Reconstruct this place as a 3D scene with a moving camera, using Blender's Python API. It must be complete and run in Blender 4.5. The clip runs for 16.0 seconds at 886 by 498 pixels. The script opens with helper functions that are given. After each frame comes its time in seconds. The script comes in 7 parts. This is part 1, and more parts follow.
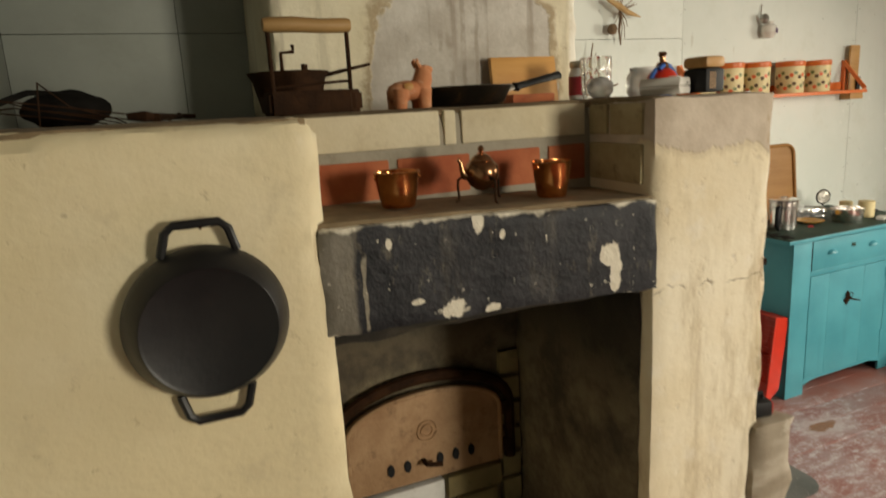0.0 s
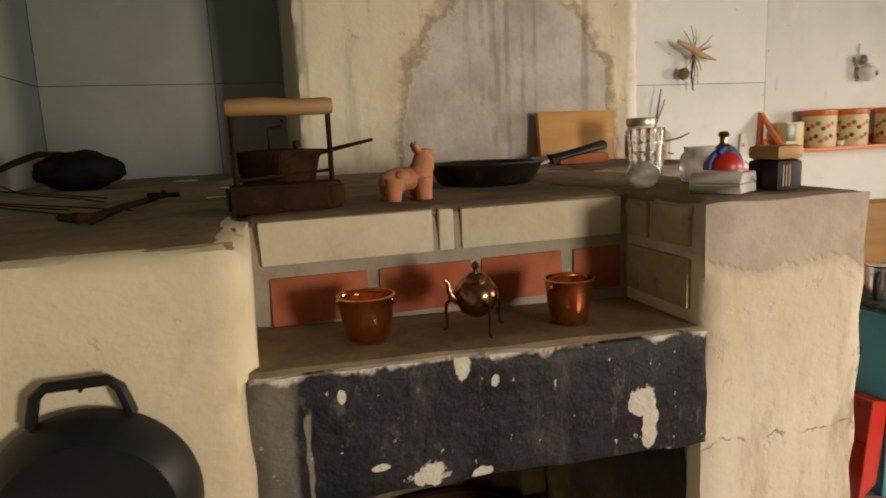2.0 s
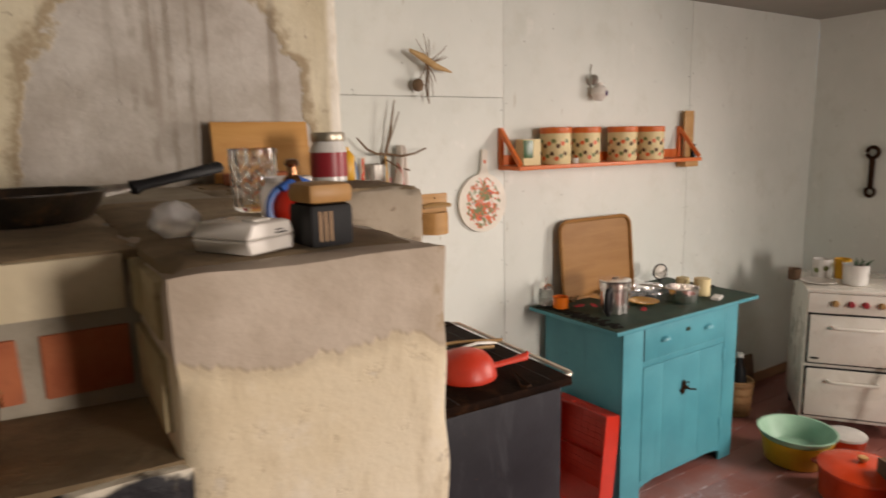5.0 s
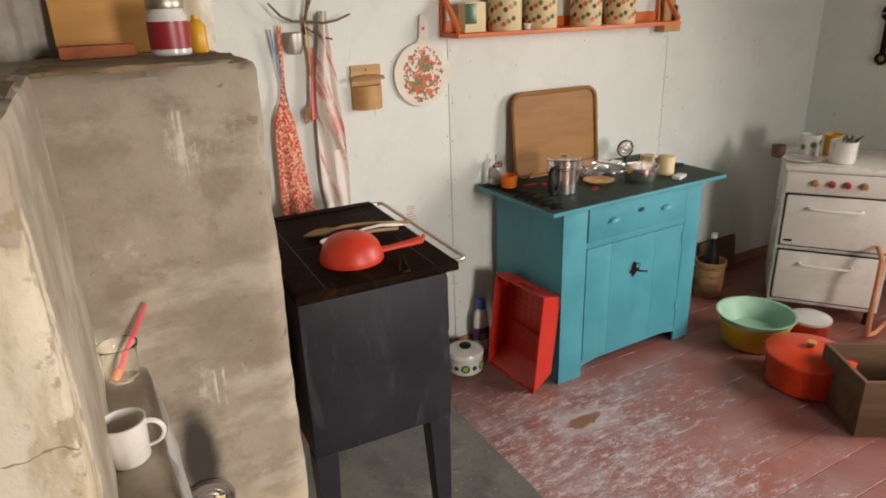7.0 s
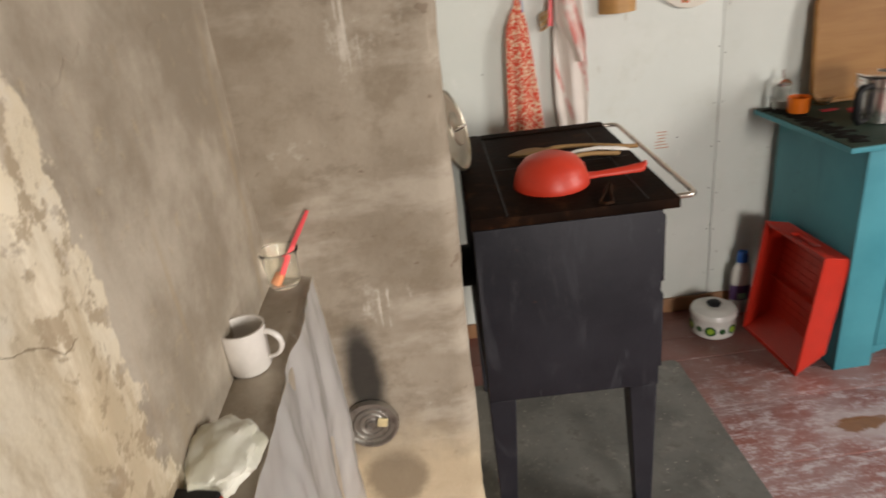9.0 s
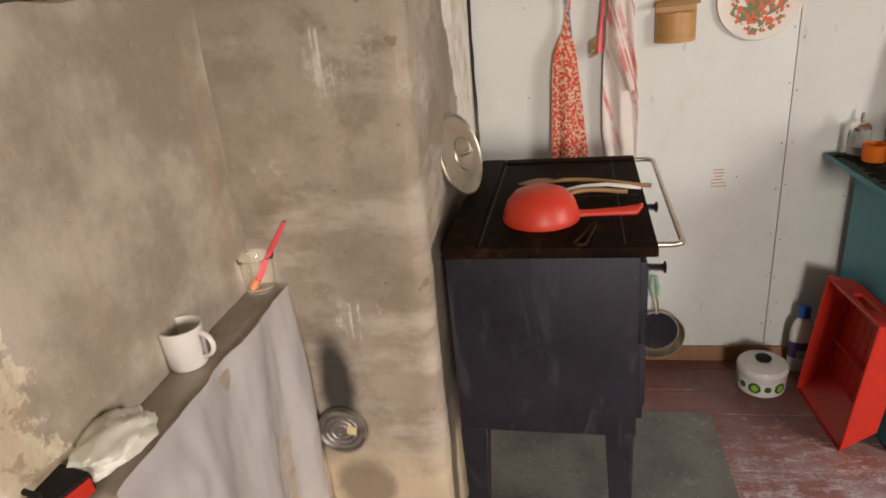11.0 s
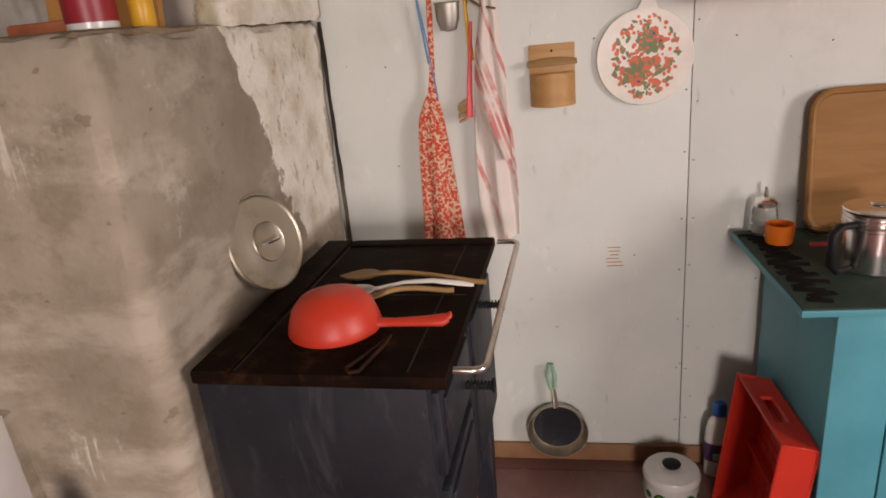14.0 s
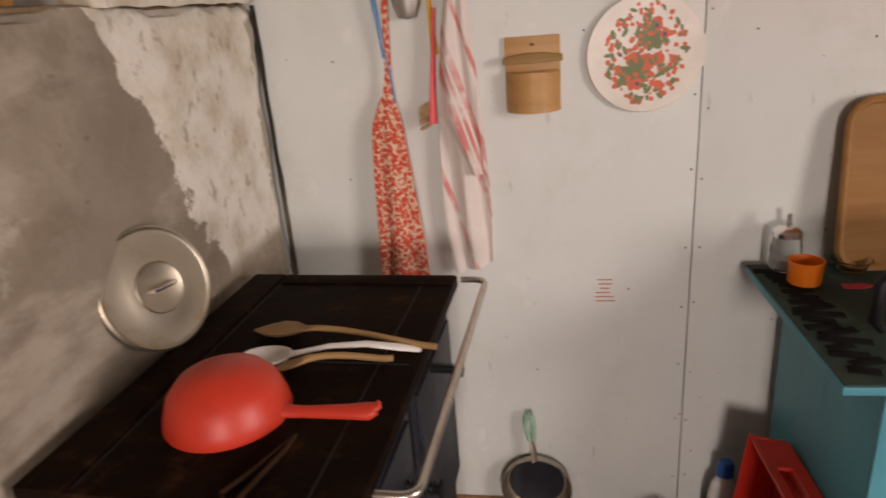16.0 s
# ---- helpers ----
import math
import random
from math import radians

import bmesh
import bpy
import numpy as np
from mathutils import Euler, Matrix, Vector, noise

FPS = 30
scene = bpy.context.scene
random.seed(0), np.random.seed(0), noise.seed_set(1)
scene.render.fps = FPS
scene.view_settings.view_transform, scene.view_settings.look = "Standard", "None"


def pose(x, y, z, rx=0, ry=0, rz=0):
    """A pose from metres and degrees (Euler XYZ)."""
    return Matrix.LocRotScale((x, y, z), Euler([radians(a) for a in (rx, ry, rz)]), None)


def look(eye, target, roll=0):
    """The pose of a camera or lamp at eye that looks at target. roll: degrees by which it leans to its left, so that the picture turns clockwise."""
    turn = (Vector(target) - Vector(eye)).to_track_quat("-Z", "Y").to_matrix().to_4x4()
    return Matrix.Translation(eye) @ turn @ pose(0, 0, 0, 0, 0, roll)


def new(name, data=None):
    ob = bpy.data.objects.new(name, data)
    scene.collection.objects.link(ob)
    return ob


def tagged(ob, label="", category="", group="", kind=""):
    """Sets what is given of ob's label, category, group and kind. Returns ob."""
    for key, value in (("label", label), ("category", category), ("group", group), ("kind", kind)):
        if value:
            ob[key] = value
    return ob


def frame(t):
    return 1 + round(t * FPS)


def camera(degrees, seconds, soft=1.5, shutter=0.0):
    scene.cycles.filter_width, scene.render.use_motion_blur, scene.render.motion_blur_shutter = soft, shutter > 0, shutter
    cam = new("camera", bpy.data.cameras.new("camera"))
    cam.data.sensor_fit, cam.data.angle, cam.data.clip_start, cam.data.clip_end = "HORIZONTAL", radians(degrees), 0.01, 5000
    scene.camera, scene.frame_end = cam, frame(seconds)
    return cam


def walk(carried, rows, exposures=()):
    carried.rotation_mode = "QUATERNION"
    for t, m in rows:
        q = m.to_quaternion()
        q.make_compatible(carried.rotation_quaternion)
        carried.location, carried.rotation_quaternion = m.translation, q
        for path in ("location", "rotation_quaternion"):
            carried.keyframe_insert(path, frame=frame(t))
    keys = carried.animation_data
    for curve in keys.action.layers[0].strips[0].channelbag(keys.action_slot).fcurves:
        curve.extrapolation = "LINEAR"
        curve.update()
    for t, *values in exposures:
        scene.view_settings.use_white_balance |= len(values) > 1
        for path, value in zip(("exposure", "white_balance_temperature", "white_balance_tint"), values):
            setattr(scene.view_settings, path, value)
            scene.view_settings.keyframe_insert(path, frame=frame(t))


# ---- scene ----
cam = camera(68.7, 16.0, soft=1.7, shutter=0.5)
PATH = [
    (0, (-2.26, -2.398, 1.388), (-1.498, -0.599, 0.962), -3.1),
    (0.5, (-2.258, -2.336, 1.427), (-1.507, -0.52, 1.06), -2.6),
    (1, (-2.236, -2.287, 1.447), (-1.475, -0.476, 1.077), -3.4),
    (1.5, (-2.182, -2.258, 1.46), (-1.463, -0.433, 1.073), -2.8),
    (2, (-2.079, -2.245, 1.472), (-1.52, -0.354, 1.133), -2.5),
    (2.5, (-2.011, -2.256, 1.482), (-1.541, -0.337, 1.167), -2.0),
    (3, (-1.957, -2.268, 1.505), (-1.496, -0.34, 1.238), -2.7),
    (3.5, (-1.899, -2.256, 1.513), (-1.335, -0.352, 1.274), -2.0),
    (4, (-1.845, -2.242, 1.505), (-1.091, -0.409, 1.234), -2.1),
    (4.5, (-1.757, -2.185, 1.49), (-0.83, -0.436, 1.203), -0.9),
    (5, (-1.661, -2.127, 1.481), (-0.601, -0.464, 1.145), -1.2),
    (5.2, (-1.636, -2.116, 1.473), (-0.532, -0.487, 1.11), -0.7),
    (7.3, (-1.221, -2.272, 1.473), (-0.431, -0.596, 0.72), -3.7),
    (7.5, (-1.193, -2.259, 1.466), (-0.471, -0.563, 0.69), -4.7),
    (8, (-1.112, -2.19, 1.425), (-0.497, -0.477, 0.596), -2.6),
    (8.5, (-1.067, -2.13, 1.383), (-0.738, -0.335, 0.566), -5.2),
    (9, (-1.014, -2.118, 1.353), (-0.984, -0.299, 0.521), -7.1),
    (9.2, (-0.987, -2.124, 1.344), (-1.069, -0.307, 0.514), -6.8),
    (11.3, (-0.685, -2.1, 1.376), (-1.04, -0.285, 0.613), -5.7),
    (11.5, (-0.684, -2.04, 1.379), (-0.947, -0.203, 0.633), -4.7),
    (12, (-0.615, -1.946, 1.372), (-0.676, -0.07, 0.681), -4.0),
    (12.5, (-0.583, -1.878, 1.36), (-0.453, 0.0, 0.683), -4.5),
    (13, (-0.481, -1.839, 1.34), (-0.491, 0.041, 0.659), -3.8),
    (13.5, (-0.397, -1.811, 1.35), (-0.612, 0.059, 0.673), -4.0),
    (14, (-0.342, -1.764, 1.355), (-0.697, 0.089, 0.691), -5.5),
    (14.5, (-0.328, -1.679, 1.352), (-0.727, 0.168, 0.695), -5.5),
    (15, (-0.329, -1.556, 1.35), (-0.752, 0.291, 0.709), -5.0),
    (15.5, (-0.352, -1.482, 1.366), (-0.775, 0.345, 0.672), -5.5),
    (16, (-0.309, -1.448, 1.342), (-0.647, 0.396, 0.647), -4.7),
]
walk(cam, [(t, look(eye, target, roll)) for t, eye, target, roll in PATH],
     [(0, 0.02, 7500, 5), (0.7, -0.03, 7700, 11), (2.5, -0.07, 7600, 14), (4.2, -0.05, 7300, 15), (5.2, -0.08, 7200, 19), (7.4, -0.03, 6700, 12), (8, -0.03, 6600, 11),
      (9.2, -0.18, 6700, 13), (11.3, -0.24, 6900, 20), (12, -0.34, 6900, 23), (14, -0.34, 6950, 25), (16, -0.46, 7100, 26)])


# ---- world and light ----
world = bpy.data.worlds.new("sky")
scene.world = world
world.use_nodes = True
sky = world.node_tree.nodes.new("ShaderNodeTexSky")
sky.sky_type, sky.sun_disc = "NISHITA", False
sky.sun_elevation, sky.sun_rotation = radians(40), radians(140)
world.node_tree.links.new(sky.outputs[0], world.node_tree.nodes["Background"].inputs[0])
world.node_tree.nodes["Background"].inputs[1].default_value = 0.12


def window_light(name, place, target, width, height, watts, colour):
    """Skylight that falls in through a window, mostly downwards."""
    lamp = bpy.data.lights.new(name, "AREA")
    lamp.shape, lamp.size, lamp.size_y, lamp.energy, lamp.color, lamp.spread = "RECTANGLE", width, height, watts, colour, radians(112)
    ob = new(name, lamp)
    ob.matrix_world = look(place, target)
    return ob


window_light("window_daylight", (2.30, -2.20, 1.45), (-0.3, -1.2, 0.15), 0.95, 0.95, 36, (1.0, 0.97, 0.92))
window_light("window_daylight", (0.22, -5.37, 1.45), (-0.6, -1.5, 0.55), 0.70, 0.95, 50, (1.0, 0.96, 0.90))


# ---- materials ----
class Nodes:
    """Short names for the nodes of one material."""

    def __init__(self, name, world_space=True):
        self.m = bpy.data.materials.new(name)
        self.m.use_nodes = True
        self.t = self.m.node_tree
        self.b = self.t.nodes["Principled BSDF"]
        if world_space:
            self.p = self.t.nodes.new("ShaderNodeNewGeometry").outputs["Position"]
        else:
            self.p = self.t.nodes.new("ShaderNodeTexCoord").outputs["Object"]

    def put(self, socket, v):
        if isinstance(v, bpy.types.NodeSocket):
            self.t.links.new(v, socket)
        elif isinstance(v, (tuple, list)) and len(v) == 3 and socket.type == "RGBA":
            socket.default_value = (*v, 1)
        else:
            socket.default_value = v

    def math(self, op, a, b=0.0, clamp=False):
        n = self.t.nodes.new("ShaderNodeMath")
        n.operation, n.use_clamp = op, clamp
        self.put(n.inputs[0], a), self.put(n.inputs[1], b)
        return n.outputs[0]

    def noise(self, scale, detail=4.0, rough=0.6, stretch=None, distort=0.0):
        n = self.t.nodes.new("ShaderNodeTexNoise")
        n.inputs["Scale"].default_value, n.inputs["Detail"].default_value = scale, detail
        n.inputs["Roughness"].default_value, n.inputs["Distortion"].default_value = rough, distort
        self.put(n.inputs["Vector"], self.stretched(stretch) if stretch else self.p)
        return n.outputs["Fac"]

    def cells(self, scale, stretch=None, feature="F1"):
        n = self.t.nodes.new("ShaderNodeTexVoronoi")
        n.feature = feature
        n.inputs["Scale"].default_value = scale
        self.put(n.inputs["Vector"], self.stretched(stretch) if stretch else self.p)
        return n.outputs["Distance"]

    def stretched(self, s):
        n = self.t.nodes.new("ShaderNodeMapping")
        n.inputs["Scale"].default_value = s
        self.put(n.inputs["Vector"], self.p)
        return n.outputs[0]

    def axis(self, k):
        n = self.t.nodes.new("ShaderNodeSeparateXYZ")
        self.put(n.inputs[0], self.p)
        return n.outputs[k]

    def step(self, v, low, high):
        n = self.t.nodes.new("ShaderNodeMapRange")
        n.interpolation_type = "SMOOTHSTEP"
        self.put(n.inputs["Value"], v)
        n.inputs["From Min"].default_value, n.inputs["From Max"].default_value = min(low, high), max(low, high)
        if low > high:
            n.inputs["To Min"].default_value, n.inputs["To Max"].default_value = 1, 0
        return n.outputs[0]

    def spot(self, centre, radii, soft=0.25, wobble=None, amount=0.4):
        """1 within an uneven ellipsoid of that centre, 0 outside."""
        n = self.t.nodes.new("ShaderNodeVectorMath")
        n.operation = "SUBTRACT"
        self.put(n.inputs[0], self.p)
        n.inputs[1].default_value = centre
        d = self.t.nodes.new("ShaderNodeVectorMath")
        d.operation = "DIVIDE"
        self.put(d.inputs[0], n.outputs[0])
        d.inputs[1].default_value = radii
        ln = self.t.nodes.new("ShaderNodeVectorMath")
        ln.operation = "LENGTH"
        self.put(ln.inputs[0], d.outputs[0])
        v = ln.outputs["Value"]
        if wobble is not None:
            v = self.math("ADD", v, self.math("MULTIPLY", self.math("SUBTRACT", wobble, 0.5), amount * 4))
        return self.step(v, 1 + soft, 1 - soft)

    def mix(self, f, a, b):
        n = self.t.nodes.new("ShaderNodeMix")
        n.data_type = "RGBA"
        self.put(n.inputs["Factor"], f), self.put(n.inputs["A"], a), self.put(n.inputs["B"], b)
        return n.outputs["Result"]

    def random(self):
        return self.t.nodes.new("ShaderNodeObjectInfo").outputs["Random"]

    def bump(self, height, strength=0.3, distance=0.005):
        n = self.t.nodes.new("ShaderNodeBump")
        n.inputs["Strength"].default_value, n.inputs["Distance"].default_value = strength, distance
        self.put(n.inputs["Height"], height)
        self.put(self.b.inputs["Normal"], n.outputs[0])

    def done(self, colour, rough=0.8, metal=0.0, spec=None):
        self.put(self.b.inputs["Base Color"], colour), self.put(self.b.inputs["Roughness"], rough)
        self.put(self.b.inputs["Metallic"], metal)
        if spec is not None:
            self.put(self.b.inputs["Specular IOR Level"], spec)
        return self.m


def surface(name, a, b, rough=0.6, metal=0.0, scale=6.0, fine=60.0, relief=0.15, dirt=None, dirt_amount=0.4, world_space=False, spec=None):
    """A two-scale material: a to b in broad clouds, fine grain, a little dirt and relief."""
    n = Nodes(name, world_space)
    broad, grain = n.noise(scale, 5), n.noise(fine, 3)
    c = n.mix(n.step(broad, 0.3, 0.7), a, b)
    if dirt:
        c = n.mix(n.math("MULTIPLY", n.step(n.noise(scale * 2.3, 6, 0.7), 0.52, 0.75), dirt_amount), c, dirt)
    c = n.mix(n.math("MULTIPLY", grain, 0.25), c, tuple(v * 0.72 for v in a))
    n.bump(n.math("ADD", grain, n.math("MULTIPLY", broad, 0.6)), relief, 0.003)
    return n.done(c, n.math("ADD", rough - 0.08, n.math("MULTIPLY", broad, 0.16)), metal, spec)


def plain(name, c, rough=0.5, metal=0.0, spec=None):
    return surface(name, c, tuple(v * 0.86 for v in c), rough, metal, 14, 150, 0.06, spec=spec)


# ---- mesh helpers ----
def finish(name, bm, material, parent=None, label="", smooth=True):
    me = bpy.data.meshes.new(name)
    bm.normal_update()
    bm.to_mesh(me)
    bm.free()
    me.materials.append(material)
    if smooth:
        for poly in me.polygons:
            poly.use_smooth = True
        me.set_sharp_from_angle(angle=radians(38))
    ob = new(name, me)
    if parent:
        ob.parent = parent
    if label:
        ob["label"] = label
    return ob


def part(name, bm, material, parent, label=""):
    return finish(name, bm, material, parent, label)


def thing(name, place, label, category, group="", turn=0.0, tilt=(0.0, 0.0)):
    ob = new(name)
    ob.empty_display_size = 0.05
    ob.matrix_world = pose(*place, tilt[0], tilt[1], turn)
    return tagged(ob, label, category, group)


def structure(name, bm, material, label, category="wall"):
    return tagged(finish(name, bm, material), label, category, "", "structure")


def box(bm, x0, x1, y0, y1, z0, z1, bevel=0.0, m=None):
    r = bmesh.ops.create_cube(bm, size=1.0, matrix=Matrix.LocRotScale(((x0 + x1) / 2, (y0 + y1) / 2, (z0 + z1) / 2), None, (x1 - x0, y1 - y0, z1 - z0)))
    vs = r["verts"]
    if bevel:
        es = list({e for v in vs for e in v.link_edges})
        r2 = bmesh.ops.bevel(bm, geom=es, offset=bevel, segments=2, profile=0.6, affect="EDGES")
        vs = r2["verts"]
    if m is not None:
        bmesh.ops.transform(bm, matrix=m, verts=list({v for v in vs}))
    return bm


def boxed(*a, **k):
    return box(bmesh.new(), *a, **k)


def lathe(bm, profile, seg=28, m=None, squash=1.0):
    """A turned body from (radius, height) pairs; radius 0 closes it."""
    rings, made = [], []
    for r, z in profile:
        if r < 1e-6:
            ring = [bm.verts.new((0, 0, z))]
        else:
            ring = [bm.verts.new((r * math.cos(2 * math.pi * i / seg), squash * r * math.sin(2 * math.pi * i / seg), z)) for i in range(seg)]
        rings.append(ring)
        made += ring
    for a, b in zip(rings, rings[1:]):
        for i in range(seg):
            j = (i + 1) % seg
            q = [a[i % len(a)], a[j % len(a)], b[j % len(b)], b[i % len(b)]]
            q = list(dict.fromkeys(q))
            if len(q) > 2:
                bm.faces.new(q)
    if m is not None:
        bmesh.ops.transform(bm, matrix=m, verts=made)
    return bm


def turned(profile, seg=28, m=None, squash=1.0):
    return lathe(bmesh.new(), profile, seg, m, squash)


def tube(bm, pts, r, seg=8, closed=False, flat=1.0):
    """A round bar along points; r may be one radius or one for each point."""
    pts = [Vector(p) for p in pts]
    n = len(pts)
    rs = r if isinstance(r, (list, tuple)) else [r] * n
    rings = []
    side = None
    for i, p in enumerate(pts):
        d = (pts[(i + 1) % n] - pts[i - 1]) if closed else (pts[min(i + 1, n - 1)] - pts[max(i - 1, 0)])
        d.normalize()
        if side is None:
            side = d.orthogonal().normalized()
        else:
            side = (side - d * side.dot(d)).normalized()
        up = d.cross(side)
        rings.append([bm.verts.new(p + rs[i] * (side * math.cos(2 * math.pi * k / seg) + flat * up * math.sin(2 * math.pi * k / seg))) for k in range(seg)])
    pairs = list(zip(rings, rings[1:])) + ([(rings[-1], rings[0])] if closed else [])
    for a, b in pairs:
        for k in range(seg):
            bm.faces.new((a[k], a[(k + 1) % seg], b[(k + 1) % seg], b[k]))
    if not closed:
        bm.faces.new(rings[0][::-1]), bm.faces.new(rings[-1])
    return bm


def bar(pts, r, seg=8, closed=False, flat=1.0):
    return tube(bmesh.new(), pts, r, seg, closed, flat)


def arc(c, r, a0, a1, n, plane="xz"):
    out = []
    for i in range(n + 1):
        a = radians(a0 + (a1 - a0) * i / n)
        u, v = r * math.cos(a), r * math.sin(a)
        out.append({"xz": (c[0] + u, c[1], c[2] + v), "xy": (c[0] + u, c[1] + v, c[2]), "yz": (c[0], c[1] + u, c[2] + v)}[plane])
    return out


def prism(outline, depth, m=None, bevel=0.0):
    """A flat outline in x and z, pulled back along y."""
    bm = bmesh.new()
    f = bm.faces.new([bm.verts.new((x, 0, z)) for x, z in outline])
    r = bmesh.ops.extrude_face_region(bm, geom=[f])
    bmesh.ops.translate(bm, vec=(0, depth, 0), verts=[g for g in r["geom"] if isinstance(g, bmesh.types.BMVert)])
    bmesh.ops.recalc_face_normals(bm, faces=bm.faces)
    if bevel:
        bmesh.ops.bevel(bm, geom=list(bm.edges), offset=bevel, segments=1, affect="EDGES")
    if m is not None:
        bmesh.ops.transform(bm, matrix=m, verts=bm.verts)
    return bm


def masonry(x0, x1, y0, y1, z0, z1, step=0.025, amp=0.006, soft=0.012, seed=0.0, shear=None, skip="", fall=0.0):
    """A plastered block: a fine-meshed box with worn, rounded edges and an uneven face."""
    def ticks(a, b):
        n = max(2, round((b - a) / step))
        inner = [a + (b - a) * i / n for i in range(n + 1)]
        return inner
    xs, ys, zs = ticks(x0, x1), ticks(y0, y1), ticks(z0, z1)
    bm, made = bmesh.new(), {}

    def vert(p):
        key = tuple(round(c, 5) for c in p)
        if key not in made:
            v = Vector(p)
            lo, hi = (x0, y0, z0), (x1, y1, z1)
            near = [min(v[k] - lo[k], hi[k] - v[k]) for k in range(3)]
            edge = sorted(near)
            if edge[0] < 1e-5 and edge[1] < soft * 1.6:
                pull = soft * (1 - edge[1] / (soft * 1.6)) ** 2 * (0.6 + 0.8 * noise.noise(v * 17 + Vector((seed, 3, 7))))
                mid = Vector([(lo[k] + hi[k]) / 2 for k in range(3)])
                for k in range(3):
                    if near[k] < soft * 1.6:
                        v[k] += pull * (1 if mid[k] > v[k] else -1) * 0.7
            w = Vector(p) + Vector((seed, seed * 0.7, seed * 1.3))
            push = Vector((noise.noise(w * 6), noise.noise(w * 6 + Vector((9, 0, 0))), noise.noise(w * 6 + Vector((0, 9, 0)))))
            fine = Vector((noise.noise(w * 26), noise.noise(w * 26 + Vector((5, 0, 0))), noise.noise(w * 26 + Vector((0, 5, 0)))))
            v += amp * push + 0.35 * amp * fine
            if shear:
                v += Vector(shear) * (z1 - p[2])
            v.z -= fall * (p[0] - (x0 + x1) / 2)
            made[key] = bm.verts.new(v)
        return made[key]

    def sheet(us, vs, at):
        for a, b in zip(us, us[1:]):
            for c, d in zip(vs, vs[1:]):
                bm.faces.new((vert(at(a, c)), vert(at(b, c)), vert(at(b, d)), vert(at(a, d))))
    if "f" not in skip:
        sheet(xs, zs, lambda u, v: (u, y0, v))
    if "b" not in skip:
        sheet(xs, zs, lambda u, v: (u, y1, v))
    if "l" not in skip:
        sheet(ys, zs, lambda u, v: (x0, u, v))
    if "r" not in skip:
        sheet(ys, zs, lambda u, v: (x1, u, v))
    if "t" not in skip:
        sheet(xs, ys, lambda u, v: (u, v, z1))
    if "d" not in skip:
        sheet(xs, ys, lambda u, v: (u, v, z0))
    bmesh.ops.recalc_face_normals(bm, faces=bm.faces)
    return bm


# ---- surfaces of the setting ----
def wall_paint(name="pale_green_wall_paint", shade=0.0):
    n = Nodes(name)
    broad, fine, drip = n.noise(1.6, 5), n.noise(90, 3), n.noise(5, 5, 0.65, (1, 1, 0.18))
    c = n.mix(n.step(broad, 0.3, 0.7), (0.64, 0.675, 0.63), (0.72, 0.745, 0.70))
    c = n.mix(n.math("MULTIPLY", n.step(drip, 0.55, 0.8), 0.35), c, (0.56, 0.58, 0.50))
    c = n.mix(n.math("MULTIPLY", n.step(n.noise(55, 2, 0.4), 0.74, 0.80), 0.6), c, (0.22, 0.18, 0.13))
    c = n.mix(n.math("MULTIPLY", n.step(n.noise(4.5, 7, 0.72), 0.50, 0.70), 0.30), c, (0.52, 0.535, 0.45))
    c = n.mix(n.math("MULTIPLY", n.step(n.noise(11, 7, 0.75, (1, 1, 0.6)), 0.58, 0.68), 0.45), c, (0.82, 0.82, 0.78))
    c = n.mix(n.math("MULTIPLY", n.step(n.noise(26, 4, 0.6, (1, 1, 0.3)), 0.66, 0.72), 0.35), c, (0.40, 0.36, 0.27))
    # hearth recess shade, mixed into the paint colour as a dark green
    if shade:
        film = n.math("MULTIPLY", n.math("ADD", 0.75, n.math("MULTIPLY", n.noise(3.2, 6, 0.65), 0.5)), shade)
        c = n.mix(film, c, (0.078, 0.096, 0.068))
    n.bump(n.math("ADD", fine, n.math("MULTIPLY", drip, 1.5)), 0.12, 0.003)
    return n.done(c, n.math("ADD", 0.5, n.math("MULTIPLY", broad, 0.2)))


def cream_plaster():
    n = Nodes("cream_limewash_plaster")
    broad, mid, fine = n.noise(2.2, 6, 0.62), n.noise(11, 6, 0.65), n.noise(75, 4, 0.6)
    c = n.mix(n.step(broad, 0.32, 0.68), (0.69, 0.59, 0.38), (0.80, 0.72, 0.53))
    c = n.mix(n.math("MULTIPLY", n.step(mid, 0.55, 0.75), 0.45), c, (0.50, 0.42, 0.28))
    c = n.mix(n.math("MULTIPLY", n.step(n.noise(7, 5, 0.7, (1, 1, 0.35)), 0.6, 0.8), 0.5), c, (0.78, 0.74, 0.64))
    c = n.mix(n.math("MULTIPLY", n.step(n.noise(23, 2, 0.5), 0.72, 0.78), 0.55), c, (0.30, 0.23, 0.14))
    pits = n.step(n.noise(38, 4, 0.6), 0.62, 0.72)
    c = n.mix(n.math("MULTIPLY", pits, 0.35), c, (0.42, 0.34, 0.20))
    n.bump(n.math("SUBTRACT", n.math("ADD", n.math("MULTIPLY", mid, 1.4), n.math("MULTIPLY", fine, 0.6)), n.math("MULTIPLY", pits, 0.4)), 0.3, 0.005)
    return n.done(c, 0.92)


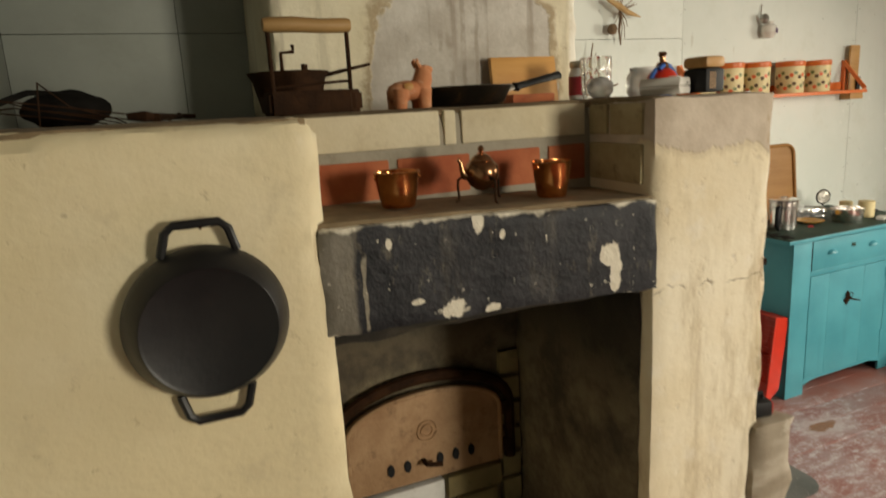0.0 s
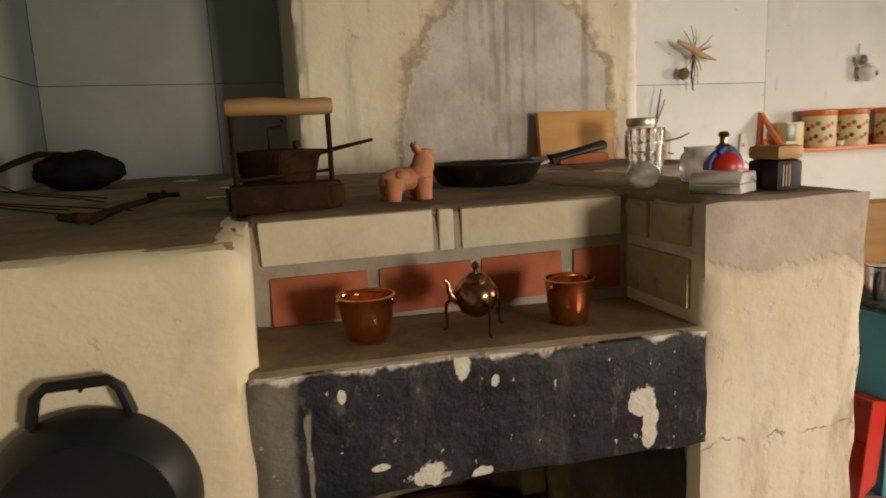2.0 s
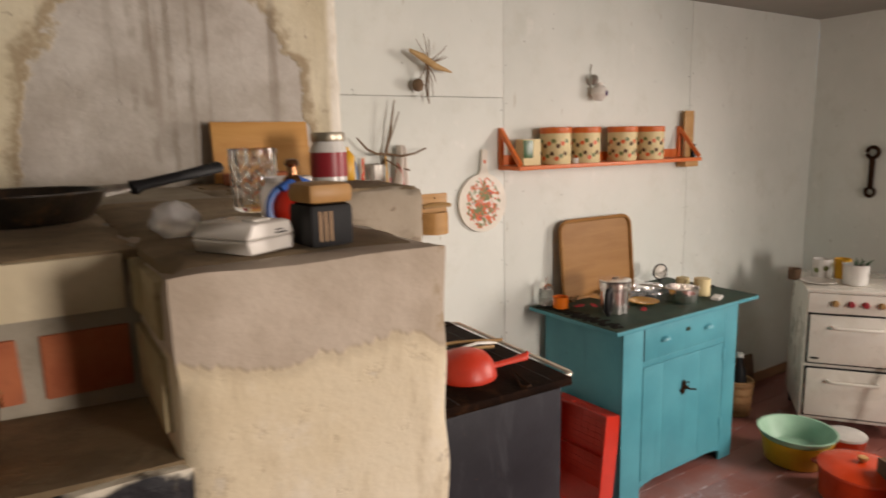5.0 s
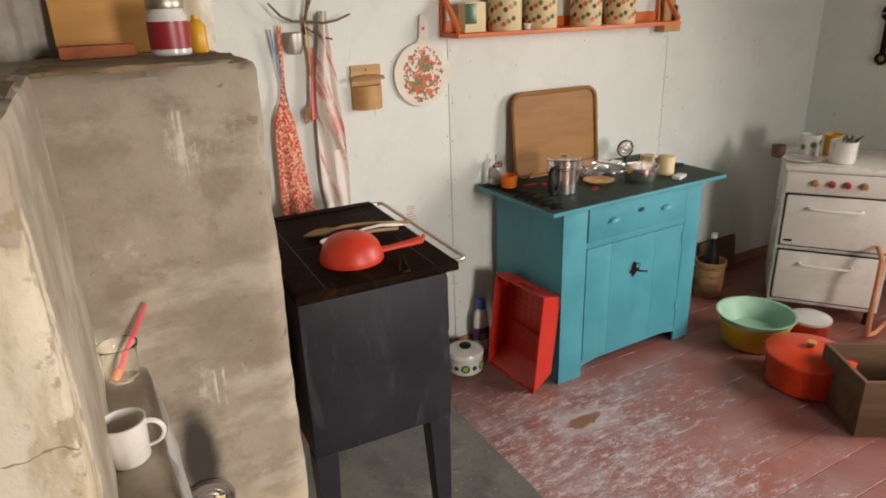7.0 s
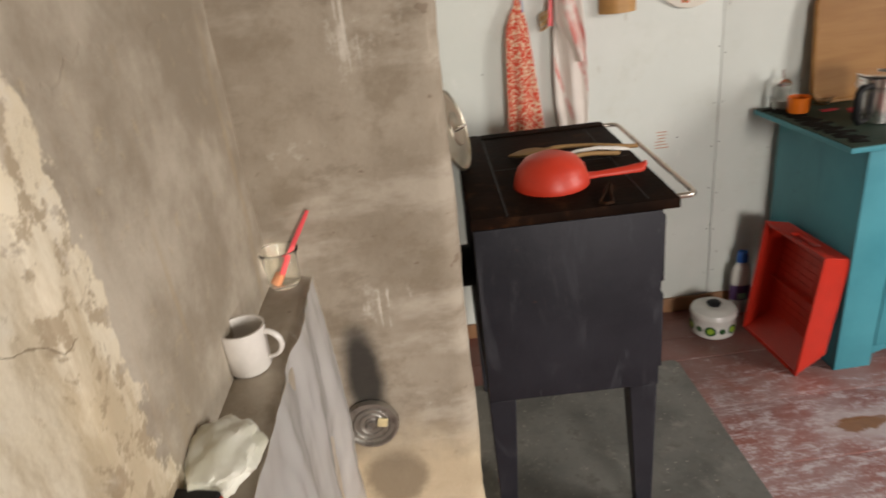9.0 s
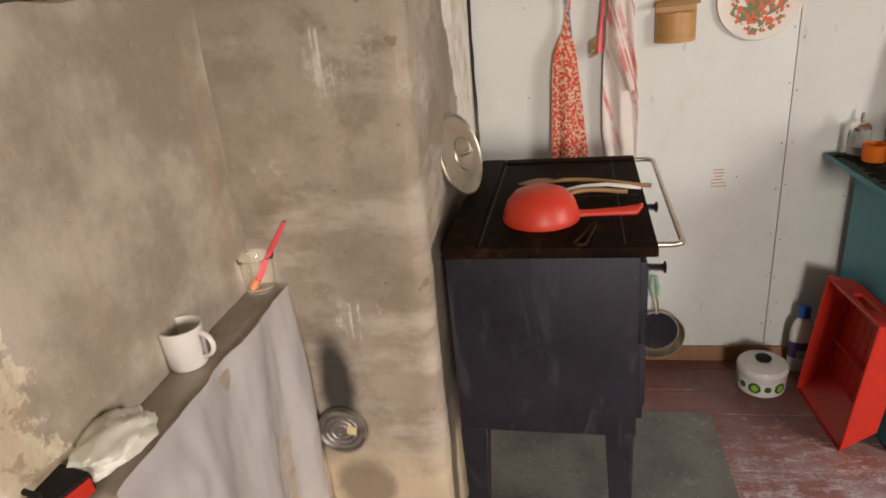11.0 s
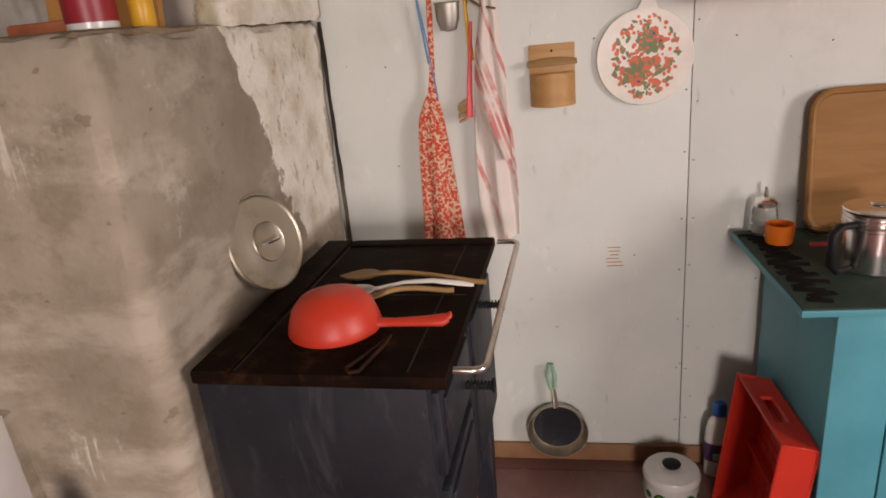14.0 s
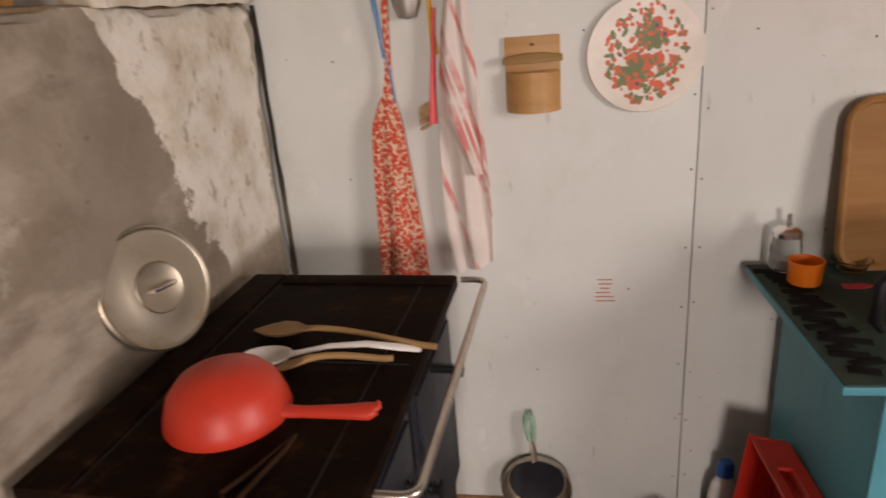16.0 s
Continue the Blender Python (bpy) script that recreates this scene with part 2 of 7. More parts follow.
def pier_plaster():
    """Cream plaster below a grey cement repair with a ragged lower edge."""
    n = Nodes("cream_plaster_with_grey_cement_cap")
    broad, mid, fine = n.noise(2.4, 6, 0.62), n.noise(12, 6, 0.65), n.noise(80, 4, 0.6)
    c = n.mix(n.step(broad, 0.32, 0.68), (0.71, 0.61, 0.43), (0.81, 0.74, 0.59))
    c = n.mix(n.math("MULTIPLY", n.step(n.noise(9, 6, 0.7, (1, 1, 0.3)), 0.48, 0.66), 0.7), c, (0.46, 0.36, 0.22))
    c = n.mix(n.math("MULTIPLY", n.step(n.noise(30, 3, 0.6), 0.66, 0.74), 0.6), c, (0.80, 0.77, 0.70))
    edge = n.math("ADD", n.axis(2), n.math("MULTIPLY", n.math("SUBTRACT", n.noise(9, 5, 0.6, (1, 1, 0.01)), 0.5), 0.13))
    cap = n.step(edge, 1.298, 1.303)
    grey = n.mix(n.step(mid, 0.35, 0.7), (0.45, 0.375, 0.295), (0.59, 0.51, 0.42))
    c = n.mix(cap, c, grey)
    rim = n.math("MULTIPLY", n.step(edge, 1.286, 1.297), n.step(edge, 1.306, 1.299))
    c = n.mix(n.math("MULTIPLY", rim, 0.3), c, (0.40, 0.32, 0.22))
    crack = n.math("ABSOLUTE", n.math("SUBTRACT", n.axis(2), n.math("ADD", 1.085, n.math("MULTIPLY", n.math("SUBTRACT", n.noise(14, 4), 0.5), 0.09))))
    crack = n.math("MULTIPLY", n.step(crack, 0.0022, 0.0006), n.math("MULTIPLY", n.step(n.axis(1), -1.60, -1.615), n.step(n.noise(11, 3), 0.42, 0.5)))
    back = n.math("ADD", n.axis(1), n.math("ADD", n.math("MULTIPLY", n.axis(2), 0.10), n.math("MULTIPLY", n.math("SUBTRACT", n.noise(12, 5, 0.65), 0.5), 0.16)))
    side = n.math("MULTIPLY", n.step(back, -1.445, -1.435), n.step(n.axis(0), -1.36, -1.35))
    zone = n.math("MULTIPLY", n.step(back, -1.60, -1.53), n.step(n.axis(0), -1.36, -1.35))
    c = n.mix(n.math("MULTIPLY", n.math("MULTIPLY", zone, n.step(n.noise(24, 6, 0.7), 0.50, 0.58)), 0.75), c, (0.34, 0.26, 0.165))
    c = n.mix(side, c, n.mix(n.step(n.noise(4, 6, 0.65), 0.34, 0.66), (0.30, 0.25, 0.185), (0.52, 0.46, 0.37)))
    c = n.mix(n.math("MULTIPLY", crack, 0.75), c, (0.20, 0.15, 0.09))
    h = n.math("ADD", n.math("ADD", n.math("MULTIPLY", mid, 1.4), n.math("MULTIPLY", fine, 0.5)), n.math("MULTIPLY", cap, 0.8))
    pits = n.math("MULTIPLY", n.step(n.noise(30, 5, 0.65), 0.58, 0.70), n.math("SUBTRACT", 1.0, cap))
    c = n.mix(n.math("MULTIPLY", pits, 0.35), c, (0.50, 0.40, 0.25))
    c = n.mix(n.math("MULTIPLY", n.math("MULTIPLY", n.step(n.noise(13, 6, 0.7), 0.52, 0.70), n.math("SUBTRACT", 1.0, n.math("MAXIMUM", cap, side))), 0.5), c, (0.80, 0.75, 0.65))
    c = n.mix(n.math("MULTIPLY", n.step(n.noise(16, 5, 0.7, (1, 1, 0.12)), 0.56, 0.72), n.math("MULTIPLY", 0.45, n.math("SUBTRACT", 1.0, cap))), c, (0.43, 0.33, 0.20))
    n.bump(n.math("SUBTRACT", n.math("SUBTRACT", h, crack), n.math("MULTIPLY", pits, 0.5)), 0.35, 0.005)
    return n.done(c, 0.93)


def grey_plaster():
    """Smoothed grey-brown cement render, stained, with rough white patches at the back."""
    n = Nodes("smoky_grey_brown_cement_render")
    broad, mid, fine = n.noise(2.6, 6, 0.6), n.noise(9, 6, 0.66), n.noise(85, 4, 0.6)
    c = n.mix(n.step(broad, 0.3, 0.7), (0.25, 0.205, 0.15), (0.39, 0.335, 0.26))
    c = n.mix(n.math("MULTIPLY", n.step(mid, 0.48, 0.68), 0.7), c, (0.22, 0.175, 0.12))
    c = n.mix(n.math("MULTIPLY", n.step(n.noise(5.5, 6, 0.7), 0.60, 0.67), 0.35), c, (0.66, 0.61, 0.52))
    c = n.mix(n.math("MULTIPLY", n.step(n.noise(27, 2, 0.4, (1, 1, 1.7)), 0.71, 0.76), 0.6), c, (0.17, 0.12, 0.08))
    c = n.mix(n.math("MULTIPLY", n.step(n.noise(3.6, 5, 0.6, (0.8, 0.8, 2.2)), 0.50, 0.66), 0.5), c, (0.56, 0.50, 0.41))
    c = n.mix(n.math("MULTIPLY", n.step(n.noise(7, 7, 0.72, (0.9, 0.9, 1.6)), 0.54, 0.66), 0.45), c, (0.19, 0.15, 0.105))
    comb = n.step(n.noise(60, 2, 0.5, (1, 1, 0.05)), 0.48, 0.56)
    for centre, radii in (((-1.10, -0.955, 1.24), (0.035, 0.2, 0.055)), ((-1.115, -0.955, 0.72), (0.045, 0.2, 0.04))):
        c = n.mix(n.math("MULTIPLY", n.math("MULTIPLY", comb, n.spot(centre, radii, 0.3, n.noise(20, 5), 0.6)), 0.7), c, (0.70, 0.65, 0.56))
    low = n.math("MULTIPLY", n.step(n.math("ADD", n.axis(2), n.math("MULTIPLY", n.noise(6, 5), 0.3)), 0.60, 0.44), 0.75)
    c = n.mix(low, c, (0.66, 0.54, 0.36))
    damp = n.spot((-1.165, -0.955, 0.265), (0.075, 0.12, 0.075), 0.25, n.noise(12, 5, 0.65), 0.25)
    c = n.mix(n.math("MULTIPLY", damp, 0.7), c, (0.17, 0.13, 0.085))
    soot = n.spot((-1.195, -0.955, 0.55), (0.040, 0.10, 0.12), 0.42, n.noise(14, 5), 0.14)
    c = n.mix(n.math("MULTIPLY", soot, 0.93), c, (0.02, 0.017, 0.014))
    # flaked white plaster next to the boarded wall, with a slanting ragged edge
    slope = n.math("ADD", n.axis(1), n.math("ADD", n.math("MULTIPLY", n.math("SUBTRACT", n.axis(2), 1.1), 0.5), n.math("MULTIPLY", n.math("SUBTRACT", n.noise(10, 5, 0.65), 0.5), 0.22)))
    flake = n.math("MULTIPLY", n.step(slope, -0.435, -0.423), n.step(n.axis(0), -1.05, -1.04))
    flake = n.math("MULTIPLY", flake, n.step(n.axis(2), 0.86, 0.90))
    white = n.mix(n.step(mid, 0.38, 0.72), (0.80, 0.77, 0.68), (0.58, 0.51, 0.39))
    c = n.mix(flake, c, white)
    pocks = n.math("MULTIPLY", flake, n.step(n.noise(30, 6, 0.7, (1, 1, 0.6)), 0.56, 0.64))
    c = n.mix(n.math("MULTIPLY", pocks, 0.6), c, (0.33, 0.255, 0.15))
    torn = n.math("MULTIPLY", n.step(n.math("ADD", n.axis(1), n.math("MULTIPLY", n.math("SUBTRACT", n.noise(13, 5, 0.7), 0.5), 0.11)), -0.050, -0.042), n.step(n.axis(0), -1.05, -1.04))
    c = n.mix(n.math("MULTIPLY", torn, 0.75), c, (0.30, 0.255, 0.19))
    h = n.math("ADD", n.math("MULTIPLY", mid, n.math("ADD", 0.8, n.math("MULTIPLY", flake, 2.5))), n.math("MULTIPLY", fine, 0.35))
    h = n.math("SUBTRACT", h, n.math("MULTIPLY", pocks, 0.6))
    n.bump(n.math("SUBTRACT", h, n.math("MULTIPLY", flake, 0.8)), 0.42, 0.006)
    return n.done(c, 0.9)


def chimney_plaster():
    """Cream plaster with a large arched grey patch, rust and soot drips running down it."""
    n = Nodes("patched_chimney_plaster")
    broad, mid, fine = n.noise(2.4, 6, 0.62), n.noise(11, 6, 0.65), n.noise(75, 4, 0.6)
    c = n.mix(n.step(broad, 0.32, 0.68), (0.60, 0.53, 0.37), (0.74, 0.68, 0.52))
    c = n.mix(n.math("MULTIPLY", n.step(n.noise(6, 6, 0.7, (1, 1, 0.3)), 0.52, 0.75), 0.5), c, (0.46, 0.40, 0.27))
    c = n.mix(n.math("MULTIPLY", n.step(n.noise(16, 5, 0.65, (1, 1, 0.12)), 0.55, 0.68), 0.45), c, (0.42, 0.37, 0.26))
    flaked = n.step(n.noise(8, 7, 0.7), 0.615, 0.63)
    c = n.mix(n.math("MULTIPLY", flaked, 0.8), c, (0.47, 0.40, 0.29))
    front = n.step(n.axis(1), -0.49, -0.505)
    arch = n.math("MULTIPLY", n.spot((-1.345, -0.523, 1.385), (0.325, 5.0, 0.52), 0.022, n.noise(9, 6, 0.66), 0.10), front)
    grey = n.mix(n.step(n.noise(5, 6, 0.65), 0.35, 0.68), (0.40, 0.36, 0.31), (0.58, 0.55, 0.50))
    c = n.mix(arch, c, grey)
    rim = n.math("MULTIPLY", n.spot((-1.345, -0.523, 1.385), (0.350, 5.0, 0.545), 0.05, n.noise(9, 6, 0.66), 0.14), n.math("SUBTRACT", 1.0, arch))
    c = n.mix(n.math("MULTIPLY", n.math("MULTIPLY", rim, front), 0.85), c, (0.33, 0.25, 0.155))
    drip = n.math("MULTIPLY", n.step(n.noise(13, 4, 0.6, (1, 1, 0.045)), 0.54, 0.68), n.step(n.axis(2), 1.40, 1.62))
    c = n.mix(n.math("MULTIPLY", n.math("MULTIPLY", drip, front), 0.62), c, (0.20, 0.155, 0.11))
    for x, w in ((-1.435, 0.008), (-1.36, 0.007), (-1.315, 0.006), (-1.405, 0.010)):
        line = n.step(n.math("ABSOLUTE", n.math("SUBTRACT", n.math("ADD", n.axis(0), n.math("MULTIPLY", n.noise(9, 3), 0.02)), x + 0.01)), w * 1.5, w * 0.4)
        c = n.mix(n.math("MULTIPLY", n.math("MULTIPLY", line, n.step(n.noise(8, 4), 0.40, 0.55)), 0.45), c, (0.22, 0.18, 0.13))
    base = n.step(n.math("ADD", n.axis(2), n.math("MULTIPLY", mid, 0.12)), 1.50, 1.43)
    c = n.mix(n.math("MULTIPLY", base, 0.55), c, (0.27, 0.23, 0.17))
    h = n.math("ADD", n.math("MULTIPLY", mid, 1.3), n.math("MULTIPLY", fine, 0.4))
    side = n.math("MULTIPLY", n.step(n.axis(0), -0.985, -0.965), n.step(n.noise(6, 5, 0.65), 0.3, 0.42))
    c = n.mix(side, c, n.mix(n.step(mid, 0.38, 0.72), (0.80, 0.77, 0.68), (0.58, 0.51, 0.39)))
    n.bump(n.math("SUBTRACT", n.math("SUBTRACT", h, flaked), n.math("MULTIPLY", arch, 1.2)), 0.45, 0.006)
    return n.done(c, 0.93)


def black_lintel():
    """Tar-black paint, scuffed, with plaster showing where it has chipped away."""
    n = Nodes("chipped_black_paint_on_plaster")
    mid, fine = n.noise(14, 6, 0.68), n.noise(70, 4, 0.6)
    c = n.mix(n.step(mid, 0.35, 0.7), (0.009, 0.0095, 0.012), (0.030, 0.030, 0.034))
    c = n.mix(n.math("MULTIPLY", n.step(n.noise(10, 5, 0.7, (1, 1, 0.25)), 0.6, 0.8), 0.5), c, (0.16, 0.14, 0.11))
    wob = n.noise(24, 5, 0.65)
    chips = n.step(n.noise(75, 5, 0.72, (1, 1, 0.6)), 0.655, 0.675)
    for centre, radii in (((-1.665, -1.645, 1.165), (0.017, 0.2, 0.019)), ((-1.654, -1.645, 1.130), (0.010, 0.2, 0.024)), ((-1.925, -1.645, 1.122), (0.020, 0.2, 0.014)),
                          ((-1.882, -1.645, 1.236), (0.008, 0.2, 0.015)), ((-1.862, -1.645, 1.112), (0.011, 0.2, 0.009)), ((-1.975, -1.645, 1.140), (0.010, 0.2, 0.004)),
                          ((-2.008, -1.645, 1.222), (0.004, 0.2, 0.007)), ((-1.845, -1.645, 1.216), (0.004, 0.2, 0.006))):
        chips = n.math("MAXIMUM", chips, n.spot(centre, radii, 0.08, wob, 0.75))
    level = n.math("ADD", n.axis(2), n.math("MULTIPLY", n.math("ADD", n.axis(0), 1.836), 0.036))
    rim = n.math("ADD", level, n.math("MULTIPLY", n.noise(22, 5), 0.04))
    chips = n.math("MAXIMUM", chips, n.math("MULTIPLY", n.step(rim, 1.122, 1.116), n.step(n.noise(45, 3), 0.46, 0.54)))
    chips = n.math("MAXIMUM", chips, n.step(rim, 1.258, 1.264))
    scuffs = n.math("MULTIPLY", n.step(n.noise(52, 6, 0.75, (1, 1, 0.45)), 0.57, 0.66), 0.40)
    c = n.mix(scuffs, c, (0.17, 0.145, 0.105))
    worn = n.math("ADD", n.axis(0), n.math("MULTIPLY", n.math("SUBTRACT", n.noise(18, 5, 0.65, (1, 1, 0.3)), 0.5), 0.035))
    c = n.mix(n.math("MULTIPLY", n.step(worn, -2.052, -2.062), 0.6), c, n.mix(mid, (0.16, 0.145, 0.115), (0.36, 0.32, 0.25)))
    stroke = n.math("MULTIPLY", n.step(n.math("ABSOLUTE", n.math("ADD", worn, 2.043)), 0.0034, 0.0016), n.step(n.noise(20, 3), 0.42, 0.52))
    c = n.mix(n.math("MULTIPLY", stroke, 0.45), c, (0.52, 0.46, 0.34))
    c = n.mix(chips, c, n.mix(fine, (0.60, 0.54, 0.42), (0.74, 0.70, 0.60)))
    n.bump(n.math("SUBTRACT", n.math("ADD", n.math("MULTIPLY", mid, 1.5), n.math("MULTIPLY", fine, 0.8)), n.math("MULTIPLY", chips, 0.9)), 0.55, 0.005)
    return n.done(c, n.math("ADD", 0.55, n.math("MULTIPLY", chips, 0.35)), 0.0, 0.22)


def dusty_top():
    n = Nodes("sooty_dusty_cement_top")
    mid, fine = n.noise(8, 6, 0.68), n.noise(90, 4, 0.65)
    c = n.mix(n.step(mid, 0.3, 0.7), (0.145, 0.102, 0.056), (0.29, 0.212, 0.125))
    c = n.mix(n.math("MULTIPLY", n.step(n.noise(26, 4), 0.6, 0.72), 0.6), c, (0.09, 0.07, 0.05))
    n.bump(n.math("ADD", mid, fine), 0.4, 0.004)
    return n.done(c, 0.95)


def sooty_lining():
    n = Nodes("sooty_firebox_lining")
    mid, fine = n.noise(7, 6, 0.68), n.noise(60, 4, 0.65)
    c = n.mix(n.step(mid, 0.35, 0.68), (0.06, 0.048, 0.033), (0.21, 0.17, 0.105))
    soot = n.step(n.math("ADD", n.axis(2), n.math("MULTIPLY", mid, 0.5)), 1.12, 1.28)
    c = n.mix(n.math("MULTIPLY", soot, 0.85), c, (0.010, 0.009, 0.008))
    n.bump(n.math("ADD", mid, fine), 0.5, 0.006)
    return n.done(c, 0.95)


def plank_paint():
    """Worn oxblood floor paint, scuffed to pale grey in the walked places."""
    n = Nodes("worn_oxblood_floor_paint")
    mid, fine = n.noise(9, 8, 0.74, (0.55, 1.3, 1)), n.noise(70, 5, 0.7, (0.3, 1.2, 1))
    c = n.mix(n.random(), (0.225, 0.080, 0.064), (0.295, 0.113, 0.090))
    c = n.mix(n.math("MULTIPLY", n.step(n.noise(3, 4, 0.6), 0.45, 0.75), 0.45), c, (0.12, 0.044, 0.036))
    where = n.spot((0.04, -0.92, 0.0), (0.72, 0.66, 1.0), 0.8, n.noise(2.6, 4), 0.5)
    crumbs = n.math("ADD", n.math("MULTIPLY", n.noise(26, 9, 0.78, (0.5, 1.2, 1)), 0.70), n.math("MULTIPLY", n.noise(150, 4, 0.7, (0.6, 1, 1)), 0.30))
    wear = n.step(n.math("ADD", crumbs, n.math("MULTIPLY", n.math("SUBTRACT", where, 1.0), 0.16)), 0.465, 0.60)
    c = n.mix(n.math("MULTIPLY", n.math("MULTIPLY", where, n.step(n.noise(6, 5, 0.65), 0.35, 0.65)), 0.5), c, (0.40, 0.33, 0.33))
    v = n.math("FRACT", n.math("DIVIDE", n.math("ADD", n.axis(1), 5.398), 0.127))
    edge = n.step(n.math("ABSOLUTE", n.math("SUBTRACT", v, 0.5)), 0.455, 0.488)
    wear = n.math("MAXIMUM", wear, n.math("MULTIPLY", n.math("MULTIPLY", edge, 0.75), n.step(n.noise(9, 6, 0.7), 0.53, 0.64)))
    c = n.mix(n.math("MULTIPLY", wear, 0.8), c, (0.60, 0.56, 0.58))
    # mottled darker brown oval by the back wall and stove
    dark_oval = n.spot((-0.45, -0.15, 0.0), (0.62, 0.42, 1.0), 0.45, n.noise(4, 5, 0.65), 0.35)
    c = n.mix(n.math("MULTIPLY", dark_oval, 0.45), c, n.mix(n.noise(24, 5, 0.7), (0.045, 0.027, 0.022), (0.10, 0.075, 0.062)))
    stain = n.step(n.noise(2.1, 6, 0.7, (0.6, 1.3, 1)), 0.55, 0.72)
    c = n.mix(n.math("MULTIPLY", stain, 0.28), c, (0.085, 0.036, 0.030))
    c = n.mix(n.math("MULTIPLY", n.step(n.noise(120, 3, 0.6), 0.68, 0.74), 0.5), c, (0.50, 0.45, 0.42))
    pale = n.spot((0.14, -0.72, 0.0), (0.13, 0.07, 1.0), 0.4, n.noise(16, 6, 0.7), 0.45)
    c = n.mix(n.math("MULTIPLY", pale, 0.6), c, (0.52, 0.45, 0.45))
    bare = n.spot((0.13, -0.72, 0.0), (0.075, 0.028, 1.0), 0.12, n.noise(22, 6, 0.7), 0.5)
    c = n.mix(bare, c, n.mix(n.noise(40, 4), (0.17, 0.075, 0.035), (0.30, 0.14, 0.065)))
    n.bump(n.math("ADD", fine, n.math("MULTIPLY", wear, -0.6)), 0.25, 0.003)
    return n.done(c, n.math("ADD", 0.22, n.math("MULTIPLY", mid, 0.3)))


# copy of the wall paint with the recess shade put into its colour
SHADEWALL = wall_paint("shaded_green_wall_paint", 0.62)
WALL, CREAM, PIER, GREY, CHIM = wall_paint(), cream_plaster(), pier_plaster(), grey_plaster(), chimney_plaster()
LINTEL, DUST, SOOT, PLANK = black_lintel(), dusty_top(), sooty_lining(), plank_paint()
CEIL = surface("white_ceiling_paint", (0.38, 0.37, 0.335), (0.33, 0.32, 0.29), 0.7, 0, 2, 60, 0.15, (0.35, 0.33, 0.28), 0.3, True)
SEAM = plain("dark_board_seam", (0.10, 0.10, 0.085), 0.9)
SKIRT = surface("brown_stained_skirting", (0.26, 0.13, 0.06), (0.34, 0.18, 0.09), 0.55, 0, 4, 40, 0.2, (0.08, 0.05, 0.03), 0.5, True)
# dark colour for the unseen south wall, picked to lower the bounce light
BROWNWALL = surface("dark_brown_unseen_wall", (0.12, 0.075, 0.045), (0.17, 0.105, 0.06), 0.6, 0, 3, 40, 0.2, (0.06, 0.04, 0.03), 0.5, True)
def zinc_sheet():
    """Dull zinc with dark soot clouds, ash dust and pale crumbs."""
    n = Nodes("grey_zinc_hearth_sheet")
    broad, mid = n.noise(4, 6, 0.68), n.noise(16, 7, 0.72)
    c = n.mix(n.step(broad, 0.32, 0.68), (0.105, 0.105, 0.095), (0.215, 0.212, 0.192))
    c = n.mix(n.math("MULTIPLY", n.step(mid, 0.52, 0.66), 0.5), c, (0.085, 0.075, 0.062))
    c = n.mix(n.math("MULTIPLY", n.step(n.noise(9, 7, 0.75), 0.56, 0.68), 0.5), c, (0.30, 0.285, 0.25))
    crumbs = n.step(n.noise(95, 3, 0.6), 0.665, 0.71)
    c = n.mix(n.math("MULTIPLY", crumbs, 0.8), c, (0.48, 0.44, 0.38))
    n.bump(n.math("ADD", mid, n.math("MULTIPLY", crumbs, 1.5)), 0.3, 0.003)
    return n.done(c, n.math("ADD", 0.34, n.math("MULTIPLY", mid, 0.3)), 0.25)


SHEET = zinc_sheet()
GLASSY = plain("white_window_frame_paint", (0.72, 0.72, 0.68), 0.45)

# ---- room shell ----
LEFT, RIGHT, FRONT, TOP = -2.65, 2.34, -5.40, 2.12


def holed_wall(name, along, at, out, a0, a1, hole, label, paint):
    """A wall of 12 cm with one window opening, made of four joined pieces."""
    h0, h1, g0, g1 = hole
    bm = bmesh.new()
    for u0, u1, z0, z1 in ((a0, h0, 0, TOP), (h1, a1, 0, TOP), (h0, h1, 0, g0), (h0, h1, g1, TOP)):
        lo, hi = min(at, at + out), max(at, at + out)
        if along == "x":
            box(bm, u0, u1, lo, hi, z0, z1)
        else:
            box(bm, lo, hi, u0, u1, z0, z1)
    return structure(name, bm, paint, label)


# boarded back wall: panels with narrow open joints
back_wall = structure("wall_north", boxed(LEFT, RIGHT, 0.012, 0.13, 0, TOP), SEAM, "pale green painted board panels on dark battens")
for x0, x1, z0, z1 in ((LEFT, -2.15, 0, 1.672), (LEFT, -2.15, 1.672, TOP), (-2.15, -1.15, 0, 1.672), (-2.15, -1.15, 1.672, TOP),
                       (-1.15, 0.0, 0, 1.638), (-1.15, 0.001, 1.638, TOP), (0.0, 1.178, 0, TOP), (1.178, RIGHT, 0, TOP)):
    # panels beside the chimney take the paint that has shade in it
    part("wall_panel", boxed(x0 + 0.0012, x1 - 0.0012, 0.0, 0.0115, z0 + 0.001, z1 - 0.001, 0.0007), SHADEWALL if x1 < -1.1 else WALL, back_wall)
side_wall = structure("wall_west", boxed(LEFT - 0.12, LEFT - 0.012, FRONT, 0.13, 0, TOP), SEAM, "pale green painted boarded side wall beside the hearth")
for y0, y1, z0, z1 in ((-1.22, 0.0, 0, 1.672), (-1.22, 0.0, 1.672, TOP), (-2.44, -1.22, 0, TOP), (FRONT, -2.44, 0, TOP)):
    part("wall_panel", boxed(LEFT - 0.0115, LEFT, y0 + 0.0012, y1 - 0.0012, z0 + 0.001, z1 - 0.001, 0.0007), SHADEWALL, side_wall)
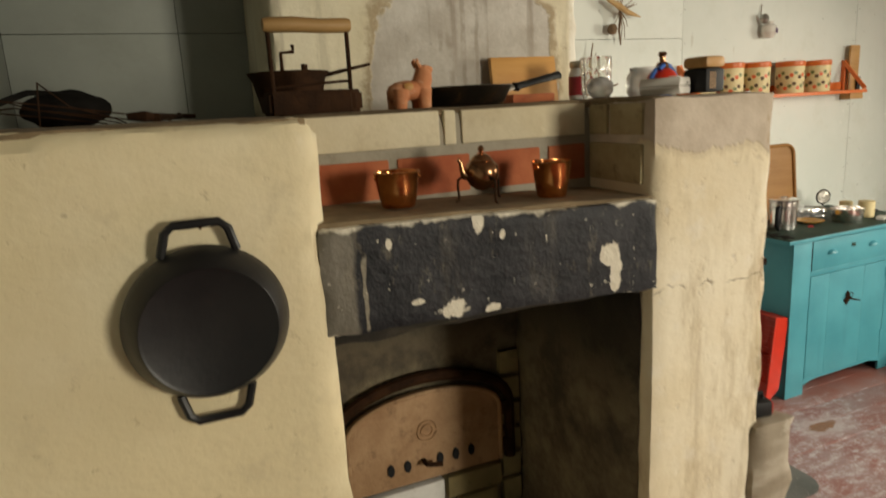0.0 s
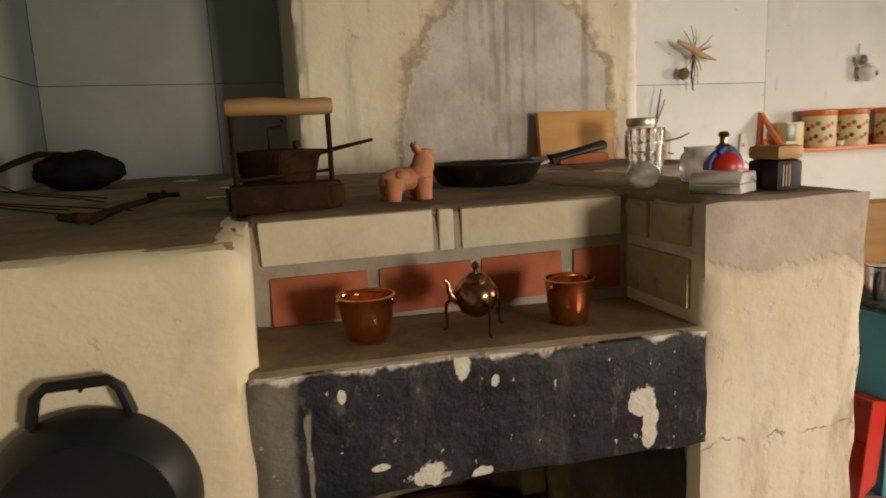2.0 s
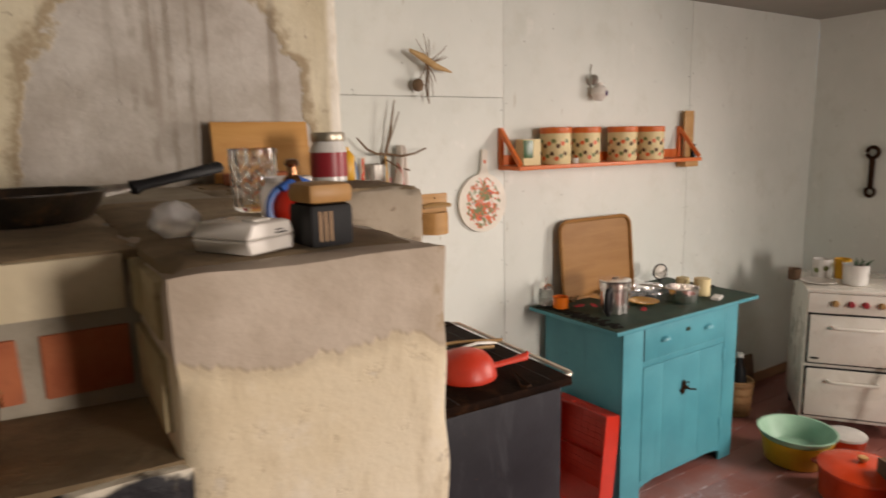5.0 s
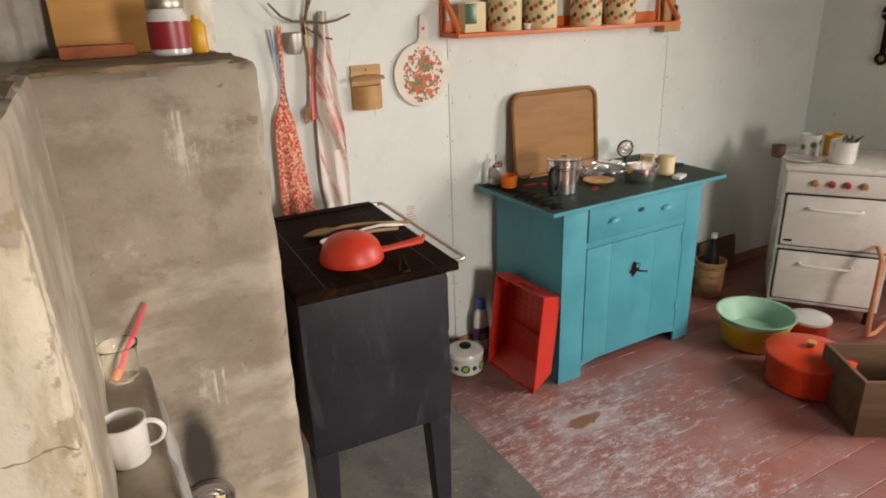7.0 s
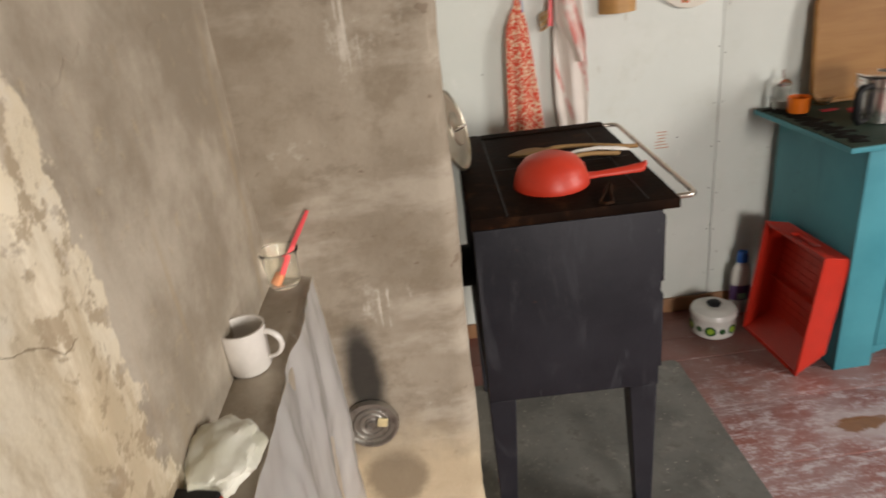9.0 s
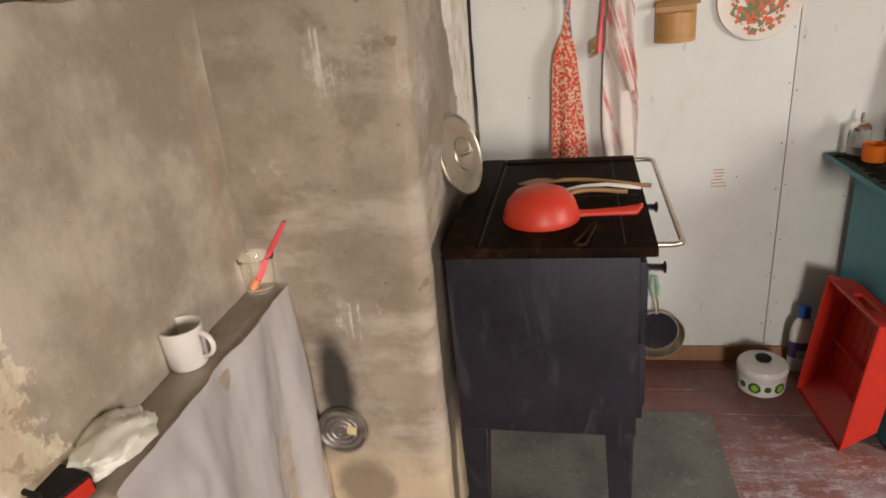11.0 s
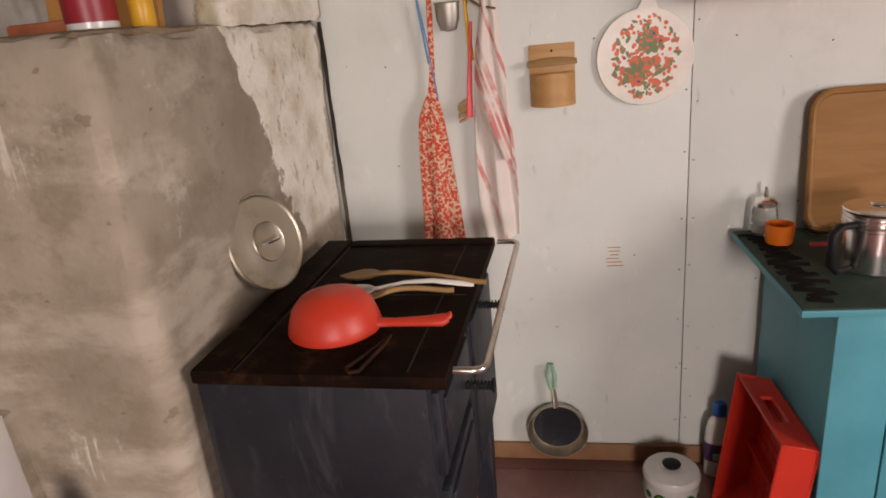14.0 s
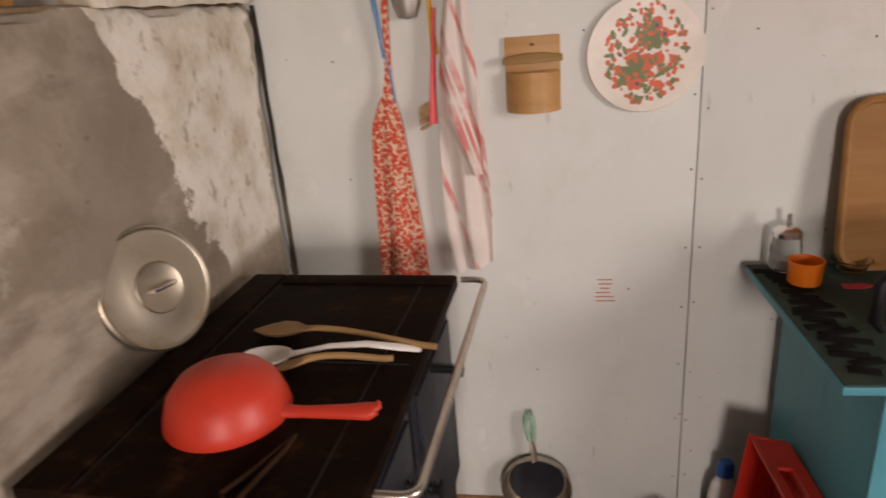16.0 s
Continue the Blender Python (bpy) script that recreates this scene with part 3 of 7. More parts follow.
holed_wall("wall_east", "y", RIGHT, 0.12, FRONT, 0.0, (-2.75, -1.75, 0.9, 1.95), "pale green painted wall with a window", WALL)
# unseen closing wall behind the camera; its darkness keeps the fill light down
bm = bmesh.new()
for x0, x1, z0, z1 in ((LEFT, -0.16, 0, TOP), (0.60, RIGHT, 0, TOP), (-0.16, 0.60, 0, 0.9), (-0.16, 0.60, 1.95, TOP)):
    box(bm, x0, x1, FRONT - 0.12, FRONT, z0, z1)
structure("wall_south", bm, BROWNWALL, "unseen wall with a window, made dark brown to cut bounce light")
structure("ceiling", boxed(LEFT - 0.12, RIGHT + 0.12, FRONT - 0.12, 0.13, TOP, TOP + 0.1), CEIL, "low dull white painted ceiling", "ceiling")
structure("floor", boxed(LEFT - 0.12, RIGHT + 0.12, FRONT - 0.12, 0.13, -0.14, -0.024), SEAM, "dark underfloor below the painted boards", "floor")
structure("ground", boxed(-40, 40, -40, 40, -0.5, -0.3), surface("grass_ground", (0.07, 0.10, 0.04), (0.10, 0.13, 0.06), 0.9, 0, 1, 20, 0.2, None, 0, True), "grassy ground outside the house", "ground")


# nail heads along the panel joints and scattered over the boards
nails = random.Random(21)
spots = [(x, 0.16 + 0.16 * k + nails.uniform(-0.02, 0.02)) for x in (-0.013, 0.014, 1.163, 1.192) for k in range(11)]
spots += [(nails.uniform(-0.85, 1.9), nails.uniform(0.15, 2.0)) for k in range(55)]
head = bpy.data.meshes.new("nail")
bm = bmesh.new()
bmesh.ops.create_cone(bm, cap_ends=True, segments=8, radius1=0.0024, radius2=0.0018, depth=0.0012, matrix=pose(0, 0, 0, 90, 0, 0))
bm.to_mesh(head)
bm.free()
head.materials.append(SEAM)
for x, z in spots:
    ob = new("nail", head)
    ob.parent, ob.location = back_wall, (x + nails.uniform(-0.004, 0.004), -0.0006, z)


# ---- materials of the things ----
def painted_wood(name, a, b, chip, scale=5.0):
    n = Nodes(name, False)
    grain = n.noise(14, 5, 0.6, (1, 1, 0.12))
    broad, fine = n.noise(scale, 5), n.noise(70, 4)
    c = n.mix(n.step(broad, 0.3, 0.7), a, b)
    c = n.mix(n.math("MULTIPLY", n.step(grain, 0.55, 0.8), 0.35), c, tuple(v * 0.6 for v in a))
    c = n.mix(n.math("MULTIPLY", n.step(n.noise(19, 5, 0.7), 0.68, 0.73), 0.7), c, chip)
    n.bump(n.math("ADD", grain, n.math("MULTIPLY", fine, 0.4)), 0.2, 0.003)
    return n.done(c, n.math("ADD", 0.34, n.math("MULTIPLY", broad, 0.2)))


def wood(name, a, b, rough=0.5, along=(0.12, 1, 1), scale=18.0, spec=0.35):
    n = Nodes(name, False)
    grain, broad = n.noise(scale, 6, 0.62, along, 0.6), n.noise(4, 4)
    c = n.mix(n.step(grain, 0.32, 0.68), a, b)
    c = n.mix(n.math("MULTIPLY", n.step(broad, 0.5, 0.8), 0.35), c, tuple(v * 0.55 for v in a))
    n.bump(grain, 0.15, 0.002)
    return n.done(c, rough, 0.0, spec)


def metal(name, c, rough=0.25, tarnish=(0.12, 0.09, 0.06), amount=0.5, scale=20.0, metallic=1.0):
    n = Nodes(name, False)
    broad, fine = n.noise(scale, 5, 0.65), n.noise(scale * 8, 3)
    t = n.math("MULTIPLY", n.step(broad, 0.48, 0.72), amount)
    n.bump(n.math("ADD", broad, fine), 0.06, 0.002)
    return n.done(n.mix(t, c, tarnish), n.math("ADD", rough, n.math("MULTIPLY", broad, 0.2)), metallic)


def printed_cotton():
    n = Nodes("red_flower_printed_cotton", False)
    c = n.mix(n.noise(60, 3), (0.74, 0.55, 0.38), (0.64, 0.45, 0.31))
    cell = n.cells(95)
    blot = n.noise(135, 3, 0.6)
    petals = n.step(n.math("ADD", cell, n.math("MULTIPLY", blot, 0.35)), 0.72, 0.62)
    c = n.mix(n.step(n.noise(170, 4, 0.6), 0.51, 0.55), c, (0.56, 0.10, 0.05))
    c = n.mix(petals, c, (0.60, 0.060, 0.028))
    c = n.mix(n.step(cell, 0.13, 0.10), c, (0.75, 0.62, 0.48))
    n.bump(n.noise(300, 2), 0.2, 0.001)
    return n.done(c, 0.9)


def striped_towel():
    n = Nodes("white_towel_with_red_stripes", False)
    c = n.mix(n.noise(30, 4), (0.70, 0.63, 0.57), (0.78, 0.72, 0.66))
    x = n.math("ADD", n.axis(0), n.math("MULTIPLY", n.axis(2), 0.30))
    for at, w in ((0.020, 0.007), (0.036, 0.003), (0.052, 0.006), (0.094, 0.003), (-0.062, 0.005)):
        band = n.step(n.math("ABSOLUTE", n.math("SUBTRACT", x, at)), w + 0.0015, w)
        c = n.mix(n.math("MULTIPLY", n.math("MULTIPLY", band, n.step(n.noise(14, 3), 0.3, 0.6)), 0.8), c, (0.60, 0.12, 0.10))
    n.bump(n.noise(350, 2), 0.25, 0.001)
    return n.done(c, 0.9)


def glass(name, tint=(1, 1, 1), rough=0.03):
    n = Nodes(name, False)
    n.b.inputs["Transmission Weight"].default_value = 1.0
    n.b.inputs["IOR"].default_value = 1.45
    return n.done(tint, rough)


TEAL = painted_wood("turquoise_gloss_paint", (0.046, 0.255, 0.315), (0.064, 0.310, 0.375), (0.022, 0.10, 0.12))
TEALTOP = surface("worn_dark_green_top_paint", (0.022, 0.044, 0.034), (0.045, 0.070, 0.052), 0.62, 0, 8, 60, 0.4, (0.085, 0.045, 0.022), 0.75, spec=0.15)


def stove_iron():
    """Blue-black stove paint with wiped smears, a few rust freckles and dusty patches."""
    n = Nodes("dull_black_stove_iron", False)
    broad, fine = n.noise(4, 6, 0.65), n.noise(85, 4)
    c = n.mix(n.step(broad, 0.3, 0.7), (0.011, 0.0115, 0.016), (0.022, 0.0225, 0.029))
    smear = n.step(n.noise(7, 6, 0.7, (1.6, 1.6, 0.5), 1.2), 0.52, 0.68)
    c = n.mix(n.math("MULTIPLY", smear, 0.32), c, (0.075, 0.075, 0.085))
    c = n.mix(n.math("MULTIPLY", n.step(n.noise(24, 5, 0.75, (1, 1, 0.3)), 0.64, 0.72), 0.35), c, (0.12, 0.115, 0.12))
    c = n.mix(n.math("MULTIPLY", n.step(n.noise(13, 6, 0.7), 0.66, 0.71), 0.6), c, (0.095, 0.040, 0.022))
    n.bump(n.math("ADD", n.math("MULTIPLY", broad, 1.5), fine), 0.14, 0.003)
    return n.done(c, n.math("ADD", 0.48, n.math("MULTIPLY", smear, 0.25)), 0.0, 0.28)


IRON = stove_iron()
PLATE = surface("rusty_brown_stove_plate", (0.008, 0.0044, 0.0030), (0.018, 0.0086, 0.0050), 0.62, 0.0, 9, 70, 0.4, (0.060, 0.026, 0.011), 0.8, spec=0.03)
CAST = surface("seasoned_black_cast_iron", (0.009, 0.009, 0.010), (0.016, 0.015, 0.015), 0.40, 0.0, 12, 130, 0.08, spec=0.35)
RUST = surface("rusty_old_iron", (0.022, 0.011, 0.006), (0.050, 0.023, 0.011), 0.75, 0.0, 22, 160, 0.5, (0.012, 0.008, 0.006), 0.6, spec=0.06)
SEASON = surface("heat_browned_pan_iron", (0.010, 0.008, 0.006), (0.026, 0.017, 0.010), 0.34, 0.0, 18, 120, 0.3, (0.13, 0.062, 0.022), 0.75, spec=0.5)
BRASSY = surface("heat_browned_oven_door", (0.30, 0.17, 0.085), (0.46, 0.30, 0.17), 0.62, 0.3, 12, 90, 0.4, (0.13, 0.065, 0.03), 0.8)
COPPER = metal("polished_copper", (0.80, 0.35, 0.13), 0.08, (0.26, 0.10, 0.040), 0.75, 44)
BRONZE = metal("dull_brown_copper", (0.34, 0.175, 0.090), 0.12, (0.085, 0.045, 0.026), 0.85, 44)
STEEL = metal("brushed_stainless_steel", (0.92, 0.89, 0.86), 0.10, (0.62, 0.56, 0.50), 0.2, 20, 1.0)
ALU = metal("tarnished_aluminium", (0.50, 0.45, 0.36), 0.34, (0.34, 0.26, 0.15), 0.7, 14)
FOIL = metal("crumpled_aluminium_foil", (0.85, 0.85, 0.86), 0.05, (0.7, 0.7, 0.7), 0.2, 20, 0.8)
CHROME = metal("worn_chrome_bar", (0.62, 0.57, 0.50), 0.2, (0.30, 0.20, 0.12), 0.55)
REDPL = plain("red_plastic", (0.58, 0.028, 0.012), 0.38)
REDSV = surface("faded_red_plastic", (0.66, 0.050, 0.020), (0.58, 0.040, 0.018), 0.42, 0, 8, 90, 0.1, (0.34, 0.04, 0.03), 0.4)
REDEN = plain("orange_red_enamel", (0.66, 0.055, 0.012), 0.2)
ORANGE = plain("orange_plastic", (0.85, 0.19, 0.012), 0.35)
ORSHELF = painted_wood("orange_gloss_paint", (0.62, 0.13, 0.02), (0.68, 0.16, 0.03), (0.35, 0.07, 0.02))
WHITE = plain("white_enamel", (0.74, 0.73, 0.69), 0.22)
COOKER = surface("yellowed_white_enamel", (0.70, 0.67, 0.59), (0.76, 0.74, 0.68), 0.28, 0, 5, 90, 0.05, (0.42, 0.33, 0.20), 0.25)
OFFWHITE = plain("warm_white_laminate", (0.82, 0.77, 0.67), 0.35)
CERAM = plain("cream_glazed_ceramic", (0.80, 0.76, 0.70), 0.25)
GREENP = plain("pale_green_plastic", (0.33, 0.55, 0.40), 0.4)
YELLOWP = plain("yellow_plastic", (0.72, 0.38, 0.02), 0.4)
LIME, DKGREEN = plain("lime_green_print", (0.32, 0.50, 0.05), 0.3), plain("dark_green_print", (0.03, 0.10, 0.03), 0.3)
FLOWERRED, LEAFGREEN, VIOLET = plain("red_print", (0.74, 0.13, 0.035), 0.45), plain("olive_leaf_print", (0.17, 0.20, 0.06), 0.45), plain("violet_print", (0.10, 0.05, 0.14), 0.45)
BLACK = plain("black_plastic", (0.010, 0.010, 0.011), 0.55, 0.0, 0.25)
BLUE = plain("blue_plastic", (0.02, 0.11, 0.42), 0.4)
PALEBLUE = plain("pale_blue_plastic", (0.10, 0.26, 0.52), 0.45)
PINK = plain("coral_pink_plastic", (0.80, 0.09, 0.10), 0.35)
SCRAP = plain("crimson_cloth", (0.36, 0.020, 0.030), 0.85)
DARKRED = plain("dark_red_label", (0.32, 0.02, 0.03), 0.4)
PALEWOOD = wood("light_varnished_wood", (0.44, 0.23, 0.075), (0.56, 0.32, 0.125), 0.45)
TRAYWOOD = wood("brown_laminate_tray", (0.29, 0.140, 0.042), (0.345, 0.175, 0.058), 0.45, (0.1, 1, 1), 30, 0.2)
BOARDWOOD = wood("golden_pine_board", (0.48, 0.23, 0.060), (0.58, 0.31, 0.095), 0.5, (0.2, 1, 1))
SPOONWOOD = wood("olive_brown_spoon_wood", (0.28, 0.16, 0.06), (0.38, 0.23, 0.09), 0.55)
DARKWOOD = wood("dark_old_wood", (0.09, 0.05, 0.025), (0.15, 0.085, 0.045), 0.65)
TERRA = surface("terracotta_clay", (0.50, 0.18, 0.075), (0.60, 0.26, 0.12), 0.8, 0, 30, 160, 0.3, (0.60, 0.45, 0.34), 0.5)
GLASS = glass("clear_glass", (0.88, 0.89, 0.86), 0.03)
GLASS.node_tree.nodes["Principled BSDF"].inputs["Transmission Weight"].default_value = 1.0
TOWEL, COTTON = striped_towel(), printed_cotton()
BRICKC = surface("cream_washed_brick", (0.62, 0.53, 0.36), (0.72, 0.64, 0.47), 0.9, 0, 9, 90, 0.4, (0.46, 0.37, 0.23), 0.5, True)
BRICKR = surface("red_clay_brick", (0.36, 0.085, 0.035), (0.50, 0.16, 0.07), 0.9, 0, 11, 90, 0.4, (0.22, 0.08, 0.05), 0.6, True)
BRICKY = surface("sooty_yellow_brick", (0.22, 0.175, 0.08), (0.30, 0.25, 0.13), 0.95, 0, 9, 80, 0.5, (0.06, 0.045, 0.03), 0.6, True)
BRICKO = surface("grimy_ochre_brick", (0.34, 0.27, 0.145), (0.50, 0.42, 0.26), 0.92, 0, 13, 80, 0.6, (0.12, 0.085, 0.045), 0.8, True)
LIMED = surface("whitewashed_brick", (0.58, 0.57, 0.54), (0.70, 0.69, 0.66), 0.9, 0, 12, 90, 0.4, (0.30, 0.27, 0.22), 0.5, True)
MORTAR = surface("grey_mortar", (0.30, 0.27, 0.21), (0.38, 0.34, 0.27), 0.95, 0, 14, 90, 0.5, (0.2, 0.17, 0.12), 0.5, True)
TWIG = surface("brown_twig_bark", (0.13, 0.08, 0.045), (0.22, 0.14, 0.08), 0.85, 0, 30, 120, 0.4)
STRAW = surface("dry_straw", (0.42, 0.26, 0.11), (0.54, 0.36, 0.17), 0.85, 0, 30, 120, 0.4)
TIN = metal("dull_tin_lid", (0.42, 0.40, 0.36), 0.35, (0.10, 0.08, 0.06), 0.6, 30)
RAG = surface("sooty_black_cloth", (0.009, 0.008, 0.007), (0.018, 0.016, 0.014), 0.95, 0, 14, 90, 0.5, spec=0.08)
PLASTIC = glass("milky_plastic_film", (0.93, 0.92, 0.90), 0.26)
PLASTIC.node_tree.nodes["Principled BSDF"].inputs["Transmission Weight"].default_value = 0.55
BAG = surface("pale_yellow_plastic_bag", (0.66, 0.65, 0.52), (0.76, 0.75, 0.66), 0.45, 0, 14, 60, 0.3)
PAPER = plain("cream_paper", (0.76, 0.63, 0.35), 0.6)
WICKER = surface("woven_birch_bark", (0.30, 0.15, 0.06), (0.44, 0.25, 0.11), 0.7, 0, 14, 60, 0.4, (0.12, 0.06, 0.03), 0.5)



# ---- windows (behind the camera) ----
def window(name, along, at, hole, label):
    a0, a1, z0, z1 = hole
    ob = new(name)
    tagged(ob, label, "window", "", "structure")
    w = 0.045

    def piece(nm, u0, u1, v0, v1, mat, d=0.03):
        bm = boxed(u0, u1, at - d, at + d, v0, v1, 0.004) if along == "x" else boxed(at - d, at + d, u0, u1, v0, v1, 0.004)
        return part(nm, bm, mat, ob)
    piece("window_frame", a0, a0 + w, z0, z1, GLASSY), piece("window_frame", a1 - w, a1, z0, z1, GLASSY)
    piece("window_frame", a0 + w, a1 - w, z0, z0 + w, GLASSY), piece("window_frame", a0 + w, a1 - w, z1 - w, z1, GLASSY)
    mid = (a0 + a1) / 2
    piece("mullion", mid - 0.02, mid + 0.02, z0 + w, z1 - w, GLASSY)


window("window_1", "y", RIGHT + 0.07, (-2.75, -1.75, 0.9, 1.95), "white painted casement window")
window("window_2", "x", FRONT - 0.07, (-0.16, 0.60, 0.9, 1.95), "white painted casement window")

# ---- hearth ----
hearth = tagged(new("masonry_hearth"), "plastered brick cooking hearth with a black lintel and chimney", "hearth", "", "structure")
CT = 1.385
part("left_pier", masonry(LEFT + 0.002, -2.084, -1.63, -0.02, 0, CT, 0.02, 0.003, 0.016, 1.0, skip="bld"), CREAM, hearth, "cream limewashed plaster pier")
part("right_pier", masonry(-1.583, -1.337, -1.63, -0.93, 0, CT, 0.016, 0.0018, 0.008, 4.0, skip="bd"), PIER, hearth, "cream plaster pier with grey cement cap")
part("lintel", masonry(-2.100, -1.572, -1.629, -1.49, 1.103, 1.244, 0.011, 0.003, 0.005, 7.0, fall=0.036), LINTEL, hearth, "chipped black painted lintel")
part("ledge", masonry(-2.100, -1.572, -1.622, -1.45, 1.233, 1.250, 0.02, 0.002, 0.004, 2.0, fall=0.036), DUST, hearth, "dusty ledge over the lintel")
part("counter_bed", masonry(-2.09, -1.34, -1.4672, -0.05, 1.10, CT - 0.0015, 0.03, 0.002, 0.01, 3.0), MORTAR, hearth)
for x0, x1, y0, y1, s in ((LEFT + 0.004, -2.094, -1.618, -0.03, 20.0), (-2.10, -1.575, -1.468, -0.04, 21.0), (-1.582, -1.345, -1.616, -0.95, 22.0), (-1.345, -0.968, -0.945, -0.04, 23.0)):
    part("dusty_top", masonry(x0, x1, y0, y1, CT - 0.012, CT + 0.003, 0.022, 0.003, 0.010, s, skip="d"), DUST, hearth, "sooty dusty cement top")
part("block", masonry(-1.380, -0.956, -0.955, -0.006, 0, CT, 0.018, 0.005, 0.022, 6.0, shear=(-0.008, -0.008, 0), skip="bd"), GREY, hearth, "grey cement block of the flue")
part("low_ledge", masonry(-1.360, -1.256, -1.645, -0.92, 0, 0.806, 0.016, 0.004, 0.016, 8.0, skip="bd"), GREY, hearth, "low cement ledge")
part("chimney_breast", masonry(-1.938, -0.944, -0.523, -0.012, CT - 0.01, TOP, 0.018, 0.006, 0.014, 5.0, skip="td"), CHIM, hearth, "patched cream chimney breast")
part("firebox_back", masonry(-2.09, -1.56, -1.20, -1.16, 0, 1.105, 0.03, 0.005, 0.01, 11.0), SOOT, hearth)
part("firebox_floor", masonry(-2.09, -1.56, -1.6, -1.2, 0, 0.45, 0.03, 0.005, 0.01, 12.0), SOOT, hearth)
part("firebox_side", masonry(-1.593, -1.572, -1.605, -1.2, 0, 1.104, 0.025, 0.005, 0.012, 13.0), SOOT, hearth)
part("firebox_roof", masonry(-2.088, -1.573, -1.60, -1.19, 1.085, 1.104, 0.03, 0.003, 0.01, 14.0), SOOT, hearth)

crack = bmesh.new()
for k in range(50):
    z = 0.31 + k * 0.0214
    w = -0.0075 + 0.006 * noise.noise(Vector((z * 9, 4.0, 0)))
    box(crack, -0.962, -0.944 + w, -0.0050, -0.0012, z, z + 0.0214)
part("wall_gap", crack, SOOT, hearth, "dark open joint beside the wall")

# ---- skirting, zinc sheet ----
structure("baseboard", boxed(-0.95, RIGHT, -0.012, -0.001, 0.0, 0.058, 0.002), SKIRT, "brown stained wooden skirting board", "baseboard")
bm = bmesh.new()
rim = [(-1.245, -0.315), (-1.245, -1.03)]
for cx, cy, r, start in ((-0.33, -0.94, 0.09, 270), (-0.265, -0.34, 0.025, 0)):
    rim += [(cx + r * math.cos(radians(start + a)), cy + r * math.sin(radians(start + a))) for a in (0, 15, 30, 45, 60, 75, 90)]
low, high = [bm.verts.new((x, y, 0.001)) for x, y in rim], [bm.verts.new((x, y, 0.0035)) for x, y in rim]
bm.faces.new(high), bm.faces.new(low[::-1])
for k in range(len(rim)):
    bm.faces.new((low[k - 1], low[k], high[k], high[k - 1]))
tagged(finish("hearth_sheet", bm, SHEET), "dull grey zinc sheet lying under the stove", "floor sheet")


# ---- wood stove ----
def wood_stove():
    o = thing("wood_stove", (-0.712, -0.626, 0), "black iron wood stove with a rusty cooking plate on tapered legs", "stove", turn=-2.0)
    o_x, o_y = -0.712, -0.626
    X = lambda x: x - o_x
    Y = lambda y: y - o_y
    top = boxed(X(-0.924), X(-0.504), Y(-0.938), Y(-0.307), 0.838, 0.860, 0.003)
    top = part("cooking_plate", top, PLATE, o, "rusty brown cooking plate")
    part("plate_joint", boxed(X(-0.846), X(-0.52), Y(-0.640), Y(-0.6365), 0.8595, 0.8607), BLACK, top)
    part("plate_joint", boxed(X(-0.850), X(-0.846), Y(-0.930), Y(-0.320), 0.8595, 0.8607), BLACK, top)
    part("plate_joint", boxed(X(-0.566), X(-0.563), Y(-0.925), Y(-0.325), 0.8595, 0.8606), BLACK, top)
    part("edge_strip", boxed(X(-0.920), X(-0.856), Y(-0.940), Y(-0.312), 0.8600, 0.8642, 0.0015), PLATE, top, "raised iron edge strip")
    part("edge_strip", boxed(X(-0.850), X(-0.506), Y(-0.352), Y(-0.312), 0.8600, 0.8632, 0.0012), PLATE, top, "raised iron edge strip")
    part("body", boxed(X(-0.920), X(-0.536), Y(-0.932), Y(-0.320), 0.408, 0.835, 0.003), IRON, o)
    for x in (X(-0.922), X(-0.538)):
        for y in (Y(-0.930), Y(-0.322)):
            sx, sy = (1 if x < 0 else -1), (1 if y < 0 else -1)
            bm = bmesh.new()
            q = []
            for z, w in ((0.4085, 0.062), (0.0, 0.036)):
                x2 = x + sx * (0.006 if z == 0 else 0)
                q.append([bm.verts.new((x2 + sx * a * w, y + sy * b * w, z)) for a, b in ((0, 0), (1, 0), (1, 1), (0, 1))])
            for k in range(4):
                bm.faces.new((q[0][k], q[0][(k + 1) % 4], q[1][(k + 1) % 4], q[1][k]))
            bm.faces.new(q[0]), bm.faces.new(q[1])
            bmesh.ops.recalc_face_normals(bm, faces=bm.faces)
            bmesh.ops.bevel(bm, geom=list(bm.edges), offset=0.002, segments=1, affect="EDGES")
            part("leg", bm, IRON, o)
    # front with its doors looks to the cupboard
    for y0, y1, z0, z1, nm in ((-0.91, -0.66, 0.66, 0.815, "fire_door"), (-0.91, -0.66, 0.44, 0.63, "ash_door"), (-0.64, -0.345, 0.44, 0.815, "oven_door")):
        d = part(nm, boxed(X(-0.538), X(-0.522), Y(y0), Y(y1), z0, z1, 0.004), IRON, o)
        part("rim", boxed(X(-0.523), X(-0.516), Y(y0 + 0.02), Y(y1 - 0.02), z0 + 0.02, z1 - 0.02, 0.003), IRON, d)
    for y, z in ((-0.53, 0.79), (-0.73, 0.72)):
        pts = [(X(-0.52) + 0.052 * i / 60, Y(y) + 0.0075 * math.cos(i * 0.85), z + 0.0075 * math.sin(i * 0.85)) for i in range(61)]
        part("spring_handle", bar(pts, 0.0022, 5), BLACK, o, "coiled wire door handle")
        part("handle_core", bar([(X(-0.522), Y(y), z), (X(-0.466), Y(y), z)], [0.0045, 0.0045], 8), BLACK, o)
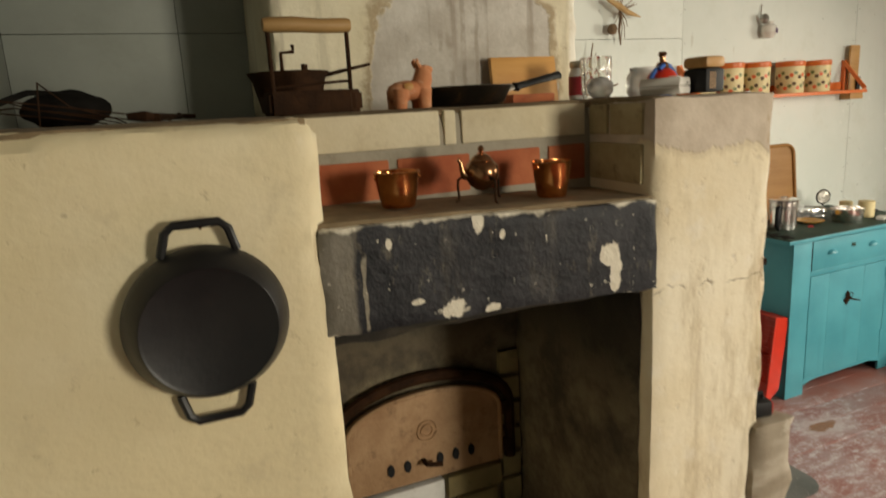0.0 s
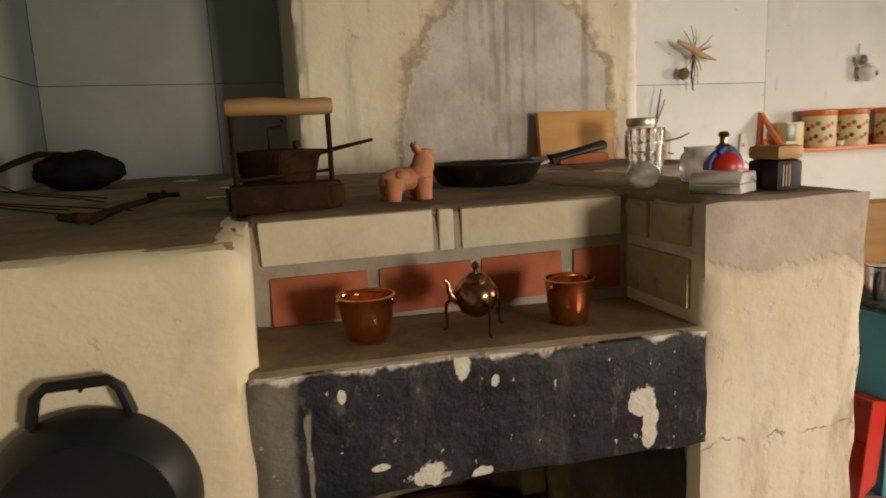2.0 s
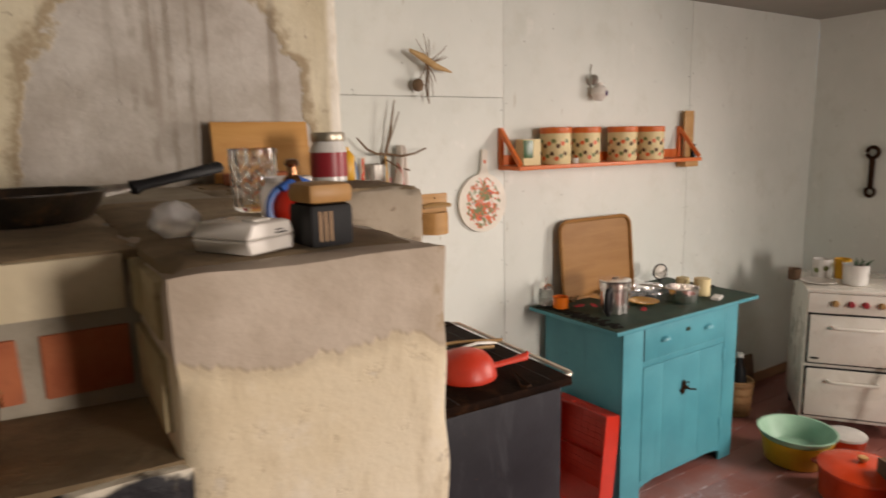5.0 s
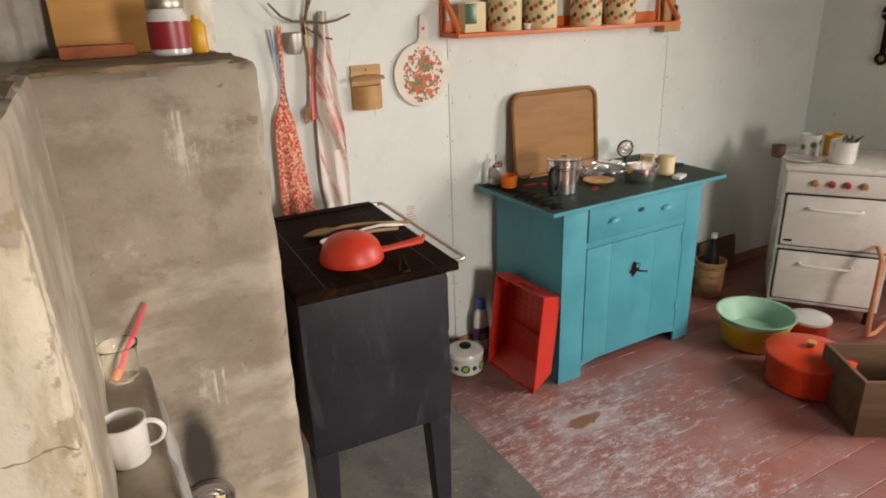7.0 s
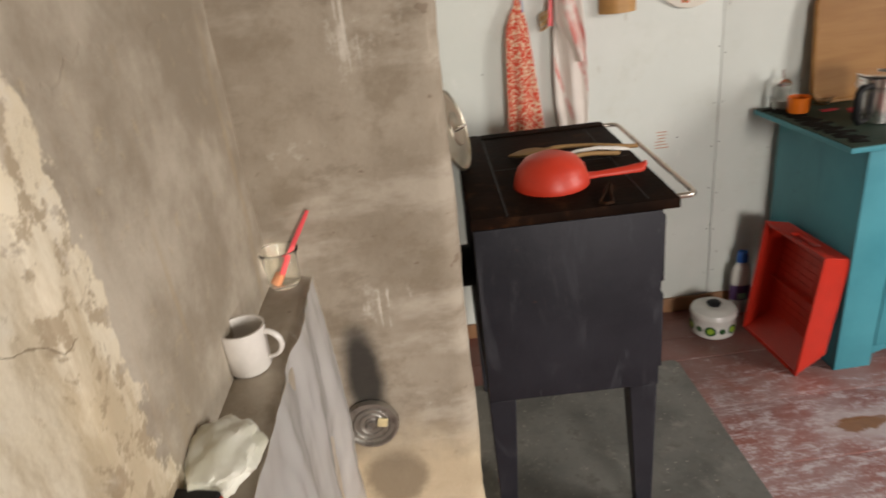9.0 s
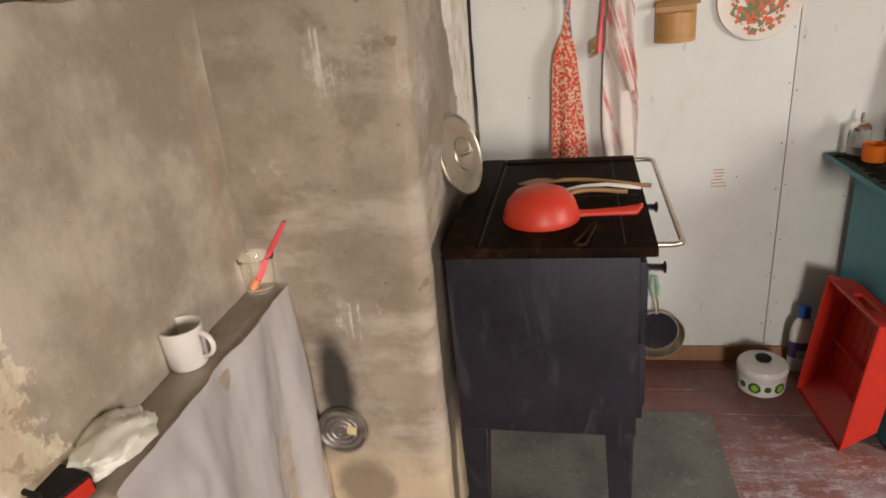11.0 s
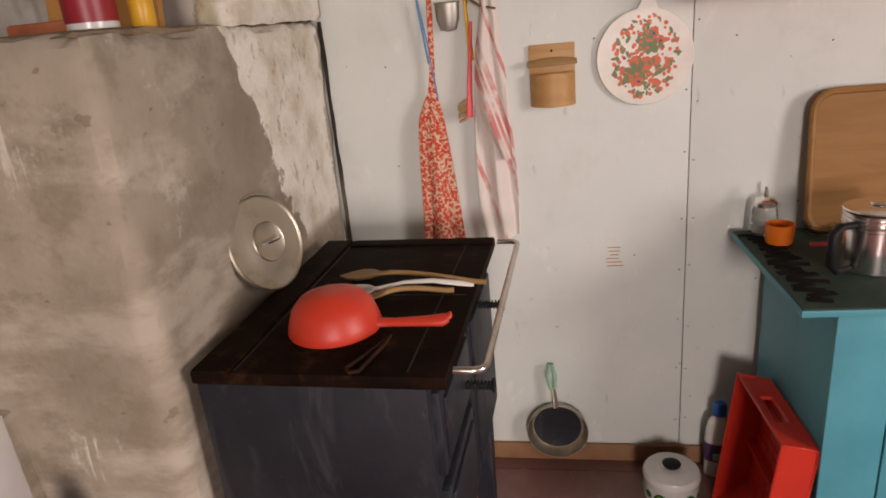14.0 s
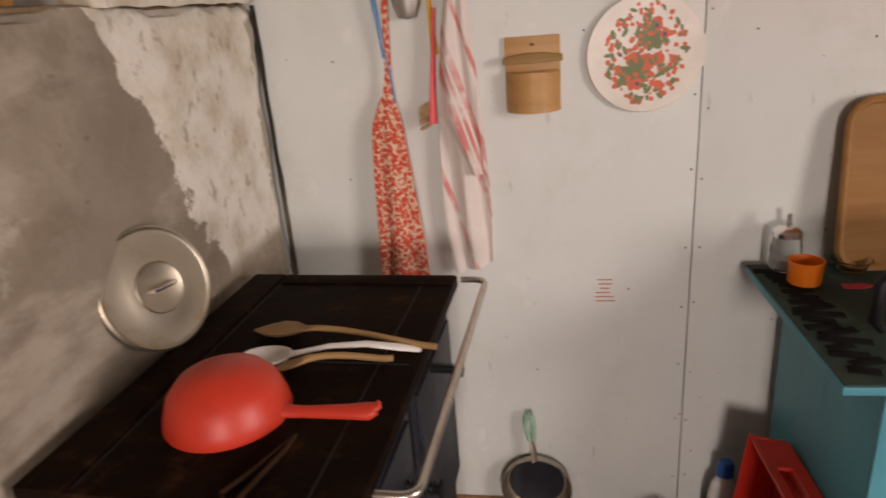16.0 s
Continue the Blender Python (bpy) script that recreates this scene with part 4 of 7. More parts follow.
        part("handle_end", turned([(0, 0), (0.013, 0.002), (0.014, 0.006), (0, 0.009)], 16, pose(X(-0.469), Y(y), z, 0, 90, 0)), BLACK, o)
    y0, y1, xo, z = Y(-0.885), Y(-0.285), X(-0.452), 0.842
    pts = [(X(-0.502), y0, z)] + [(xo - 0.02 + 0.02 * math.sin(a), y0 + 0.02 - 0.02 * math.cos(a), z) for a in (0, 0.5, 1.0, 1.57)]
    pts += [(xo - 0.02 + 0.02 * math.cos(a), y1 - 0.02 + 0.02 * math.sin(a), z) for a in (0, 0.5, 1.0, 1.57)] + [(X(-0.502), y1, z)]
    part("towel_rail", bar(pts, 0.0062, 10), CHROME, o, "worn chrome rail")
    part("flue_pipe", turned([(0.055, 0), (0.055, 0.075)], 24, pose(X(-0.975), Y(-0.60), 0.60, 0, 90, 0)), BLACK, o, "short black flue pipe")


wood_stove()


# ---- cupboard ----
def cupboard():
    o = thing("cupboard", (0.58, -0.24, 0), "turquoise painted wooden cupboard with a drawer and door", "cupboard", turn=1.5)
    X = lambda x: x - 0.58
    Y = lambda y: y + 0.24
    top = part("top", boxed(X(0.112), X(1.050), Y(-0.512), Y(-0.022), 0.742, 0.757, 0.003), TEAL, o)
    part("worn_surface", boxed(X(0.115), X(1.047), Y(-0.509), Y(-0.024), 0.757, 0.7602, 0.0006), TEALTOP, top, "dark green worn top paint")
    rnd = random.Random(4)
    for i in range(17):
        y = -0.47 + i * 0.025
        bm = boxed(-0.018 - rnd.random() * 0.02, 0.020 + rnd.random() * 0.035, -0.010, 0.010, 0, 0.0022, 0.0006, pose(X(0.152 + rnd.random() * 0.018), Y(y), 0.7602, 0, 0, rnd.uniform(-22, 22)))
        part("burnt_strip", bm, RAG, top, "blackened burnt strip")
    part("left_side", boxed(X(0.201), X(0.225), Y(-0.455), Y(-0.030), 0.0, 0.742, 0.002), TEAL, o)
    part("right_side", boxed(X(0.936), X(0.960), Y(-0.455), Y(-0.030), 0.0, 0.742, 0.002), TEAL, o)
    part("back", boxed(X(0.225), X(0.936), Y(-0.042), Y(-0.030), 0.05, 0.742), TEAL, o)
    part("bottom", boxed(X(0.225), X(0.936), Y(-0.45), Y(-0.043), 0.055, 0.07), TEAL, o)
    part("stile", boxed(X(0.199), X(0.318), Y(-0.468), Y(-0.4555), 0.0, 0.741, 0.002), TEAL, o)
    part("stile", boxed(X(0.868), X(0.962), Y(-0.468), Y(-0.4555), 0.0, 0.741, 0.002), TEAL, o)
    d = part("drawer", boxed(X(0.325), X(0.8665), Y(-0.4685), Y(-0.4555), 0.5885, 0.7242, 0.0012), TEAL, o)
    part("drawer_gap", boxed(X(0.3182), X(0.3248), Y(-0.4665), Y(-0.4556), 0.59, 0.724), BLACK, o)
    part("rail", boxed(X(0.3185), X(0.8675), Y(-0.4675), Y(-0.4555), 0.5635, 0.588, 0.001), TEAL, o)
    part("rail", boxed(X(0.3185), X(0.8675), Y(-0.466), Y(-0.4555), 0.725, 0.741, 0.001), TEAL, o)
    for x in (0.452, 0.742):
        bm = bmesh.new()
        bmesh.ops.create_uvsphere(bm, u_segments=20, v_segments=10, radius=0.030, matrix=Matrix.Diagonal((1, 0.62, 0.62, 1)))
        bmesh.ops.delete(bm, geom=[v for v in bm.verts if v.co.z < -0.004 or v.co.y > 0.001], context="VERTS")
        bmesh.ops.translate(bm, vec=(X(x), Y(-0.4688), 0.655), verts=bm.verts)
        part("cup_pull", bm, TEAL, d, "painted metal cup pull")
    part("keyhole_plate", boxed(X(0.585), X(0.612), Y(-0.4725), Y(-0.4705), 0.668, 0.684, 0.0008), TEALTOP, d)
    # the door is of three boards
    for x0, x1 in ((0.322, 0.452), (0.4526, 0.70), (0.7004, 0.864)):
        dr = part("door_board", boxed(X(x0), X(x1), Y(-0.4685), Y(-0.4555), 0.075, 0.562, 0.0018), TEAL, o)
    part("latch", boxed(X(0.570), X(0.594), Y(-0.474), Y(-0.469), 0.400, 0.446, 0.004), RUST, o, "iron door latch")
    for x, z in ((0.568, 0.412), (0.597, 0.416), (0.580, 0.398), (0.584, 0.446)):
        part("latch_lobe", turned([(0, 0), (0.009, 0), (0.007, 0.004), (0, 0.005)], 14, pose(X(x), Y(-0.4692), z, 90, 0, 0)), RUST, o)
    part("key", bar([(X(0.59), Y(-0.474), 0.42), (X(0.59), Y(-0.495), 0.42), (X(0.625), Y(-0.502), 0.412)], 0.004, 8), RUST, o, "iron key in the lock")
    part("key_bow", bar(arc((X(0.585), Y(-0.487), 0.44), 0.012, 0, 330, 12), 0.0025, 6), RUST, o)
    for z in (0.16, 0.48):
        part("hinge", boxed(X(0.856), X(0.876), Y(-0.4715), Y(-0.4685), z, z + 0.05, 0.001), TEAL, o)
    out = [(0.3185, 0.074), (0.3185, 0.045), (0.35, 0.055), (0.40, 0.062), (0.78, 0.062), (0.835, 0.055), (0.8675, 0.045), (0.8675, 0.074)]
    part("apron", prism([(X(a), b) for a, b in out], 0.012, pose(0, Y(-0.468), 0)), TEAL, o)


cupboard()


# ---- crate ----
def bottle_crate():
    """A tapered tray standing on its short end: open mouth to one side, floor panel to the cupboard."""
    o = thing("plastic_crate", (0.074, -0.325, 0), "red plastic crate standing on end against the cupboard", "crate", turn=3.0, tilt=(0, 6.5))
    t, y0, y1 = 0.006, -0.152, 0.152
    at = lambda y: pose(0, y, 0)
    part("base_panel", prism([(0.076, 0.070), (0.082, 0.070), (0.082, 0.402), (0.076, 0.402)], y1 - y0 - 0.002, at(y0 + 0.001)), REDPL, o)
    flank = [(0.0, 0.0), (0.076, 0.066), (0.0755, 0.404), (0.0, 0.412)]
    part("side", prism(flank, t, at(y0), 0.0012), REDPL, o)
    part("side", prism(flank, t, at(y1 - t), 0.0012), REDPL, o)
    part("end", prism([(0.0, 0.001), (0.076, 0.067), (0.076, 0.074), (0.0, 0.008)], y1 - y0 - 2 * t, at(y0 + t)), REDPL, o)
    e = bmesh.new()
    for a, b, c, d in ((0.0, 0.076, y0 + t, -0.056), (0.0, 0.076, 0.056, y1 - t), (0.0, 0.020, -0.056, 0.056), (0.052, 0.076, -0.056, 0.056)):
        box(e, a, b, c, d, 0.400, 0.406)
    part("handle_end", e, REDPL, o)
    part("grip_lip", bar([(0.019, -0.056, 0.399), (0.053, -0.056, 0.399), (0.053, 0.056, 0.399), (0.019, 0.056, 0.399)], 0.0035, 6, True), REDPL, o)
    part("rim", bar([(-0.001, y0, 0.002), (-0.001, y1, 0.002), (-0.001, y1, 0.411), (-0.001, y0, 0.411)], 0.0048, 6, True), REDPL, o)
    part("divider", boxed(0.050, 0.076, y0 + t, y1 - t, 0.208, 0.212), REDPL, o)
    for k in range(1, 12):
        part("base_rib", boxed(0.0735, 0.0762, y0 + t + 0.002, y1 - t - 0.002, 0.085 + 0.026 * k, 0.088 + 0.026 * k), REDPL, o)
    for k in range(1, 8):
        y = y0 + (y1 - y0) * k / 8
        part("base_rib", boxed(0.0742, 0.0762, y - 0.0015, y + 0.0015, 0.085, 0.395), REDPL, o)



bottle_crate()


# ---- gas cooker ----
def gas_cooker():
    o = thing("gas_cooker", (1.455, -0.505, 0), "old white enamel gas cooker with two doors standing aslant", "cooker", turn=-53)
    w, d = 0.46, 0.46
    part("body", boxed(0, w, 0.012, d, 0.07, 0.715, 0.006), COOKER, o)
    part("top", boxed(-0.006, w + 0.006, -0.004, d + 0.004, 0.715, 0.735, 0.006), COOKER, o)
    part("control_panel", boxed(0.006, w - 0.006, 0.0, 0.012, 0.615, 0.712, 0.003), COOKER, o)
    for x, m in ((0.12, SPOONWOOD), (0.185, DARKRED), (0.245, DARKRED), (0.31, SPOONWOOD)):
        part("knob", turned([(0, 0.024), (0.011, 0.023), (0.014, 0.017), (0.016, 0.004), (0.016, 0)], 18, pose(x, -0.001, 0.665, 90, 0, 0)), m, o)
    for z0, z1 in ((0.365, 0.605), (0.095, 0.335)):
        dr = part("oven_door", boxed(0.018, w - 0.018, -0.006, 0.012, z0, z1, 0.008), COOKER, o)
        part("door_gasket", boxed(0.012, w - 0.012, 0.004, 0.0125, z0 - 0.008, z1 + 0.008, 0.004), BLACK, o)
        zz = z1 - 0.055
        part("handle", bar([(0.11, -0.006, zz), (0.115, -0.03, zz), (0.13, -0.036, zz), (0.30, -0.036, zz), (0.315, -0.03, zz), (0.32, -0.006, zz)], 0.008, 8), COOKER, dr)
    part("maker_plate", boxed(0.03, 0.065, -0.0075, -0.006, 0.385, 0.395, 0.0005), BLACK, o)
    for x in (0.03, w - 0.03):
        for y in (0.04, d - 0.04):
            part("foot", turned([(0, 0), (0.018, 0), (0.014, 0.07), (0, 0.07)], 12, pose(x, y, 0)), BLACK, o)


gas_cooker()


# ---- bricks of the recess above the ledge ----
def bricks():
    rnd = random.Random(2)

    def brick(x0, x1, y0, y1, z0, z1, m):
        bm = boxed(x0, x1, y0, y1, z0, z1, 0.0025)
        for v in bm.verts:
            v.co += Vector((noise.noise(v.co * 40), noise.noise(v.co * 40 + Vector((3, 0, 0))), noise.noise(v.co * 40 + Vector((0, 3, 0))))) * 0.0018
        part("brick", bm, m, hearth)
    for x0, x1 in ((-2.072, -1.862), (-1.854, -1.834), (-1.824, -1.594)):
        brick(x0, x1, -1.4715, -1.44, 1.331, 1.3835, BRICKC)
    for x0, x1 in ((-2.064, -1.948), (-1.934, -1.813), (-1.799, -1.683), (-1.666, -1.594)):
        brick(x0, x1, -1.4705, -1.44, 1.257, 1.316, BRICKR)
    for y0, y1, z0, z1 in ((-1.606, -1.528, 1.331, 1.379), (-1.520, -1.476, 1.331, 1.379), (-1.606, -1.476, 1.257, 1.318)):
        brick(-1.589, -1.570, y0, y1, z0, z1, BRICKO)
    for k in range(6):
        z = 0.50 + k * 0.062
        brick(-1.640, -1.594, -1.218, -1.19, z, z + 0.050, BRICKY)
    for x0, x1, m in ((-2.08, -1.985, BRICKR), (-1.975, -1.79, LIMED), (-1.78, -1.65, BRICKY)):
        brick(x0, x1, -1.228, -1.19, 0.556, 0.604, m)
        brick(x0 + 0.03, x1 - 0.01, -1.225, -1.19, 0.498, 0.546, BRICKR if m is LIMED else BRICKY)
    # iron bits let into the chimney, high up
    part("soot_bar", boxed(-1.775, -1.03, -0.530, -0.515, 1.955, 1.972, 0.003), SOOT, hearth, "charred wooden bar")
    for x in (-1.60, -1.425):
        part("iron_strap", boxed(x - 0.012, x + 0.012, -0.533, -0.516, 1.90, 1.958, 0.002), RUST, hearth)


bricks()


# ---- oven door in the firebox ----
def oven_door():
    o = thing("oven_door", (-1.822, -1.212, 0.612), "arched cast-iron oven door browned by heat in the firebox", "oven door")
    w, h = 0.178, 0.135
    out = [(-w, 0), (w, 0)] + [(w * math.cos(radians(a)), h + 0.07 * math.sin(radians(a))) for a in range(0, 181, 12)]
    part("panel", prism(out, 0.012, pose(0, -0.012, 0), 0.003), BRASSY, o)
    rim = [(w * 0.97 * math.cos(radians(a)), -0.014, h + 0.066 * math.sin(radians(a))) for a in range(0, 181, 12)]
    part("rim", bar([(w * 0.97, -0.014, 0.005)] + rim + [(-w * 0.97, -0.014, 0.005)], 0.005, 8), BRASSY, o)
    arch = [((w + 0.022) * math.cos(radians(a)), -0.004, h + 0.095 * math.sin(radians(a))) for a in range(0, 181, 10)]
    part("arch_ring", bar([(w + 0.022, -0.004, 0)] + arch + [(-w - 0.022, -0.004, 0)], 0.013, 8), RUST, o, "sooty iron arch")
    for i in range(6):
        x = -0.085 + i * 0.037
        if i == 2:
            continue
        part("vent", turned([(0, -0.0155), (0.0075, -0.0155), (0.0075, -0.010), (0, -0.010)], 12, Matrix.Translation((x, 0, 0.045)) @ Matrix.Diagonal((1, 1, 1.8, 1)) @ pose(0, 0, 0, -90, 0, 0)), BLACK, o)
    part("handle", bar([(-0.012, -0.013, 0.05), (-0.012, -0.035, 0.05), (0.02, -0.04, 0.046)], 0.005, 8), RUST, o)
    for r in (0.022, 0.013):
        part("ornament", bar(arc((0.0, -0.0125, 0.115), r, 0, 345, 18), 0.0022, 6), BRASSY, o)
    part("hinge", boxed(w - 0.002, w + 0.02, -0.016, -0.002, 0.02, 0.05, 0.002), RUST, o)
    part("hinge", boxed(w - 0.002, w + 0.02, -0.016, -0.002, 0.11, 0.14, 0.002), RUST, o)


oven_door()


# ---- pan hung on the pier ----
def hanging_pan():
    o = thing("cast_iron_pan", (-2.234, -1.634, 1.163), "black cast-iron two-handled pan hanging on the pier", "pan", tilt=(2, 0))
    r = 0.091
    prof = [(0, 0.034), (r * 0.76, 0.035), (r * 0.80, 0.037), (r * 0.83, 0.034), (r * 0.95, 0.012), (r * 1.0, 0.003), (r, 0.0), (r * 0.95, 0.0), (r * 0.8, 0.028), (0, 0.029)]
    part("bowl", turned(prof, 56, pose(0, -0.006, 0, 90, 0, 0)), CAST, o)
    for s, wd in ((1, 1.0), (-1, 1.0)):
        z0 = s * r * 0.9
        pts = [(-0.040, -0.008, z0), (-0.033, -0.010, z0 + s * 0.026), (-0.024, -0.010, z0 + s * 0.034), (0.024, -0.010, z0 + s * 0.034), (0.033, -0.010, z0 + s * 0.026), (0.040, -0.008, z0)]
        part("loop_handle", bar(pts, 0.0052, 8), CAST, o)
    part("nail", bar([(0.004, 0.006, r + 0.020), (0.004, -0.018, r + 0.021)], 0.002, 6), RUST, o)


hanging_pan()


# ---- copper ware on the ledge ----
def copper_bucket(x, y, z, h, r, label, turn, tilt, mat):
    o = thing("copper_bucket", (x, y, z), label, "bucket", "copper buckets on the ledge", turn, tilt)
    b, t = r * 0.76, 0.0014
    part("body", turned([(0, 0), (b * 0.93, 0), (b, 0.003), (b + (r - b) * 0.55, h * 0.45), (r, h - 0.003), (r + 0.0018, h - 0.001), (r + 0.0012, h), (r - t, h), (b + (r - b) * 0.55 - t, h * 0.45), (b - t, 0.004), (0, 0.003)], 40), mat, o)
    part("lug", turned([(0, 0), (0.005, 0), (0.0045, 0.002), (0, 0.0025)], 12, pose(0, r * 0.96, h * 0.86, -90, 0, 0)), mat, o)
    part("lug", turned([(0, 0), (0.005, 0), (0.0045, 0.002), (0, 0.0025)], 12, pose(0, -r * 0.96, h * 0.86, 90, 0, 0)), mat, o)
    part("bail", bar([(r * 1.02 * math.sin(radians(a)) * 0.35, -r * 0.99 * math.cos(radians(a)), h * 0.93 + 0.004 * math.sin(radians(a))) for a in range(0, 181, 15)], 0.0016, 6), mat, o, "thin folded-down bail handle")



copper_bucket(-1.966, -1.556, 1.2575, 0.049, 0.0310, "small tarnished copper bucket on the dusty ledge", 70, (0, 0), COPPER)
copper_bucket(-1.724, -1.566, 1.2482, 0.054, 0.0292, "small shiny copper bucket on the dusty ledge", 100, (0, 0), COPPER)


def copper_kettle():
    o = thing("copper_kettle", (-1.842, -1.568, 1.2530), "miniature copper kettle on three thin curved legs", "kettle")
    o.scale = (1.08, 1.08, 1.12)
    part("body", turned([(0, 0.014), (0.008, 0.0155), (0.017, 0.022), (0.0225, 0.032), (0.0235, 0.039), (0.0215, 0.046), (0.016, 0.0515), (0.0125, 0.053), (0, 0.053)], 36), BRONZE, o)
    part("shoulder_ring", bar([(0.0150 * math.cos(a), 0.0150 * math.sin(a), 0.0525) for a in [2 * math.pi * i / 28 for i in range(28)]], 0.0012, 6, True), BRONZE, o)
    lid = part("lid", turned([(0.0138, 0.0532), (0.0130, 0.056), (0.0085, 0.0595), (0.0050, 0.0612), (0, 0.062)], 28), BRONZE, o)
    part("knob", turned([(0.002, 0.061), (0.0026, 0.0635), (0.0046, 0.0665), (0.0035, 0.0695), (0.0012, 0.0715), (0, 0.072)], 16), BRONZE, lid)
    part("spout", bar([(-0.020, 0, 0.034), (-0.027, 0, 0.037), (-0.0295, 0, 0.045), (-0.030, 0, 0.052), (-0.034, 0, 0.056)], [0.0055, 0.0042, 0.0032, 0.0027, 0.0024], 12), BRONZE, o)
    for a in (20, 160, 275):
        c, s = math.cos(radians(a)), math.sin(radians(a))
        path = ((0.021, 0.030), (0.027, 0.0325), (0.0315, 0.029), (0.0325, 0.020), (0.0315, 0.010), (0.032, 0.003), (0.036, 0.0012))
        part("leg", bar([(r * c, r * s, z) for r, z in path], [0.0020, 0.0020, 0.0018, 0.0017, 0.0016, 0.0016, 0.0014], 7), RUST, o)



copper_kettle()


# ---- things on the counter ----
def charcoal_iron():
    o = thing("flat_iron", (-2.032, -1.385, CT + 0.004), "heavy rusty flat iron with a turned wooden grip", "flat iron", turn=2)
    w, d = 0.074, 0.038
    out = [(-w, -d), (w * 0.7, -d), (w, -d * 0.4), (w, d * 0.4), (w * 0.7, d), (-w, d)]
    bm = bmesh.new()
    f = bm.faces.new([bm.verts.new((x, y, 0)) for x, y in out])
    r = bmesh.ops.extrude_face_region(bm, geom=[f])
    bmesh.ops.translate(bm, vec=(0, 0, 0.034), verts=[g for g in r["geom"] if isinstance(g, bmesh.types.BMVert)])
    bmesh.ops.recalc_face_normals(bm, faces=bm.faces)
    bmesh.ops.bevel(bm, geom=list(bm.edges), offset=0.005, segments=2, affect="EDGES")
    part("body", bm, RUST, o)
    for x in (-0.060, 0.060):
        part("upright", bar([(x, 0, 0.032), (x, 0, 0.128)], 0.0035, 8), RUST, o)
    part("grip", bar([(-0.066, 0, 0.130), (-0.060, 0, 0.130), (-0.02, 0, 0.131), (0.02, 0, 0.129), (0.060, 0, 0.130), (0.066, 0, 0.130)], [0.009, 0.011, 0.0115, 0.0105, 0.011, 0.009], 14), SPOONWOOD, o, "worn wooden grip")
    part("strut", bar([(-0.060, 0, 0.040), (0.060, 0, 0.048)], 0.0022, 6), RUST, o)


def iron_roaster():
    o = thing("iron_roaster", (-2.030, -1.19, CT + 0.004), "rusty iron coffee roaster pan with a crank", "roaster")
    part("bowl", turned([(0, 0), (0.046, 0), (0.052, 0.010), (0.064, 0.060), (0.070, 0.070), (0.072, 0.074), (0.066, 0.074), (0, 0.078)], 32), RUST, o)
    part("crank", bar([(-0.01, 0, 0.076), (-0.01, 0, 0.108), (0.012, 0, 0.110), (0.012, 0, 0.122)], 0.0035, 8), RUST, o)
    part("knob", turned([(0, 0), (0.006, 0.001), (0.006, 0.012), (0, 0.013)], 12, pose(0.03, 0, 0.076)), RUST, o)
    part("handle", bar([(0.066, 0, 0.068), (0.15, -0.01, 0.085)], [0.004, 0.0025], 8), RUST, o)


def toy_horse():
    o = thing("clay_horse", (-1.866, -1.368, CT + 0.004), "small terracotta toy horse with a pale saddle", "figurine", turn=8)
    o.scale = (1.22, 1.3, 0.88)
    bm = bmesh.new()

    def blob(c, r):
        bmesh.ops.create_uvsphere(bm, u_segments=16, v_segments=10, radius=1, matrix=Matrix.LocRotScale(c, None, r))
    blob((-0.006, 0, 0.033), (0.029, 0.0165, 0.0185))
    blob((-0.018, 0, 0.028), (0.017, 0.0165, 0.020))
    blob((0.014, 0, 0.036), (0.016, 0.0145, 0.020))
    for x in (-0.022, 0.016):
        for y in (-0.0085, 0.0085):
            tube(bm, [(x, y, 0.0), (x * 0.96, y, 0.018), (x * 0.9, y * 0.9, 0.034)], [0.0088, 0.0098, 0.012], 12)
    tube(bm, [(0.012, 0, 0.036), (0.019, 0, 0.052), (0.0205, 0, 0.066), (0.0195, 0, 0.076)], [0.016, 0.0135, 0.0115, 0.0085], 16)
    blob((0.0225, 0, 0.070), (0.0125, 0.0098, 0.0090))
    for y in (-0.0045, 0.0045):
        tube(bm, [(0.013, y, 0.074), (0.009, y, 0.084), (0.010, y, 0.090)], [0.0038, 0.0030, 0.0012], 8)
    part("body", bm, TERRA, o)
    part("saddle", turned([(0, 0.002), (0.004, 0.0015), (0.007, 0)], 14, pose(-0.012, -0.0162, 0.040, 78, 0, -6)), PALEWOOD, o, "pale saddle patch")


def frying_pan():
    o = thing("frying_pan", (-1.674, -1.16, CT + 0.004), "black iron frying pan with a black handle on the counter", "pan", turn=8)
    part("bowl", turned([(0, 0), (0.078, 0), (0.085, 0.005), (0.101, 0.034), (0.104, 0.036), (0.1035, 0.038), (0.099, 0.037), (0.080, 0.007), (0, 0.005)], 44), SEASON, o, "rust-brown worn iron bowl")
    part("tang", bar([(0.099, 0, 0.032), (0.118, 0, 0.033), (0.140, 0, 0.036)], [0.011, 0.009, 0.007], 10, False, 0.4), TIN, o, "bare metal tang")
    part("handle", bar([(0.132, 0, 0.030), (0.138, 0, 0.034), (0.150, 0, 0.037), (0.20, 0, 0.046), (0.245, 0, 0.054), (0.262, 0, 0.057), (0.266, 0, 0.058)], [0.006, 0.012, 0.0085, 0.0080, 0.0095, 0.0098, 0.005], 14, False, 0.7), BLACK, o, "black plastic handle")



